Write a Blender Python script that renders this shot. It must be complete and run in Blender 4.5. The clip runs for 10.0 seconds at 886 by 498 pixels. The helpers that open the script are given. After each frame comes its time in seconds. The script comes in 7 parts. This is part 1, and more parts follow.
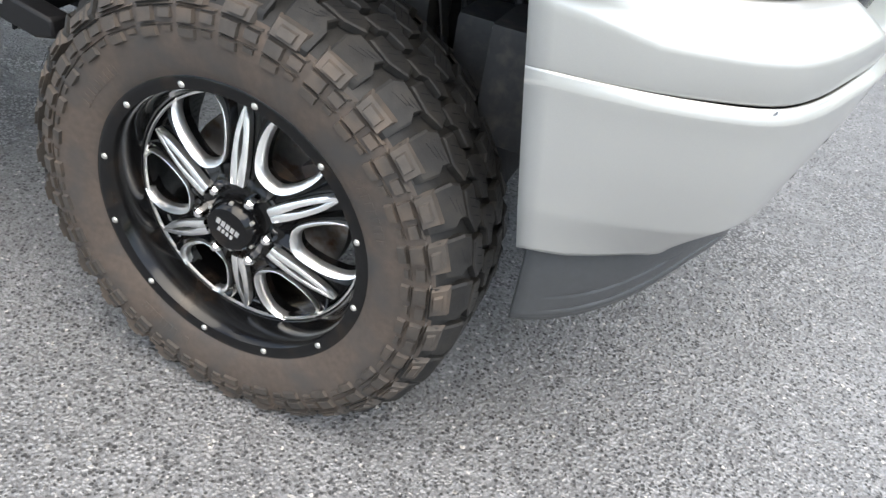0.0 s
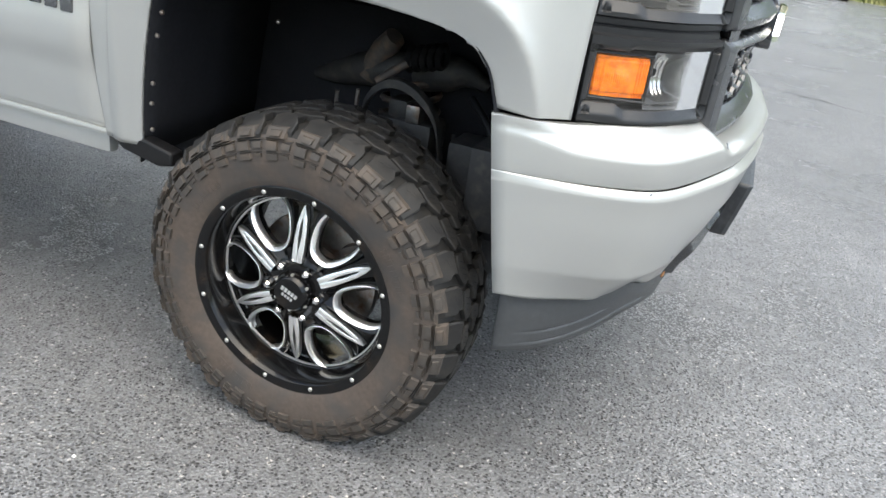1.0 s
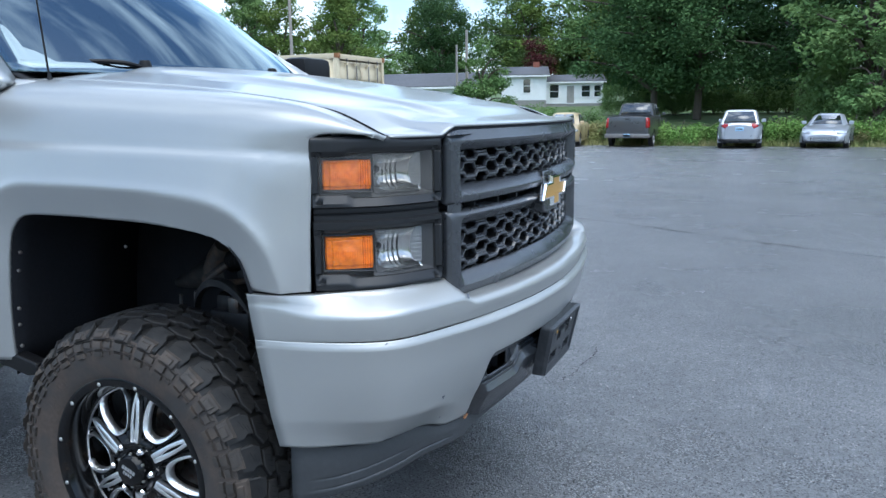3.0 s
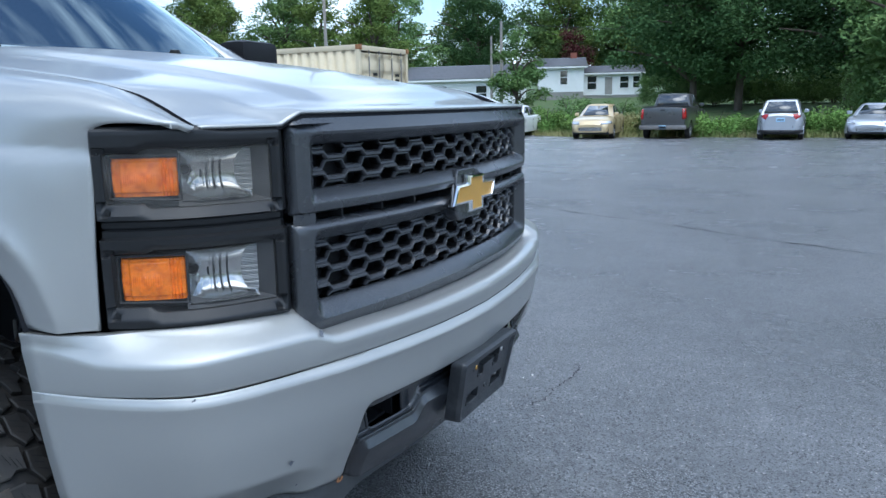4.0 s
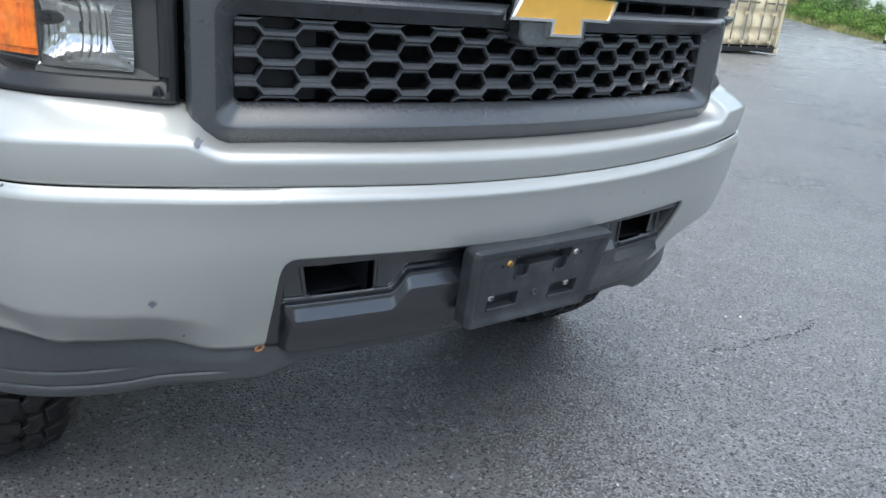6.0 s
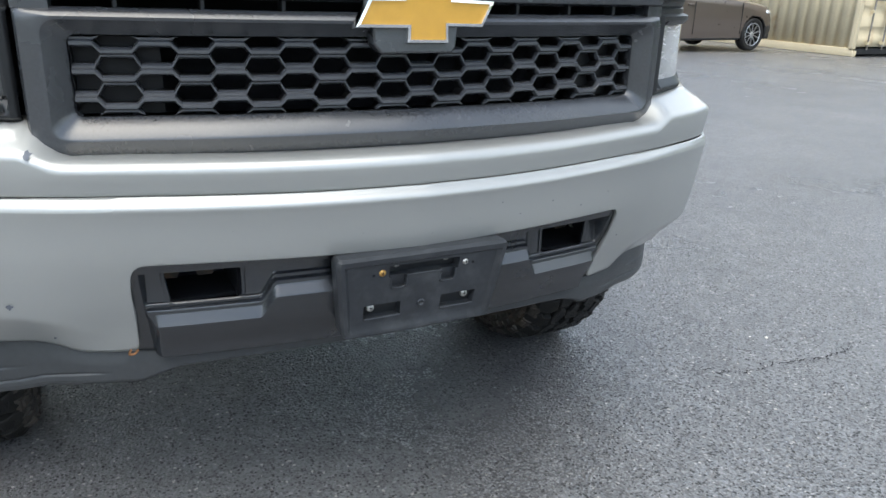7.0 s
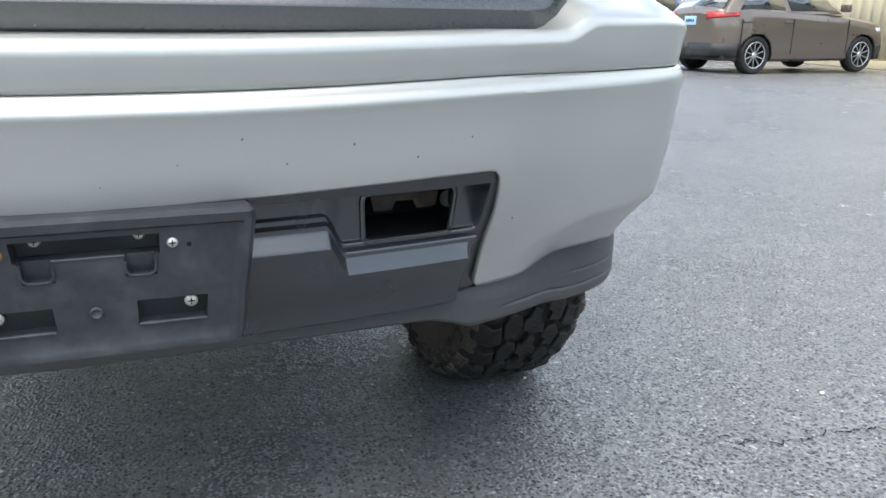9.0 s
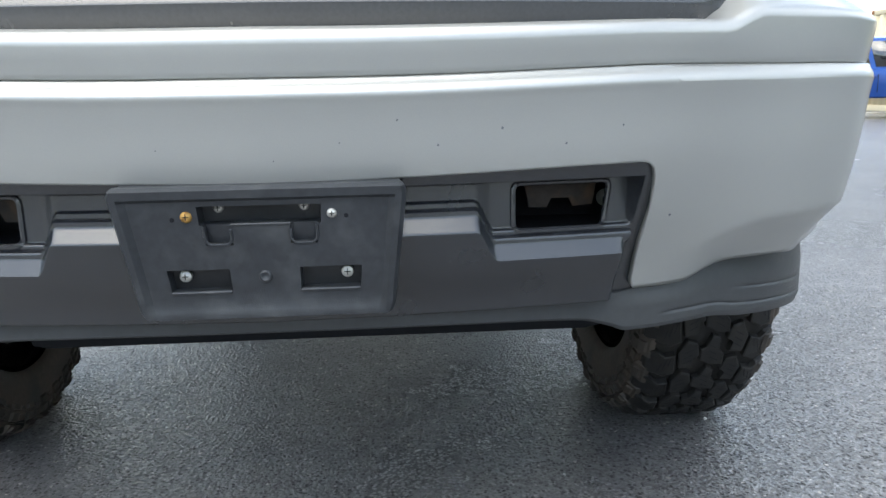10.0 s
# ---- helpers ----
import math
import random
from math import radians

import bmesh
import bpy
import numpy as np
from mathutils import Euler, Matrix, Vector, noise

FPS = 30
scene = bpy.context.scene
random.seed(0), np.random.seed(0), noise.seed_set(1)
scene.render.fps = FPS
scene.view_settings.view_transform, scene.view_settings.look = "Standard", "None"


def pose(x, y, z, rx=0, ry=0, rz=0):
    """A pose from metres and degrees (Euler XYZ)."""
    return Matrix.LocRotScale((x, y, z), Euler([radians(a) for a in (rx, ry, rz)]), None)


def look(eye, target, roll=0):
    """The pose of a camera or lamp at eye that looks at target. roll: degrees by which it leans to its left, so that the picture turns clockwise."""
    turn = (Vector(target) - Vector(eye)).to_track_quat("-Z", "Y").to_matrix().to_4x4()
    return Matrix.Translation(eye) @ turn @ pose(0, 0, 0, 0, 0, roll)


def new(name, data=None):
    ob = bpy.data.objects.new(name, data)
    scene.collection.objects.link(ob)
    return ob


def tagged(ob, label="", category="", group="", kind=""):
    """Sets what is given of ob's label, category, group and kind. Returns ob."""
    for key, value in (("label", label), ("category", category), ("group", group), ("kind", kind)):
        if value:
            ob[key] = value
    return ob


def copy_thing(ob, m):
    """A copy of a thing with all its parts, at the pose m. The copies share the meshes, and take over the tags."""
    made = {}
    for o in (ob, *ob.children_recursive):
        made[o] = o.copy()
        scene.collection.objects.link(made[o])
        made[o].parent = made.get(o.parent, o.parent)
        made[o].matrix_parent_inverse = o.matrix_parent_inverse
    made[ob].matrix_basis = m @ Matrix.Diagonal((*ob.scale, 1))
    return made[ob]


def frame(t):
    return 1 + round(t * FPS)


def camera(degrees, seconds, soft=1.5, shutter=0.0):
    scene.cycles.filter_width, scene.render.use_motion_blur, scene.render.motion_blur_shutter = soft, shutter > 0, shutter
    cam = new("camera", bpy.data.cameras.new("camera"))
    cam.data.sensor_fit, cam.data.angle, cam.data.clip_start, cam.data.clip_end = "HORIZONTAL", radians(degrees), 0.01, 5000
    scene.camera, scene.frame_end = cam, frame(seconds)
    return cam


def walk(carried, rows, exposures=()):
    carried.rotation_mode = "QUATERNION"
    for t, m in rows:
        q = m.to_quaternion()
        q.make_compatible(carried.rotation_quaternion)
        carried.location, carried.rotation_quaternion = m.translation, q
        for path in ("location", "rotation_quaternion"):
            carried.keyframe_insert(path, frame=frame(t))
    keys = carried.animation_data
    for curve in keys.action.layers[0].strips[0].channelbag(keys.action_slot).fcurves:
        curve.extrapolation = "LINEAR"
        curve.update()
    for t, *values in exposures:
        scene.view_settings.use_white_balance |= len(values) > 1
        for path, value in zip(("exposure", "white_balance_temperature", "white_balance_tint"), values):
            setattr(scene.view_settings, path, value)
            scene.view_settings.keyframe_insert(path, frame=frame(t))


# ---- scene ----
cam = camera(60.5, 10.0, soft=1.5)
PATH = [
    (0, (0.653, -1.889, 1.184), (0.179, -0.335, 0.019), 10.6),
    (0.5, (0.775, -2.115, 1.272), (0.355, -0.468, 0.217), 9.0),
    (1, (0.843, -2.399, 1.307), (0.258, -0.678, 0.472), 8.3),
    (1.5, (1.07, -2.453, 1.402), (0.236, -0.729, 0.826), 3.1),
    (2, (1.29, -2.475, 1.425), (0.354, -0.762, 0.99), -0.8),
    (2.5, (1.461, -2.465, 1.424), (0.596, -0.703, 1.043), -2.4),
    (3, (1.598, -2.441, 1.373), (0.798, -0.644, 1.015), -0.7),
    (3.2, (1.681, -2.342, 1.359), (0.873, -0.547, 1.005), -0.8),
    (4.3, (1.763, -1.667, 1.345), (0.805, 0.042, 0.943), -0.7),
    (4.5, (1.714, -1.545, 1.344), (0.694, 0.121, 0.918), -0.3),
    (5, (1.717, -1.239, 1.305), (0.476, 0.254, 0.825), -0.1),
    (5.5, (1.752, -1.009, 1.212), (0.354, 0.304, 0.647), 2.7),
    (6, (1.936, -1.004, 1.16), (0.45, 0.143, 0.47), 5.5),
    (6.2, (2.002, -0.964, 1.174), (0.492, 0.132, 0.454), 5.0),
    (7.3, (2.222, -0.495, 1.163), (0.513, 0.254, 0.443), 1.7),
    (7.5, (2.239, -0.474, 1.149), (0.556, 0.206, 0.307), 1.3),
    (8, (2.142, -0.324, 1.079), (0.562, 0.268, 0.005), 0.2),
    (8.5, (1.926, -0.134, 1.004), (0.241, 0.492, 0.128), -3.1),
    (9, (1.816, 0.102, 0.895), (0.012, 0.737, 0.311), 0.7),
    (9.5, (1.819, 0.198, 0.827), (-0.071, 0.602, 0.311), -0.7),
    (9.6, (1.817, 0.190, 0.826), (-0.078, 0.572, 0.314), -0.85),
    (9.8, (1.836, 0.173, 0.823), (-0.077, 0.471, 0.330), -0.95),
    (10, (1.877, 0.163, 0.798), (-0.076, 0.287, 0.386), -1.1),
]
EXPOSURES = [(0.0, 1.80, 7150, 8), (0.6, 1.74, 7200, 7), (1.1, 1.65, 7200, 6), (1.4, 1.22, 5900, 4), (3.0, 0.87, 5700, 4), (4.4, 0.66, 5550, 4), (5.0, 0.76, 5600, 4), (5.5, 1.03, 6150, 4), (6.2, 1.17, 6500, 5),
             (7.3, 1.25, 6900, 5), (7.6, 1.48, 7200, 6), (8.0, 1.68, 7500, 6), (8.5, 1.9, 7700, 6), (8.8, 1.53, 6850, 5), (10.0, 1.45, 6750, 5)]
walk(cam, [(t, look(eye, target, roll)) for t, eye, target, roll in PATH], EXPOSURES)

# ---- light ----
SUN_HEIGHT, SUN_WAY = 68.0, -40.0      # degrees above the horizon; azimuth from +x, towards +y


def make_world():
    w = bpy.data.worlds.new("sky")
    scene.world = w
    w.use_nodes = True
    nt = w.node_tree
    nt.nodes.clear()
    out = nt.nodes.new("ShaderNodeOutputWorld")
    bg = nt.nodes.new("ShaderNodeBackground")
    sky = nt.nodes.new("ShaderNodeTexSky")
    sky.sky_type = "NISHITA"
    sky.sun_disc = False
    sky.sun_elevation = radians(SUN_HEIGHT)
    sky.sun_rotation = radians(90 - SUN_WAY)
    sky.air_density, sky.dust_density, sky.ozone_density = 1.0, 1.5, 1.5
    tc = nt.nodes.new("ShaderNodeTexCoord")
    mp = nt.nodes.new("ShaderNodeMapping")
    mp.inputs["Rotation"].default_value = (0.0, 0.0, radians(-48))
    mp.inputs["Scale"].default_value = (0.75, 3.0, 2.0)
    n1 = nt.nodes.new("ShaderNodeTexNoise")
    n1.inputs["Scale"].default_value = 1.9
    n1.inputs["Detail"].default_value = 7.0
    n1.inputs["Roughness"].default_value = 0.56
    n1.inputs["Distortion"].default_value = 0.4
    ramp = nt.nodes.new("ShaderNodeValToRGB")
    ramp.color_ramp.elements[0].position = 0.45
    ramp.color_ramp.elements[1].position = 0.74
    mix = nt.nodes.new("ShaderNodeMixRGB")
    mix.inputs[2].default_value = (9.6, 9.9, 10.4, 1.0)
    nt.links.new(tc.outputs["Generated"], mp.inputs["Vector"])
    nt.links.new(mp.outputs["Vector"], n1.inputs["Vector"])
    nt.links.new(n1.outputs["Fac"], ramp.inputs["Fac"])
    nt.links.new(ramp.outputs["Color"], mix.inputs[0])
    nt.links.new(sky.outputs["Color"], mix.inputs[1])
    nt.links.new(mix.outputs["Color"], bg.inputs["Color"])
    bg.inputs["Strength"].default_value = 0.15
    nt.links.new(bg.outputs["Background"], out.inputs["Surface"])


make_world()
sun_data = bpy.data.lights.new("sun", "SUN")
sun_data.energy, sun_data.angle, sun_data.color = 1.3, radians(64), (1.0, 0.96, 0.9)
sun = new("sun", sun_data)
_e, _a = radians(SUN_HEIGHT), radians(SUN_WAY)
sun.matrix_world = look((30 * math.cos(_e) * math.cos(_a), 30 * math.cos(_e) * math.sin(_a), 30 * math.sin(_e)), (0, 0, 0))


# ---- materials ----
def material(name, color, rough=0.5, metal=0.0, coat=0.0, vary=0.12, scale=6.0, fine=90.0, bump=0.0, bump_scale=250.0, spec=0.5,
             second=None, amount=(0.45, 0.65), by_object=0.0, coat_rough=0.06, rough_vary=0.1):
    """A Principled surface: colour varied by a broad and a fine noise, an optional second colour in patches, and fine relief."""
    m = bpy.data.materials.new(name)
    m.use_nodes = True
    nt = m.node_tree
    p = nt.nodes["Principled BSDF"]
    p.inputs["Metallic"].default_value = metal
    p.inputs["Coat Weight"].default_value = coat
    p.inputs["Coat Roughness"].default_value = coat_rough
    p.inputs["Specular IOR Level"].default_value = spec
    tc = nt.nodes.new("ShaderNodeTexCoord")

    def noise_node(s, detail=4.0):
        n = nt.nodes.new("ShaderNodeTexNoise")
        n.inputs["Scale"].default_value = s
        n.inputs["Detail"].default_value = detail
        nt.links.new(tc.outputs["Object"], n.inputs["Vector"])
        return n.outputs["Fac"]

    broad, small = noise_node(scale), noise_node(fine, 2.0)
    add = nt.nodes.new("ShaderNodeMath")
    add.operation = "MULTIPLY_ADD"
    add.inputs[1].default_value = 0.5
    half = nt.nodes.new("ShaderNodeMath")
    half.operation = "MULTIPLY"
    half.inputs[1].default_value = 0.5
    nt.links.new(small, half.inputs[0])
    nt.links.new(broad, add.inputs[0])
    nt.links.new(half.outputs[0], add.inputs[2])
    gain = nt.nodes.new("ShaderNodeMapRange")
    gain.inputs["From Min"].default_value, gain.inputs["From Max"].default_value = 0.3, 0.7
    gain.inputs["To Min"].default_value, gain.inputs["To Max"].default_value = 1 - vary, 1 + vary
    nt.links.new(add.outputs[0], gain.inputs["Value"])
    value = gain.outputs["Result"]
    if by_object:
        info = nt.nodes.new("ShaderNodeObjectInfo")
        r = nt.nodes.new("ShaderNodeMapRange")
        r.inputs["To Min"].default_value, r.inputs["To Max"].default_value = 1 - by_object, 1 + by_object
        nt.links.new(info.outputs["Random"], r.inputs["Value"])
        mul = nt.nodes.new("ShaderNodeMath")
        mul.operation = "MULTIPLY"
        nt.links.new(value, mul.inputs[0])
        nt.links.new(r.outputs["Result"], mul.inputs[1])
        value = mul.outputs[0]
    base = nt.nodes.new("ShaderNodeVectorMath")
    base.operation = "SCALE"
    base.inputs[0].default_value = color
    nt.links.new(value, base.inputs["Scale"])
    last = base.outputs["Vector"]
    if second:
        ramp = nt.nodes.new("ShaderNodeMapRange")
        ramp.inputs["From Min"].default_value, ramp.inputs["From Max"].default_value = amount
        nt.links.new(noise_node(scale * 1.7, 6.0), ramp.inputs["Value"])
        mix = nt.nodes.new("ShaderNodeMixRGB")
        mix.inputs[2].default_value = (*second, 1)
        nt.links.new(ramp.outputs["Result"], mix.inputs[0])
        nt.links.new(last, mix.inputs[1])
        last = mix.outputs["Color"]
    nt.links.new(last, p.inputs["Base Color"])
    rr = nt.nodes.new("ShaderNodeMapRange")
    rr.inputs["From Min"].default_value, rr.inputs["From Max"].default_value = 0.3, 0.7
    rr.inputs["To Min"].default_value = max(0.02, rough * (1 - rough_vary))
    rr.inputs["To Max"].default_value = min(1.0, rough * (1 + rough_vary))
    nt.links.new(broad, rr.inputs["Value"])
    nt.links.new(rr.outputs["Result"], p.inputs["Roughness"])
    if bump:
        b = nt.nodes.new("ShaderNodeBump")
        b.inputs["Strength"].default_value = bump
        b.inputs["Distance"].default_value = 0.002
        nt.links.new(noise_node(bump_scale, 3.0), b.inputs["Height"])
        nt.links.new(b.outputs["Normal"], p.inputs["Normal"])
    return m


def asphalt_material():
    """Worn sealed asphalt: flat-topped stones with dark pits between them, under a thin damp gloss."""
    m = bpy.data.materials.new("asphalt")
    m.use_nodes = True
    nt = m.node_tree
    p = nt.nodes["Principled BSDF"]
    tc = nt.nodes.new("ShaderNodeTexCoord")

    def noise_node(scale, detail, rough=0.5):
        n = nt.nodes.new("ShaderNodeTexNoise")
        n.inputs["Scale"].default_value = scale
        n.inputs["Detail"].default_value = detail
        n.inputs["Roughness"].default_value = rough
        nt.links.new(tc.outputs["Object"], n.inputs["Vector"])
        return n.outputs["Fac"]

    def ranged(value, a, b, lo, hi, smooth=False):
        n = nt.nodes.new("ShaderNodeMapRange")
        n.interpolation_type = "SMOOTHSTEP" if smooth else "LINEAR"
        for key, v in (("From Min", a), ("From Max", b), ("To Min", lo), ("To Max", hi)):
            n.inputs[key].default_value = v
        nt.links.new(value, n.inputs["Value"])
        return n.outputs["Result"]

    def calc(op, a, b):
        n = nt.nodes.new("ShaderNodeMath")
        n.operation = op
        for k, v in enumerate((a, b)):
            if isinstance(v, float):
                n.inputs[k].default_value = v
            else:
                nt.links.new(v, n.inputs[k])
        return n.outputs[0]

    stones = nt.nodes.new("ShaderNodeTexVoronoi")
    stones.feature = "SMOOTH_F1"
    stones.inputs["Scale"].default_value = 125.0
    stones.inputs["Smoothness"].default_value = 0.25
    nt.links.new(tc.outputs["Object"], stones.inputs["Vector"])
    chips = nt.nodes.new("ShaderNodeTexVoronoi")
    chips.inputs["Scale"].default_value = 150.0
    nt.links.new(tc.outputs["Object"], chips.inputs["Vector"])
    tint = nt.nodes.new("ShaderNodeSeparateColor")
    nt.links.new(chips.outputs["Color"], tint.inputs["Color"])
    broad, mid, grit = noise_node(0.55, 6.0, 0.62), noise_node(9.0, 5.0), noise_node(340.0, 2.0)
    # single dark pits where a stone has broken out, more of them in some spots than in others
    holes = nt.nodes.new("ShaderNodeTexVoronoi")
    holes.inputs["Scale"].default_value = 112.0
    nt.links.new(tc.outputs["Object"], holes.inputs["Vector"])
    pick = nt.nodes.new("ShaderNodeSeparateColor")
    nt.links.new(holes.outputs["Color"], pick.inputs["Color"])
    size = calc("MULTIPLY", ranged(pick.outputs["Green"], 0.20, 1.0, 0.02, 0.52), ranged(mid, 0.35, 0.65, 0.75, 1.15))
    edge = calc("SUBTRACT", calc("ADD", holes.outputs["Distance"], calc("MULTIPLY", grit, 0.26)), size)
    pit = ranged(edge, 0.10, 0.20, 1.0, 0.0, True)
    tone = nt.nodes.new("ShaderNodeValToRGB")
    e = tone.color_ramp.elements
    e[0].position, e[0].color = 0.0, (0.073, 0.0725, 0.0735, 1)
    e[1].position, e[1].color = 1.0, (0.30, 0.285, 0.26, 1)
    for pos, v in ((0.3, 0.096), (0.8, 0.123), (0.965, 0.138), (0.985, 0.19)):
        e.new(pos).color = (v, v, v * 1.02, 1)
    nt.links.new(tint.outputs["Red"], tone.inputs["Fac"])
    gain = calc("MULTIPLY", ranged(broad, 0.3, 0.7, 0.75, 1.35), ranged(mid, 0.3, 0.7, 0.85, 1.15))
    # the pits' inner shade is painted into the base colour
    gain = calc("MULTIPLY", gain, ranged(pit, 0.0, 1.0, 1.04, 0.36))
    sc = nt.nodes.new("ShaderNodeVectorMath")
    sc.operation = "SCALE"
    nt.links.new(tone.outputs["Color"], sc.inputs[0])
    nt.links.new(gain, sc.inputs["Scale"])
    nt.links.new(sc.outputs["Vector"], p.inputs["Base Color"])
    nt.links.new(ranged(broad, 0.3, 0.7, 0.64, 0.52), p.inputs["Roughness"])
    height = calc("SUBTRACT", calc("MULTIPLY", grit, 0.5), calc("ADD", pit, calc("MULTIPLY", stones.outputs["Distance"], 0.95)))
    b = nt.nodes.new("ShaderNodeBump")
    b.inputs["Strength"].default_value = 1.0
    b.inputs["Distance"].default_value = 0.0034
    nt.links.new(height, b.inputs["Height"])
    nt.links.new(b.outputs["Normal"], p.inputs["Normal"])
    nt.links.new(b.outputs["Normal"], p.inputs["Coat Normal"])
    # the gaps' own shade, which bump can't cast, is put in as weaker gloss
    hollow = calc("MAXIMUM", ranged(calc("ADD", stones.outputs["Distance"], calc("MULTIPLY", grit, 0.25)), 0.44, 0.72, 0.0, 1.0, True), pit)
    # and the stones' tops hide the gaps from a low eye
    low = nt.nodes.new("ShaderNodeLayerWeight")
    low = ranged(low.outputs["Facing"], 0.86, 0.985, 0.0, 1.0, True)
    nt.links.new(calc("MAXIMUM", ranged(hollow, 0.0, 1.0, 1.0, 0.15), low), p.inputs["Coat Weight"])
    nt.links.new(calc("MAXIMUM", ranged(hollow, 0.0, 1.0, 1.0, 0.25), low), p.inputs["Specular IOR Level"])
    p.inputs["Coat IOR"].default_value = 2.0
    nt.links.new(ranged(broad, 0.35, 0.65, 0.30, 0.19), p.inputs["Coat Roughness"])
    return m


def clear_material(name, tint=(1, 1, 1), rough=0.0, see=0.8, ior=1.5, haze=0.0, skin=(1, 1, 1)):
    """A thin clear pane: light goes straight through it, with a glossy skin."""
    m = bpy.data.materials.new(name)
    m.use_nodes = True
    nt = m.node_tree
    nt.nodes.clear()
    out = nt.nodes.new("ShaderNodeOutputMaterial")
    tr = nt.nodes.new("ShaderNodeBsdfTransparent")
    tr.inputs["Color"].default_value = (*[see * c for c in tint], 1)
    gl = nt.nodes.new("ShaderNodeBsdfGlossy")
    gl.inputs["Color"].default_value = (*skin, 1)
    gl.inputs["Roughness"].default_value = rough
    fr = nt.nodes.new("ShaderNodeFresnel")
    fr.inputs["IOR"].default_value = ior
    mx = nt.nodes.new("ShaderNodeMixShader")
    nt.links.new(fr.outputs["Fac"], mx.inputs[0])
    body = tr.outputs["BSDF"]
    if haze:
        # scratches and yellowed skin scatter some of the light
        df = nt.nodes.new("ShaderNodeBsdfDiffuse")
        df.inputs["Color"].default_value = (0.72, 0.71, 0.68, 1)
        tc = nt.nodes.new("ShaderNodeTexCoord")
        nz = nt.nodes.new("ShaderNodeTexNoise")
        nz.inputs["Scale"].default_value = 28.0
        nz.inputs["Detail"].default_value = 6.0
        mr = nt.nodes.new("ShaderNodeMapRange")
        mr.inputs["From Min"].default_value, mr.inputs["From Max"].default_value = 0.3, 0.7
        mr.inputs["To Min"].default_value, mr.inputs["To Max"].default_value = 0.5 * haze, 1.5 * haze
        hz = nt.nodes.new("ShaderNodeMixShader")
        nt.links.new(tc.outputs["Object"], nz.inputs["Vector"])
        nt.links.new(nz.outputs["Fac"], mr.inputs["Value"])
        nt.links.new(mr.outputs["Result"], hz.inputs[0])
        nt.links.new(body, hz.inputs[1])
        nt.links.new(df.outputs["BSDF"], hz.inputs[2])
        body = hz.outputs["Shader"]
    nt.links.new(body, mx.inputs[1])
    nt.links.new(gl.outputs["BSDF"], mx.inputs[2])
    nt.links.new(mx.outputs["Shader"], out.inputs["Surface"])
    return m


SILVER = material("silver_paint", (0.398, 0.404, 0.392), 0.40, 0.5, coat=0.6, vary=0.05, scale=3.0, fine=900.0, bump=0.015, bump_scale=60.0, coat_rough=0.06)
GRILLE = material("faded_black_plastic", (0.031, 0.034, 0.039), 0.26, spec=1.0, vary=0.16, scale=9.0, fine=200.0, bump=0.12, bump_scale=900.0)
# COMB is for the bars' faces only, lighter than the walls between them
COMB = material("mesh_face_plastic", (0.056, 0.060, 0.068), 0.25, spec=0.9, vary=0.14, scale=9.0, fine=200.0, bump=0.1, bump_scale=900.0)
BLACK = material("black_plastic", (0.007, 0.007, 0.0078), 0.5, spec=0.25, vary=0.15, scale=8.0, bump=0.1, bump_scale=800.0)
SATIN = material("satin_black_plastic", (0.022, 0.023, 0.025), 0.45, spec=0.38, vary=0.18, scale=10.0, bump=0.1, bump_scale=700.0)
INSERT = material("dull_black_plastic", (0.013, 0.0155, 0.020), 0.25, spec=1.0, vary=0.18, scale=10.0, bump=0.1, bump_scale=700.0)
SKIRT = material("grey_black_plastic", (0.040, 0.043, 0.046), 0.42, vary=0.15, scale=8.0, bump=0.12, bump_scale=700.0)
GLOSS = material("gloss_black_enamel", (0.004, 0.004, 0.0043), 0.16, coat=0.1, spec=0.25, vary=0.2, second=(0.03, 0.02, 0.013), amount=(0.55, 0.85), scale=9.0, rough_vary=0.3)
MACHINED = material("machined_aluminium", (0.93, 0.93, 0.92), 0.36, 1.0, vary=0.06, scale=20.0, fine=400.0, bump=0.05, bump_scale=500.0)
CHROME = material("chrome", (0.86, 0.86, 0.87), 0.07, 1.0, vary=0.03)
STEEL = material("bare_steel", (0.33, 0.31, 0.29), 0.42, 1.0, vary=0.2, second=(0.18, 0.09, 0.05), amount=(0.5, 0.75), scale=22.0)
RUST = material("rusty_steel", (0.30, 0.14, 0.06), 0.75, 0.2, vary=0.35, scale=40.0, fine=300.0, bump=0.4)
IRON = material("dark_cast_iron", (0.06, 0.05, 0.045), 0.65, 0.3, vary=0.3, second=(0.13, 0.085, 0.055), amount=(0.45, 0.7), scale=18.0)
RUBBER = material("tyre_rubber", (0.0155, 0.0152, 0.015), 0.62, spec=0.3, vary=0.25, scale=14.0, second=(0.031, 0.028, 0.0245), amount=(0.45, 0.8), bump=0.25, bump_scale=300.0)
DUSTY = material("dusty_tyre_sidewall", (0.068, 0.051, 0.040), 0.7, vary=0.28, scale=7.0, second=(0.042, 0.038, 0.035), amount=(0.42, 0.68), bump=0.25, bump_scale=260.0)
LUGS = material("dusty_tyre_lugs", (0.040, 0.034, 0.029), 0.7, vary=0.25, scale=12.0, second=(0.074, 0.056, 0.043), amount=(0.45, 0.7), bump=0.25, bump_scale=300.0)
LINER = material("black_felt_liner", (0.012, 0.013, 0.016), 0.85, spec=0.2, vary=0.25, scale=12.0, bump=0.3)
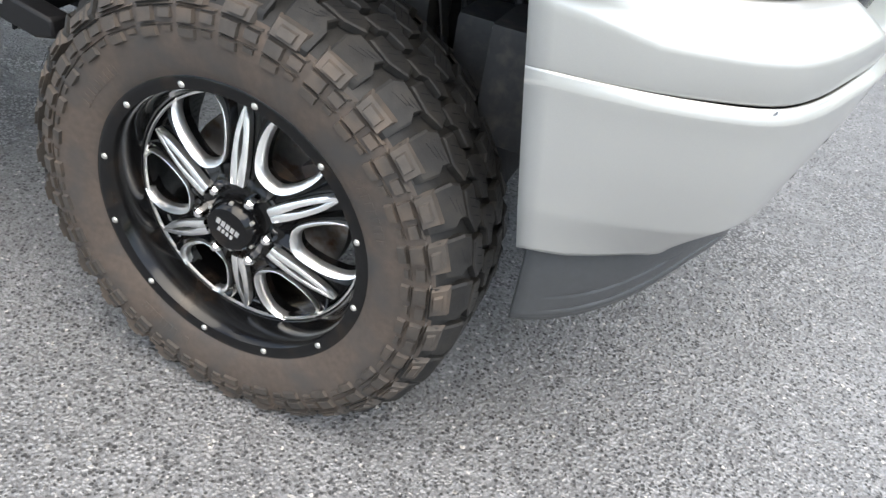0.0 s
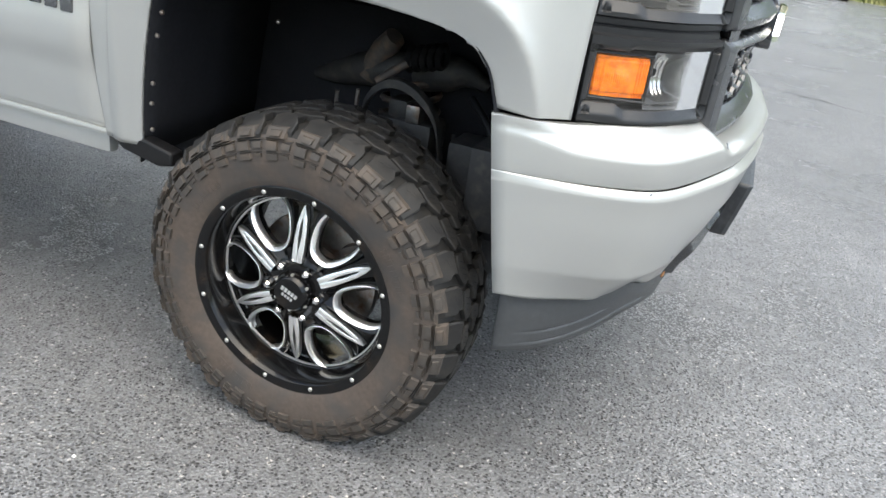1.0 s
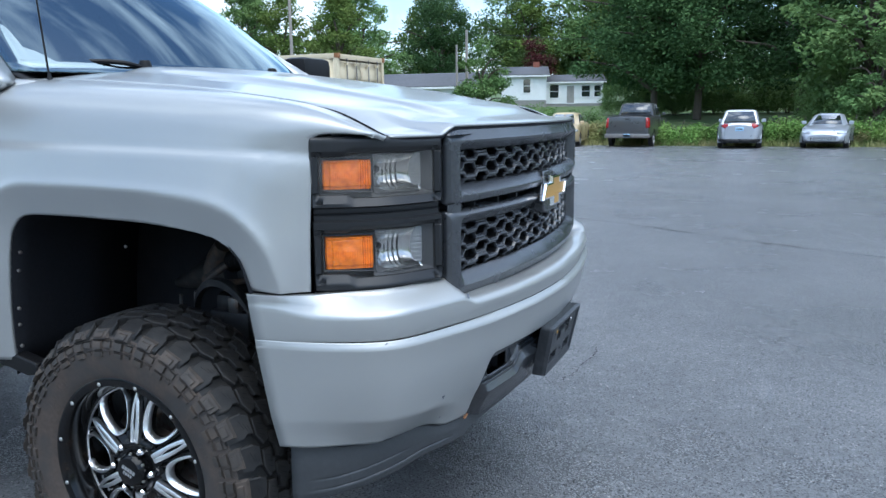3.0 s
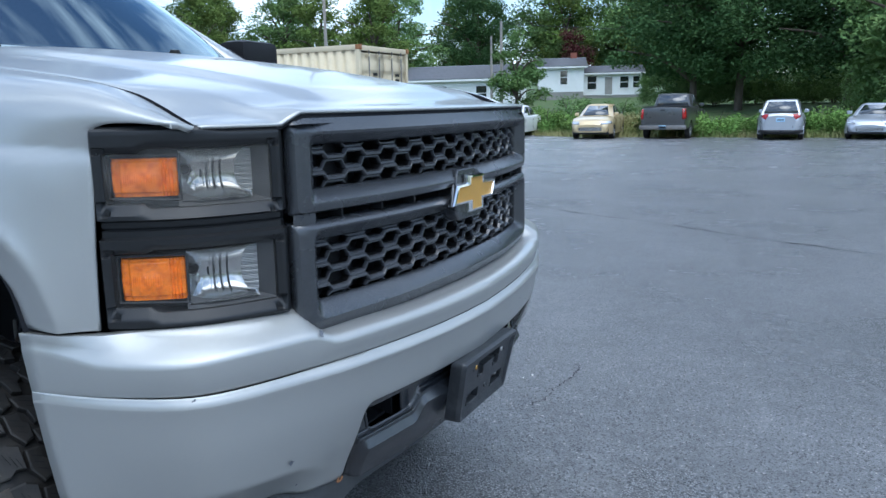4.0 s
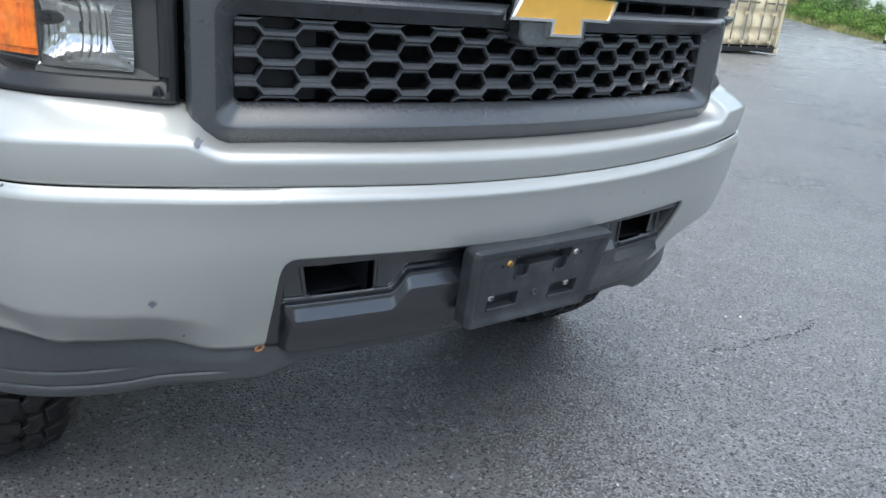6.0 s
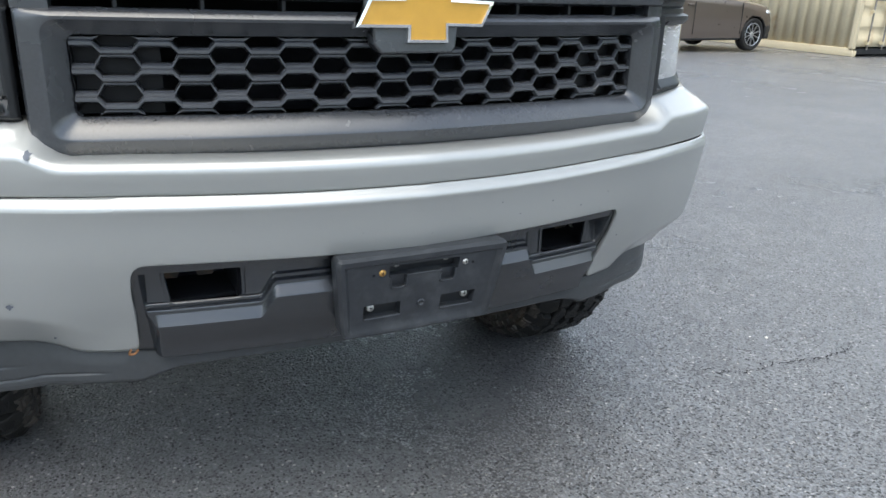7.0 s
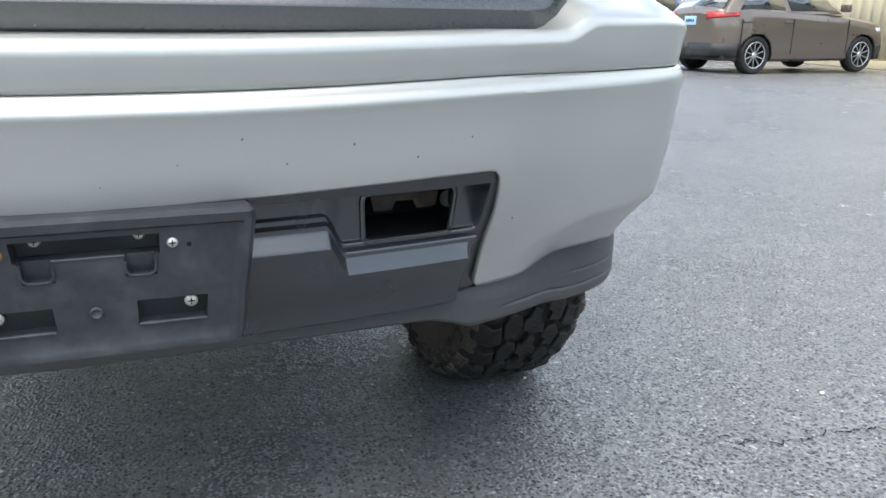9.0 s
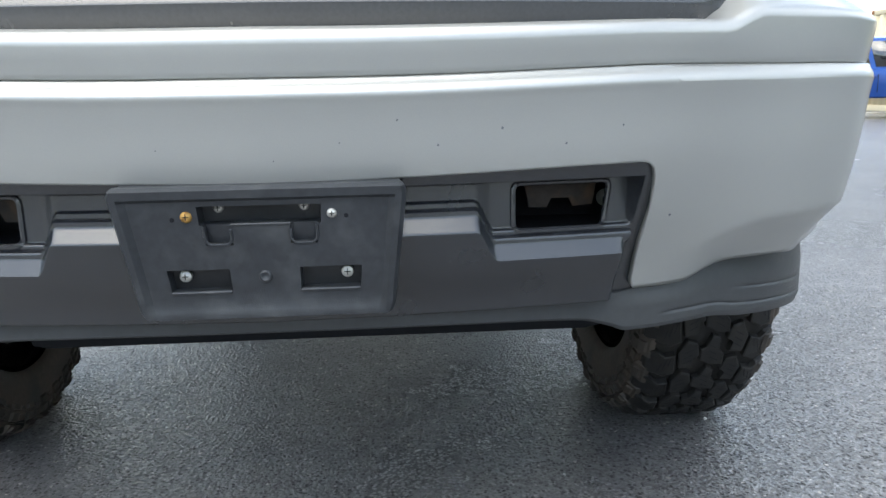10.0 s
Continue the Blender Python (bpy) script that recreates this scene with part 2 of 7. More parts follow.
HOLDER = material("worn_black_plastic", (0.026, 0.029, 0.034), 0.38, vary=0.25, scale=14.0, second=(0.062, 0.066, 0.070), amount=(0.5, 0.8), bump=0.15, bump_scale=600.0)
AMBER = material("amber_plastic", (0.95, 0.22, 0.002), 0.22, vary=0.3, scale=38.0, fine=250.0, bump=0.2, bump_scale=130.0, spec=0.5, second=(0.72, 0.13, 0.001), amount=(0.52, 0.7))
BEZEL = material("satin_bezel_plastic", (0.013, 0.0138, 0.0152), 0.38, spec=0.42, vary=0.15, scale=8.0, bump=0.12, bump_scale=800.0)
RIBBED = material("ribbed_clear_plastic", (0.30, 0.31, 0.31), 0.18, 0.35, vary=0.1, scale=30.0)
REFLECTOR = material("reflector_aluminium", (0.56, 0.56, 0.55), 0.2, 1.0, vary=0.06, scale=20.0, bump=0.06, bump_scale=60.0)
LAMPGREY = material("lamp_floor_grey", (0.026, 0.027, 0.029), 0.55, vary=0.15, scale=20.0)
GOLD = material("gold_enamel", (0.66, 0.36, 0.06), 0.34, 0.35, coat=0.4, vary=0.07, scale=40.0, fine=900.0, bump=0.15, bump_scale=1500.0)
SCREWHEAD = material("zinc_screw", (0.52, 0.51, 0.48), 0.45, 0.8, vary=0.15, scale=80.0)
DARKGLASS = material("dark_window_glass", (0.012, 0.014, 0.016), 0.03, vary=0.05, spec=0.9, coat=1.0, coat_rough=0.0)
CABIN = material("dark_cabin_trim", (0.03, 0.03, 0.032), 0.7, vary=0.2)
LENS = clear_material("clear_lens", see=0.93, ior=1.18, haze=0.028)
HAZED = clear_material("hazed_lens", tint=(1.0, 0.97, 0.92), rough=0.12, see=0.87, ior=1.2, haze=0.07)
# the windshield's skin colour paints its sky reflection bluer than the sky is
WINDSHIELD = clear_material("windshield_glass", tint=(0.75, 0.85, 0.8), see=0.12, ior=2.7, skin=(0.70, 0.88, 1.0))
CHIPDARK = material("bare_chip", (0.10, 0.11, 0.13), 0.6, vary=0.3, scale=60.0)
FRAMEDUST = material("dusty_frame_steel", (0.15, 0.118, 0.09), 0.85, vary=0.35, scale=16.0, second=(0.07, 0.06, 0.052), amount=(0.46, 0.66), bump=0.3)
BLACKSTEEL = material("grimy_black_steel", (0.016, 0.016, 0.0165), 0.6, vary=0.3, scale=20.0, second=(0.05, 0.043, 0.036), amount=(0.5, 0.75), bump=0.2)
ASPHALT = asphalt_material()
CRACKFILL = material("dark_crack", (0.012, 0.012, 0.013), 0.9, spec=0.05, vary=0.3, scale=20.0)


# ---- building helpers ----
def smooth_curve(xs, ys):
    """A monotone cubic through (xs, ys)."""
    xs, ys = np.asarray(xs, float), np.asarray(ys, float)
    h, d = np.diff(xs), np.diff(ys) / np.diff(xs)
    m = np.zeros(len(xs))
    for i in range(1, len(xs) - 1):
        if d[i - 1] * d[i] > 0:
            a, b = 2 * h[i] + h[i - 1], h[i] + 2 * h[i - 1]
            m[i] = (a + b) / (a / d[i - 1] + b / d[i])
    m[0], m[-1] = d[0], d[-1]

    def at(x):
        x = min(max(x, xs[0]), xs[-1])
        i = min(int(np.searchsorted(xs, x, "right")) - 1, len(h) - 1)
        t = (x - xs[i]) / h[i]
        return float((1 + 2 * t) * (1 - t) ** 2 * ys[i] + t * (1 - t) ** 2 * h[i] * m[i] + t * t * (3 - 2 * t) * ys[i + 1] + t * t * (t - 1) * h[i] * m[i + 1])
    return at


def ease(a, b, x):
    t = min(max((x - a) / (b - a), 0.0), 1.0)
    return t * t * (3 - 2 * t)


def spline(points, n):
    """n points, evenly spaced along a Catmull-Rom curve through the given ones."""
    p = [Vector(q) for q in points]
    p = [2 * p[0] - p[1]] + p + [2 * p[-1] - p[-2]]
    dense = []
    for i in range(1, len(p) - 2):
        for k in range(24):
            t = k / 24
            dense.append(0.5 * ((2 * p[i]) + (p[i + 1] - p[i - 1]) * t + (2 * p[i - 1] - 5 * p[i] + 4 * p[i + 1] - p[i + 2]) * t * t
                                + (3 * p[i] - p[i - 1] - 3 * p[i + 1] + p[i + 2]) * t ** 3))
    dense.append(p[-2])
    run = [0.0]
    for a, b in zip(dense, dense[1:]):
        run.append(run[-1] + (b - a).length)
    out, j = [], 0
    for k in range(n):
        s = run[-1] * k / (n - 1)
        while j < len(run) - 2 and run[j + 1] < s:
            j += 1
        f = (s - run[j]) / max(run[j + 1] - run[j], 1e-9)
        out.append(dense[j].lerp(dense[j + 1], min(f, 1.0)))
    return out


class Shape:
    """Collects vertices and faces of one mesh."""

    def __init__(self):
        self.v, self.f = [], []

    def add(self, verts, faces):
        k = len(self.v)
        self.v += [tuple(q) for q in verts]
        self.f += [tuple(k + i for i in f) for f in faces]

    def grid(self, rows, flip=False, ring=False, keep=None):
        n, m = len(rows), len(rows[0])
        faces = []
        for i in range(n - 1):
            for j in range(m if ring else m - 1):
                if keep and not keep(i, j):
                    continue
                q = (i * m + j, (i + 1) * m + j, (i + 1) * m + (j + 1) % m, i * m + (j + 1) % m)
                faces.append(q[::-1] if flip else q)
        self.add([q for r in rows for q in r], faces)

    def box(self, a, b, m=None, cut=0.0):
        """A box from corner a to corner b, its edges cut by that much, set by the matrix m."""
        bm = bmesh.new()
        bmesh.ops.create_cube(bm, size=1.0)
        a, b = Vector(a), Vector(b)
        for q in bm.verts:
            q.co = Vector([(a[i] + b[i]) / 2 + q.co[i] * (b[i] - a[i]) for i in range(3)])
        if cut:
            bmesh.ops.bevel(bm, geom=bm.edges[:], offset=cut, segments=2, affect="EDGES", profile=0.6)
        if m is not None:
            bmesh.ops.transform(bm, matrix=m, verts=bm.verts)
        self.take(bm)

    def take(self, bm):
        bm.verts.index_update()
        self.add([q.co for q in bm.verts], [[q.index for q in f.verts] for f in bm.faces])
        bm.free()

    def tube(self, path, radius, n=10, caps=True):
        path = [Vector(q) for q in path]
        rows, up = [], None
        for i, q in enumerate(path):
            d = (path[min(i + 1, len(path) - 1)] - path[max(i - 1, 0)]).normalized()
            if up is None:
                up = Vector((0, 0, 1)) if abs(d.z) < 0.9 else Vector((1, 0, 0))
            x = d.cross(up).normalized()
            up = x.cross(d).normalized()
            r = radius(i / (len(path) - 1)) if callable(radius) else radius
            rows.append([q + r * (math.cos(2 * math.pi * k / n) * x + math.sin(2 * math.pi * k / n) * up) for k in range(n)])
        self.grid(rows, ring=True)
        if caps:
            k = len(self.v)
            self.f.append(tuple(range(k - n, k)))
            self.f.append(tuple(range(k - n * len(path), k - n * len(path) + n))[::-1])

    def lathe(self, profile, n, m=None, flip=False):
        """Turns (radius, height along the local y) round the local y axis."""
        rows = []
        for r, h in profile:
            row = [Vector((r * math.sin(2 * math.pi * k / n), h, r * math.cos(2 * math.pi * k / n))) for k in range(n)]
            rows.append([m @ q for q in row] if m is not None else row)
        self.grid(rows, ring=True, flip=flip)

    def slab(self, outline, low, high, place):
        """A prism over a 2D outline; place(u, v, h) gives the point."""
        n = len(outline)
        v = [place(u, w, low) for u, w in outline] + [place(u, w, high) for u, w in outline]
        f = [tuple(range(n))[::-1], tuple(range(n, 2 * n))] + [(i, (i + 1) % n, n + (i + 1) % n, n + i) for i in range(n)]
        self.add(v, f)

    def mesh(self, name, mat, angle=38, mirror=False):
        v, f = self.v, self.f
        if mirror:
            v, f = [(a, -b, c) for a, b, c in v], [q[::-1] for q in f]
        me = bpy.data.meshes.new(name)
        me.from_pydata([tuple(q) for q in v], [], f)
        me.validate()
        me.polygons.foreach_set("use_smooth", [True] * len(me.polygons))
        me.set_sharp_from_angle(angle=radians(angle))
        for q in (mat if isinstance(mat, (list, tuple)) else (mat,)):
            me.materials.append(q)
        return me


def part(name, shape, mat, parent=None, label="", mirror=False, thick=0.0, angle=38, bevel=0.0):
    """One mesh object, under a thing or a part."""
    me = shape.mesh(name, mat, angle, mirror) if isinstance(shape, Shape) else shape
    ob = new(name, me)
    if thick:
        s = ob.modifiers.new("thickness", "SOLIDIFY")
        s.thickness, s.offset = thick, -1.0
    if bevel:
        b = ob.modifiers.new("edge", "BEVEL")
        b.width, b.segments, b.limit_method, b.angle_limit = bevel, 2, "ANGLE", radians(40)
    if parent is not None:
        ob.parent = parent
    return tagged(ob, label)


def thing(name, label, category, at=(0, 0, 0), turn=0.0, group="", kind=""):
    ob = new(name)
    ob.empty_display_size = 0.2
    ob.matrix_world = pose(*at, 0, 0, turn)
    return tagged(ob, label, category, group, kind)


# ---- ground ----
def fall(x, y):
    """Height of the ground: level round the truck, then falling gently, and rising again past the verge."""
    z = -0.011 * max(0.0, y - 6.0)
    if y > 34:
        z = -0.011 * 28 + 1.2 * ease(36, 56, y) + 0.03 * max(0, y - 56)
    return z


def ground_sheet():
    s = Shape()
    ys = [-900, -200, -60, -20, -6, 0, 3, 6, 10, 14, 18, 22, 26, 29, 31, 33, 34, 35, 36, 38, 41, 44, 47, 50, 54, 58, 64, 75, 100, 160, 300, 900]
    xs = [-900, -300, -120, -60, -40, -30, -24, -18, -12, -6, 0, 6, 12, 18, 24, 40, 80, 200, 900]
    s.grid([[(x, y, fall(x, y)) for y in ys] for x in xs])
    return s


# ---- the pickup truck in front: body surfaces ----
# Plans of the front, from the middle to the side: (x, y).
BUMPER_PLAN = [(0.937, 0.0), (0.928, 0.17), (0.912, 0.34), (0.885, 0.53), (0.848, 0.70), (0.800, 0.82), (0.745, 0.89), (0.65, 0.938), (0.55, 0.967), (0.44, 0.985)]
GRILLE_PLAN = [(0.895, 0.0), (0.888, 0.15), (0.876, 0.31), (0.852, 0.46), (0.825, 0.60), (0.81, 0.64), (0.77, 0.72), (0.72, 0.80), (0.65, 0.862), (0.575, 0.905), (0.53, 0.922)]


class Plan:
    """A plan curve, swept by its own normal."""

    def __init__(self, pts, n=240, slant=0.0):
        self.slant = slant
        self.p = spline([(x, y, 0) for x, y in pts], n)
        self.y = [q.y for q in self.p]

    def at_y(self, y):
        k = min(max(int(np.searchsorted(self.y, abs(y))) - 1, 0), len(self.p) - 2)
        f = (abs(y) - self.y[k]) / max(self.y[k + 1] - self.y[k], 1e-9)
        q = self.p[k].lerp(self.p[k + 1], min(max(f, 0), 1))
        t = (self.p[min(k + 2, len(self.p) - 1)] - self.p[max(k - 1, 0)]).normalized()
        return q, Vector((t.y, -t.x, 0))

    def point(self, y, z, off=0.0):
        q, n = self.at_y(y)
        if abs(y) < 0.02:
            n = Vector((1, 0, 0))
        w = q + off * n
        x = w.x + self.slant * (0.82 - z) * ease(0.65, 0.44, w.x)
        return Vector((x, math.copysign(w.y, y) if y else 0.0, z))


# the bar bows out a little between the lamps
BUMP, FACE = Plan([(x + 0.024 * ease(0.74, 0.46, y), y) for x, y in BUMPER_PLAN], slant=0.165), Plan(GRILLE_PLAN)


def spread(a, b, n, extra=()):
    """n even values from a to b, with extra ones."""
    return sorted(set([round(a + (b - a) * i / (n - 1), 5) for i in range(n)] + list(extra)))


truck = thing("pickup_truck", "silver lifted pickup truck with black grille, standing on wet asphalt", "pickup truck")

ARCH = [(-0.46, 0.655), (-0.452, 0.75), (-0.435, 0.88), (-0.412, 1.0), (-0.385, 1.06), (-0.33, 1.098), (-0.2, 1.104), (0.0, 1.102), (0.15, 1.096),
        (0.29, 1.08), (0.355, 1.058), (0.395, 1.015), (0.412, 0.97), (0.42, 0.944)]
SECTION_Y = smooth_curve([0.5, 0.62, 0.7, 0.85, 1.0, 1.1, 1.2, 1.275, 1.288, 1.302, 1.33, 1.38, 1.44, 1.50, 1.58], [0.955, 0.968, 0.974, 0.982, 0.985, 0.986, 0.986, 0.982, 0.978, 0.9695, 0.965, 0.955, 0.927, 0.872, 0.797])
SECTION_Z = smooth_curve([0.5, 0.62, 0.7, 0.85, 1.0, 1.1, 1.2, 1.28, 1.305, 1.38, 1.44, 1.50, 1.58], [0.5, 0.62, 0.7, 0.85, 1.0, 1.1, 1.2, 1.28, 1.305, 1.377, 1.428, 1.461, 1.478])
DROP = smooth_curve([-0.6, -0.45, 0.0, 0.3, 0.57, 0.72], [0.0, 0.0, 0.02, 0.045, 0.082, 0.134])
NOSE = smooth_curve([-0.6, 0.1, 0.3, 0.42, 0.5, 0.55, 0.6, 0.72], [0, 0, 0.004, 0.018, 0.044, 0.069, 0.097, 0.19])
FLARE = smooth_curve([0, 0.04, 0.082, 0.087, 0.093, 0.11, 0.14, 0.19, 0.28, 0.6], [0.0, 0.013, 0.0275, 0.0288, 0.0268, 0.0205, 0.0135, 0.006, 0, 0])
ARCH_LINE = spline([(x, z, 0) for x, z in ARCH], 80)


def body_side(x, h):
    """A point of the right flank at x; h runs up the flank and over its shoulder."""
    near = min(((q.x - x) ** 2 + (q.y - h) ** 2 for q in ARCH_LINE)) ** 0.5
    low = min(1.0, max(0.0, (1.58 - h) / 0.3))
    y = SECTION_Y(h) + FLARE(near) * ease(-0.56, -0.5, x) - NOSE(x) * low
    z = SECTION_Z(h) - DROP(x) * max(0.0, h - 1.18) / 0.33 - 0.011 * ease(0.42, 0.72, x) * max(0.0, 1 - ((h - 1.49) / 0.09) ** 2) - 0.005 * ease(0.50, 0.64, x) * ease(0.74, 0.69, x) * ease(1.45, 1.55, h)
    return (x, -y, z)


def fender(mirror):
    """The flank round the wheel arch, and the shoulder above it, as one skin."""
    n, m = 130, 34
    a = spline([(x, z, 0) for x, z in ARCH], n)
    rear = spline([(-0.570, 0.655, 0), (-0.589, 0.85, 0), (-0.586, 1.02, 0), (-0.544, 1.27, 0), (-0.509, 1.36, 0)], 40)
    lamp_side = spline([(0.577, 1.36, 0), (0.573, 1.25, 0), (0.568, 1.1, 0), (0.566, 0.941, 0)], 40)
    n1, n2, n3 = 40, 98, 122
    out = []
    for i in range(n):
        if i <= n1:
            out.append(rear[min(39, int(round(39 * i / n1)))] if i < n1 else rear[-1])
        elif i <= n2:
            out.append(Vector((-0.509 + 1.086 * (i - n1) / (n2 - n1), 1.36, 0)))
        elif i <= n3:
            out.append(lamp_side[int(round(39 * (i - n2) / (n3 - n2)))])
        else:
            out.append(Vector((0.566 - 0.066 * (i - n3) / (n - 1 - n3), 0.941, 0)))
    share = lambda i: float(np.interp(i, [0, n1, n2, n3, n - 1], [0, 0.315, 0.70, 0.93, 1]))
    rows = []
    for i in range(n):
        f = share(i) * (n - 1)
        k = min(int(f), n - 2)
        q = a[k].lerp(a[k + 1], f - k)
        rows.append([q.lerp(out[i], j / m) for j in range(m + 1)])
    s = Shape()
    s.grid([[body_side(q.x, q.y) for q in row] for row in rows])
    xr = smooth_curve([1.36, 1.42, 1.52, 1.58], [-0.509, -0.489, -0.452, -0.43])
    xf = smooth_curve([1.36, 1.37, 1.382, 1.397, 1.41, 1.43, 1.50, 1.58], [0.577, 0.587, 0.608, 0.648, 0.681, 0.702, 0.716, 0.72])
    hs = spread(1.36, 1.58, 26, (1.365, 1.37, 1.376, 1.382, 1.39, 1.397, 1.403, 1.41, 1.42))
    s.grid([[body_side(xr(h) + (xf(h) - xr(h)) * i / (n2 - n1), h) for h in hs] for i in range(n2 - n1 + 1)])
    # weld the two along their common edge
    bm = bmesh.new()
    vs = [bm.verts.new(q) for q in s.v]
    for f in s.f:
        bm.faces.new([vs[i] for i in f])
    bmesh.ops.remove_doubles(bm, verts=bm.verts, dist=2e-5)
    w = Shape()
    w.take(bm)
    return part("fender", w, SILVER, truck, mirror=mirror, thick=0.012)


fender(False)
fender(True)


def hood_point(x, y):
    """The hood's top: crowned, with a raised middle between two soft creases."""
    edge = 1.481 - DROP(min(x, 0.72)) * 1.22 if x < 0.72 else 1.317 - 0.02 * (x - 0.72)
    middle = HOOD_MIDDLE(x)
    t = min(1.0, abs(y) / 0.79)
    crown = 1 - t ** 2.4
    dome = 0.014 * (1 - ease(0.36, 0.44, abs(y) - 0.10 * ease(0.8, -0.4, x))) * ease(0.86, 0.6, x)
    return (x, y, edge + (middle - edge) * crown + dome)


HOOD_MIDDLE = smooth_curve([-0.5, -0.3, 0.0, 0.3, 0.6, 0.75, 0.83, 0.87, 0.892], [1.535, 1.523, 1.487, 1.44, 1.386, 1.360, 1.348, 1.343, 1.339])


def hood():
    s = Shape()
    rows = []
    ys = spread(-0.789, 0.789, 81, (-0.7885, -0.786, -0.782, 0.782, 0.786, 0.7885))
    for y in ys:
        ay = abs(y)
        front = FACE.at_y(min(ay, 0.80))[0].x
        back = -0.30 - 0.30 * y * y
        col = []
        for t in spread(0, 1, 46, (0.985, 0.993)):
            x = back + (front - back) * t
            p = list(hood_point(x, y))
            target = 1.318 + 0.023 * ease(0.652, 0.612, ay)
            blend = ease(0.80, 1.0, t)
            p[2] = p[2] * (1 - blend) + (target + 0.022 * (1 - t) / 0.2) * blend
            if t > 0.97:
                p[2] -= 0.004 * ((t - 0.97) / 0.03) ** 2
            if ay > 0.78:
                p[2] -= 0.002 * ((ay - 0.78) / 0.009) ** 2
            col.append(p)
        rows.append(col)
    s.grid(rows, flip=True)
    part("hood", s, SILVER, truck, thick=0.006)
    # dark channel under the seam between hood and fender
    for sg in (-1, 1):
        s = Shape()
        s.grid([[(x, sg * yy, hood_point(min(x, 0.70), 0.79)[2] - 0.022) for yy in (0.74, 0.775, 0.812)] for x in np.linspace(-0.42, 0.722, 30)], flip=sg > 0)
        part("hood_gutter", s, LINER, truck)
        s = Shape()
        s.grid([[(x, sg * 0.7915, hood_point(x, 0.789)[2] - 0.003 - q) for q in (0.0, 0.013)] for x in np.linspace(0.50, 0.715, 20)], flip=sg < 0)
        part("hood_side_seal", s, LINER, truck)
    # rolled lower edge of the hood's nose
    s = Shape()
    rows = []
    for y in spread(-0.78, 0.78, 61, (-0.66, -0.59, 0.59, 0.66)):
        z = 1.309 + 0.021 * ease(0.652, 0.612, abs(y))
        rows.append([FACE.point(y, z + 0.006, -0.005), FACE.point(y, z - 0.006, -0.004), FACE.point(y, z - 0.008, -0.05), FACE.point(y, z + 0.004, -0.06)])
    s.grid(rows)
    part("hood_edge_seal", s, LINER, truck, "black rubber seal under the hood's edge")


hood()


# ---- bumper ----
FRONT = smooth_curve([0, 0.8, 0.9, 0.945, 0.985], [1, 1, 0.95, 0.7, 0.15])
PULL = smooth_curve([0.48, 0.55, 0.62, 0.70, 0.76, 0.782, 0.792, 0.800, 0.806, 0.812], [-0.112, -0.085, -0.05, -0.018, -0.004, 0.002, 0.005, 0.001, -0.006, -0.011])
LOW_EDGE = smooth_curve([0, 0.494, 0.506, 0.516, 0.523, 0.527, 0.532, 0.539, 0.575, 0.63, 0.655, 0.68, 0.71, 0.74, 0.81, 0.9, 0.95, 0.985],
                        [0.686, 0.693, 0.691, 0.683, 0.662, 0.59, 0.515, 0.503, 0.502, 0.504, 0.508, 0.518, 0.525, 0.527, 0.526, 0.524, 0.532, 0.543])
SIDE_YS = spread(0.0, 0.985, 70, (0.494, 0.506, 0.516, 0.520, 0.523, 0.525, 0.527, 0.5295, 0.532, 0.5355, 0.539, 0.555, 0.975, 0.98))


# towards the corners the bar stays fuller, down to a crease, and draws in below it
FULLER = smooth_curve([0, 0.54, 0.60, 0.66, 0.72, 0.82, 0.9, 0.95, 0.985], [1, 1, 0.93, 0.76, 0.63, 0.56, 0.5, 0.4, 0.15])
TUCK = smooth_curve([0, 0.54, 0.58, 0.62, 0.67, 0.72, 0.85, 0.92, 0.955, 0.985], [0.0, 0.0, 0.008, 0.018, 0.040, 0.055, 0.055, 0.042, 0.024, 0.008])
CREASE = smooth_curve([0, 0.54, 0.62, 0.67, 0.72, 0.85, 0.985], [0.545, 0.545, 0.563, 0.590, 0.603, 0.610, 0.616])


def rise(y):
    """The bumper sits a little higher towards its ends."""
    return 0.016 * ease(0.1, 0.8, abs(y)) - 0.004 + 0.006 * ease(0.74, 0.46, abs(y))


def both(values):
    return [-q for q in reversed(values)] + [q for q in values if q > 0]


def bar_point(y, z, lift=0.0):
    """A point of the bumper bar's skin."""
    ay = abs(y)
    off = PULL(z) * FULLER(ay) - TUCK(ay) * min(1.0, max(0.0, (CREASE(ay) - z) / 0.085))
    return BUMP.point(y, z + rise(y) * ease(0.6, 0.78, z), off + lift)


